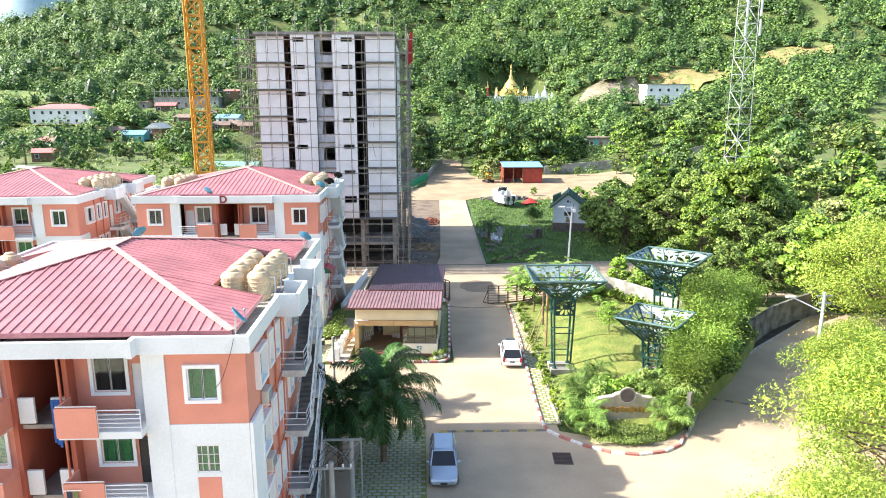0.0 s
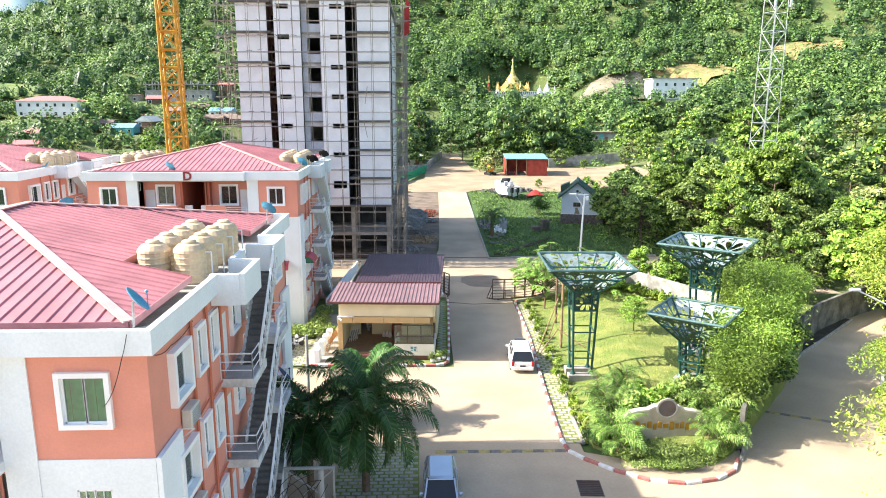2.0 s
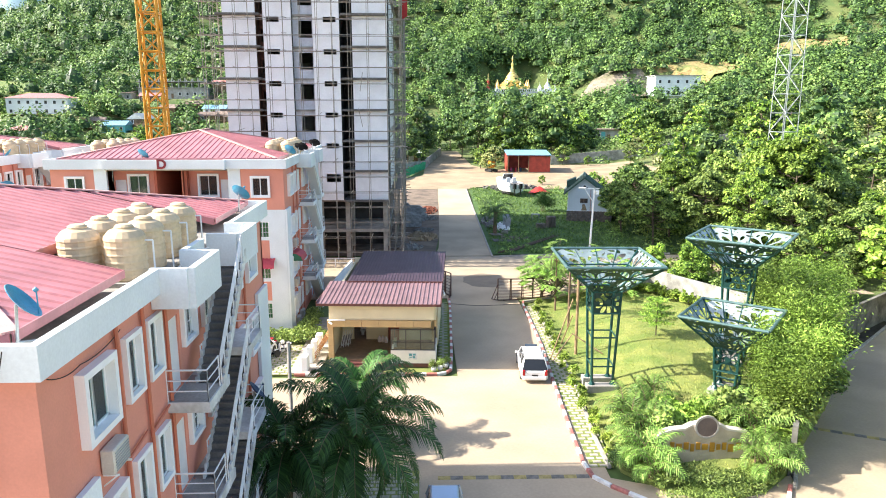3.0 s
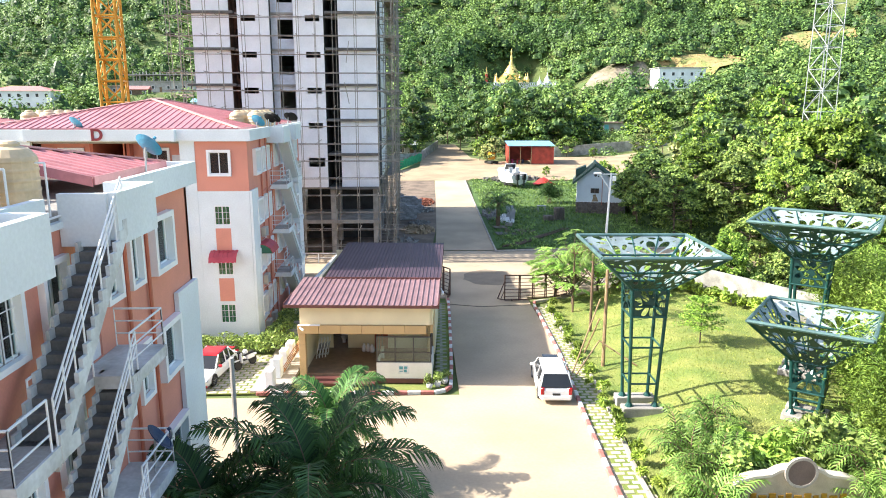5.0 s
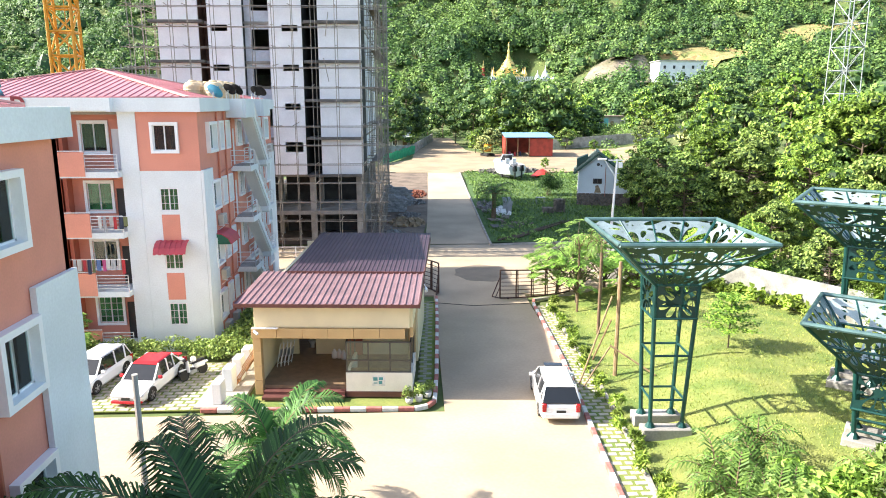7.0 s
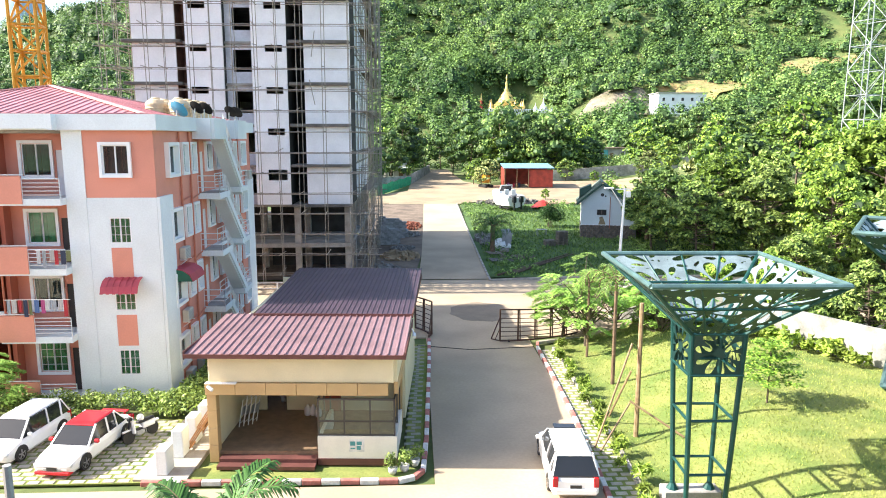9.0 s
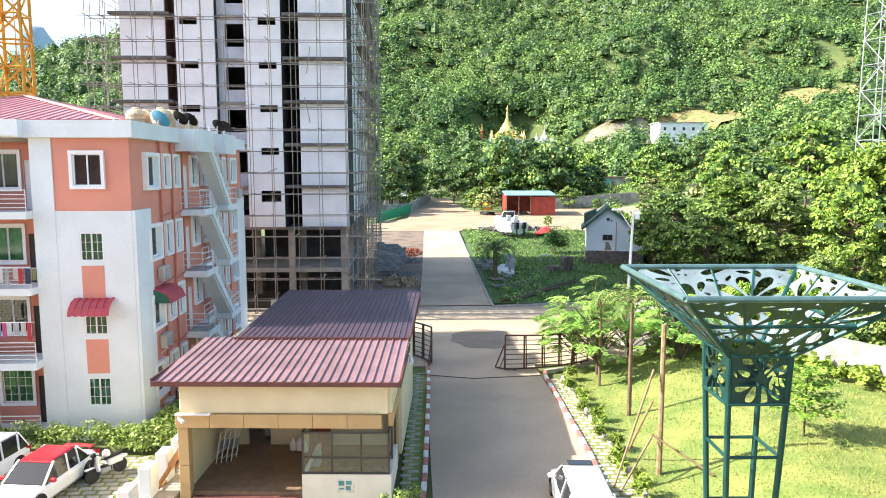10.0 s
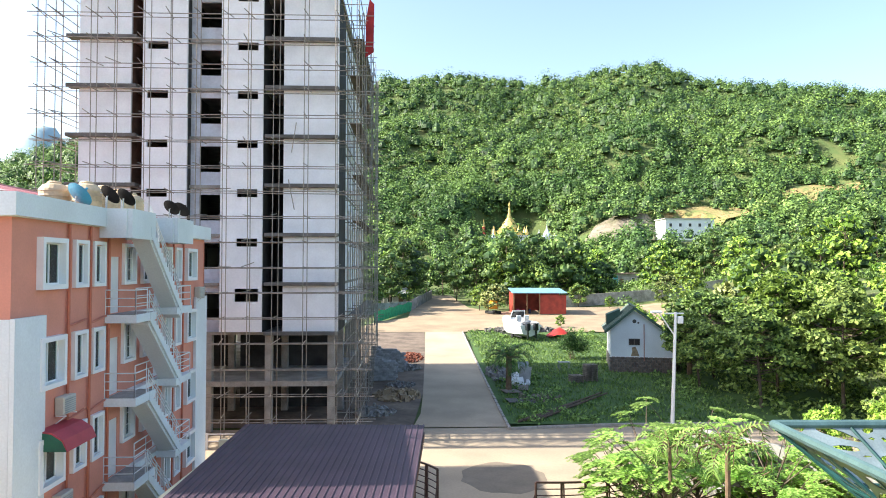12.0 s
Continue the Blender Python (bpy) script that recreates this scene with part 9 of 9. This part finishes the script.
# feathery tree by the gate
def feathery(seed, h, r, mat, fr=36):
    rnd = random.Random(seed)
    g, P, Nn = Geo(), [], []
    g.tube((0, 0, -.2), (.15, .1, h * .45), .09, .07, n=7, cap=False)
    for i in range(fr):
        a, t = rnd.uniform(0, 6.28), rnd.uniform(.3, 1)
        p0 = Vector((.15 * t, .1 * t, h * .45 * t))
        e = p0 + Vector((math.cos(a) * r * rnd.uniform(.4, 1), math.sin(a) * r * rnd.uniform(.4, 1), h * rnd.uniform(.15, .5)))
        g.tube(p0, e, .035, .012, n=5, cap=False)
        for j in range(6):
            b = a + rnd.uniform(-1.3, 1.3)
            L = rnd.uniform(.6, 1.0)
            for k in range(13):
                s = (k + 1) / 13
                c = e + Vector((math.cos(b) * L * s, math.sin(b) * L * s, .12 * s - .35 * s * s))
                for sd in (1, -1):
                    P.append(c + Vector((-math.sin(b) * sd, math.cos(b) * sd, 0)) * .13 * math.sin(math.pi * (.15 + .8 * s)))
                    Nn.append((rnd.uniform(-.25, .25), rnd.uniform(-.25, .25), 1))
    c, n = np.array([tuple(p) for p in P]), np.array(Nn)
    return g.mesh("trunk", BARK), quads("crown", c, n, .22 * nr.uniform(.7, 1.2, len(c)), .5, mat)


L_FEATH = leaf_material("feathery_leaves", (0.20, 0.37, 0.07), (0.42, 0.58, 0.16), 0.45)
fe = [feathery(1, 5.0, 2.3, L_FEATH), feathery(2, 3.8, 1.9, L_FEATH)]
for k, x, y, s in ((0, 11.94, 73.2, 1.1), (0, 14.71, 76, 1.1), (1, 11.02, 75.4, 1.0), (1, 17.12, 74.6, 1.1), (0, 13.09, 78.2, 1.0), (0, 16.34, 72.8, 1.1)):
    plant("feathery_tree", "light green tree with fine feathery leaves by the gate", "tree", fe[k], pose(x, y, 0, 0, 0, x * 60) @ Matrix.Diagonal((s, s, s, 1)), "feathery trees", ("trunk", "crown"))
plant("feathery_tree", "light green seedling tree beside the balconies", "tree", fe[1], pose(-17.4, 62.9, 0) @ Matrix.Diagonal((.75, .75, .9, 1)), "", ("trunk", "crown"))
# tiered sapling on the lawn
g, P = Geo(), []
g.tube((0, 0, -.1), (0, 0, 2.6), .05, .02, n=6)
for t in range(4):
    for k in range(6):
        a, L, z = k * 1.05 + t, 1.5 - .3 * t, 1.0 + .5 * t
        e = Vector((math.cos(a) * L, math.sin(a) * L, z + .25))
        g.tube((0, 0, z), e, .018, .006, n=4, cap=False)
        for j in range(110):
            s = nr.uniform(.2, 1)
            P.append(np.array([math.cos(a) * L * s, math.sin(a) * L * s, z + .25 * s]) + nr.normal(size=3) * np.array([.16, .16, .05]))
P = np.array(P)
plant("sapling", "young tree with flat tiers of fine leaves on the lawn", "tree", (g.mesh("trunk", BARK), quads("crown", P, nr.normal(size=P.shape) * .3 + np.array([0, 0, 1]), .17, .6, L_LIGHT)), pose(16.9, 61.2, lawn_z(16.9, 61.2)), "", ("trunk", "crown"))
# flowering tree near the start of the flight
def flowering(h, crown, seed):
    wood, leaves = tree_meshes(h, crown, 34, 800, .25, .32, L_YEL, trunk=.16, base=.2, seed=seed, thick=.6, droop=.25, lump=.8)
    c, n = clump_points([(math.cos(k) * crown * .6, math.sin(k * 1.7) * crown * .6, h * (.6 + .3 * math.sin(k * 2.3))) for k in range(14)], [(crown * .4, crown * .4, crown * .35)] * 14, 40, .3)
    return wood, leaves, quads("blossom", c, n, .11, .8, L_FLOWER)


fl = flowering(9.0, 5.0, 21)
FN = ("trunk", "crown", "blossom")
plant("flowering_tree", "bright yellow-green tree with yellow blossoms", "tree", fl, pose(25.2, 34.5, 0), "flowering trees", FN)
plant("flowering_tree", "bright yellow-green tree with yellow blossoms", "tree", fl, pose(28.6, 42.5, 0, 0, 0, 120) @ Matrix.Diagonal((.85, .85, .85, 1)), "flowering trees", FN)
plant("flowering_tree", "bright yellow-green tree with yellow blossoms", "tree", fl, pose(17.4, 27.0, 0, 0, 0, 60) @ Matrix.Diagonal((.76, .76, .72, 1)), "flowering trees", FN)
plant("flowering_tree", "bright yellow-green tree with yellow blossoms", "tree", fl, pose(43, 64, 0, 0, 0, 260) @ Matrix.Diagonal((1.15, 1.15, 1.2, 1)), "flowering trees", FN)
plant("flowering_tree", "bright yellow-green tree with yellow blossoms", "tree", fl, pose(33.0, 50.5, 0, 0, 0, 200) @ Matrix.Diagonal((.6, .6, .62, 1)), "flowering trees", FN)


# ---- undergrowth beneath the trees ----
def undergrowth(spots, per, leaf, mat):
    out_c, out_n, out_s = [], [], []
    for x, y, s in spots:
        d = shell(per, low=-.1)
        out_c.append(np.array([x, y, rise(x, y)]) + d * (1 - .4 * nr.random((len(d), 1))) * np.array([1.5, 1.5, 1.3]) * s)
        out_n.append(d + nr.normal(size=d.shape) * .6 + np.array([0, 0, .3]))
        out_s.append(leaf * nr.uniform(.6, 1.3, len(d)))
    return quads("undergrowth", np.concatenate(out_c), np.concatenate(out_n), np.concatenate(out_s), .55, mat)


def scatter(n, x0, x1, y0, y1, keep, lo=.6, hi=1.3):
    got = []
    while len(got) < n:
        x, y = rt.uniform(x0, x1), rt.uniform(y0, y1)
        if keep(x, y):
            got.append((x, y, rt.uniform(lo, hi)))
    return got


spots = scatter(560, 27, 80, 77, 145, lambda x, y: (y > 95 and x > 29 + .05 * (y - 95)) or (x > 27.5 and y < 91 and y > 78 - (x - 27) * .1))
tagged(part("undergrowth", undergrowth(spots, 70, .42, L_MID), None), "tangled green undergrowth beneath the trees", "undergrowth", kind="stuff")
spots = scatter(420, -20, 120, 184, 262, lambda x, y: not (1 < x < 16 and y < 232), .9, 2.0)
tagged(part("undergrowth", undergrowth(spots, 44, .7, L_DARK), None), "dark green scrub at the woodland edge", "undergrowth", kind="stuff")
spots = scatter(420, -180, -30, 140, 300, lambda x, y: -36 < math.degrees(math.atan2(x, y)) < -9, .7, 1.7)
tagged(part("undergrowth", undergrowth(spots, 40, .6, L_MID), None), "green scrub between the village houses", "undergrowth", kind="stuff")
spots = scatter(150, 9.5, 28, 95, 146, lambda x, y: abs(x - 19) > 4 or rt.random() < .12, .25, .6)
tagged(part("undergrowth", undergrowth(spots, 60, .26, L_DARK), None), "weeds and low plants in the garden plot", "undergrowth", kind="stuff")


# ---- grass blades on the lawn and low scrub on the bare cuts ----
def blades(n, poly, h, mat, zf):
    xs, ys = [p[0] for p in poly], [p[1] for p in poly]
    P = []
    while len(P) < n:
        x, y = rt.uniform(min(xs), max(xs)), rt.uniform(min(ys), max(ys))
        if inside(x, y, poly):
            P.append((x, y, zf(x, y)))
    P = np.array(P)
    a = nr.uniform(0, 2 * np.pi, n)
    hh = h * nr.uniform(.5, 1.3, n)
    side = np.stack([np.cos(a), np.sin(a), np.zeros(n)], 1) * (hh * .30)[:, None]
    up = np.stack([nr.normal(size=n) * .45, nr.normal(size=n) * .45, np.ones(n)], 1) * hh[:, None]
    v = np.stack([P - side, P + side, P + side * .5 + up, P - side * .5 + up * .95], 1)
    return quad_mesh("grass", v, mat)


L_GRASS = leaf_material("grass_blades", (0.20, 0.27, 0.05), (0.42, 0.44, 0.12), 0.2, .35, .5, .35)
tagged(part("grass", blades(46000, LAWN, .055, L_GRASS, lawn_z), None), "short mown grass blades on the lawn", "grass", kind="stuff")
plot = [(8.9, 95), (28, 95), (30, 118), (27, 140), (10, 145)]
tagged(part("grass", blades(14000, plot, .2, leaf_material("rough_grass_blades", (0.07, 0.15, 0.03), (0.20, 0.29, 0.07), .2, .35, .5, .3), rise), None), "rough long grass in the garden plot", "grass", kind="stuff")
spots = scatter(130, 66, 206, 302, 345, lambda x, y: True, .5, 1.5)
tagged(part("undergrowth", undergrowth(spots, 40, .6, L_MID), None), "low scrub on the bare hillside cuts", "undergrowth", kind="stuff")

shrub(2, 28.6, 114.2, 1.5, rise(29, 114), "dark climber growing against the hut")
shrub(0, 28.8, 116.6, 1.7, rise(29, 117), "dark climber growing against the hut")
dark_bush = bush_mesh(1.7, 1.7, 3.2, 3400, .26, .4, L_PALM, 16, 31)
plant("shrub", "round dark green bush in the garden plot", "shrub", (stems_mesh(9, 2.2, 1.0, 31), dark_bush), pose(19.6, 122, rise(19.6, 122)), "", SN)
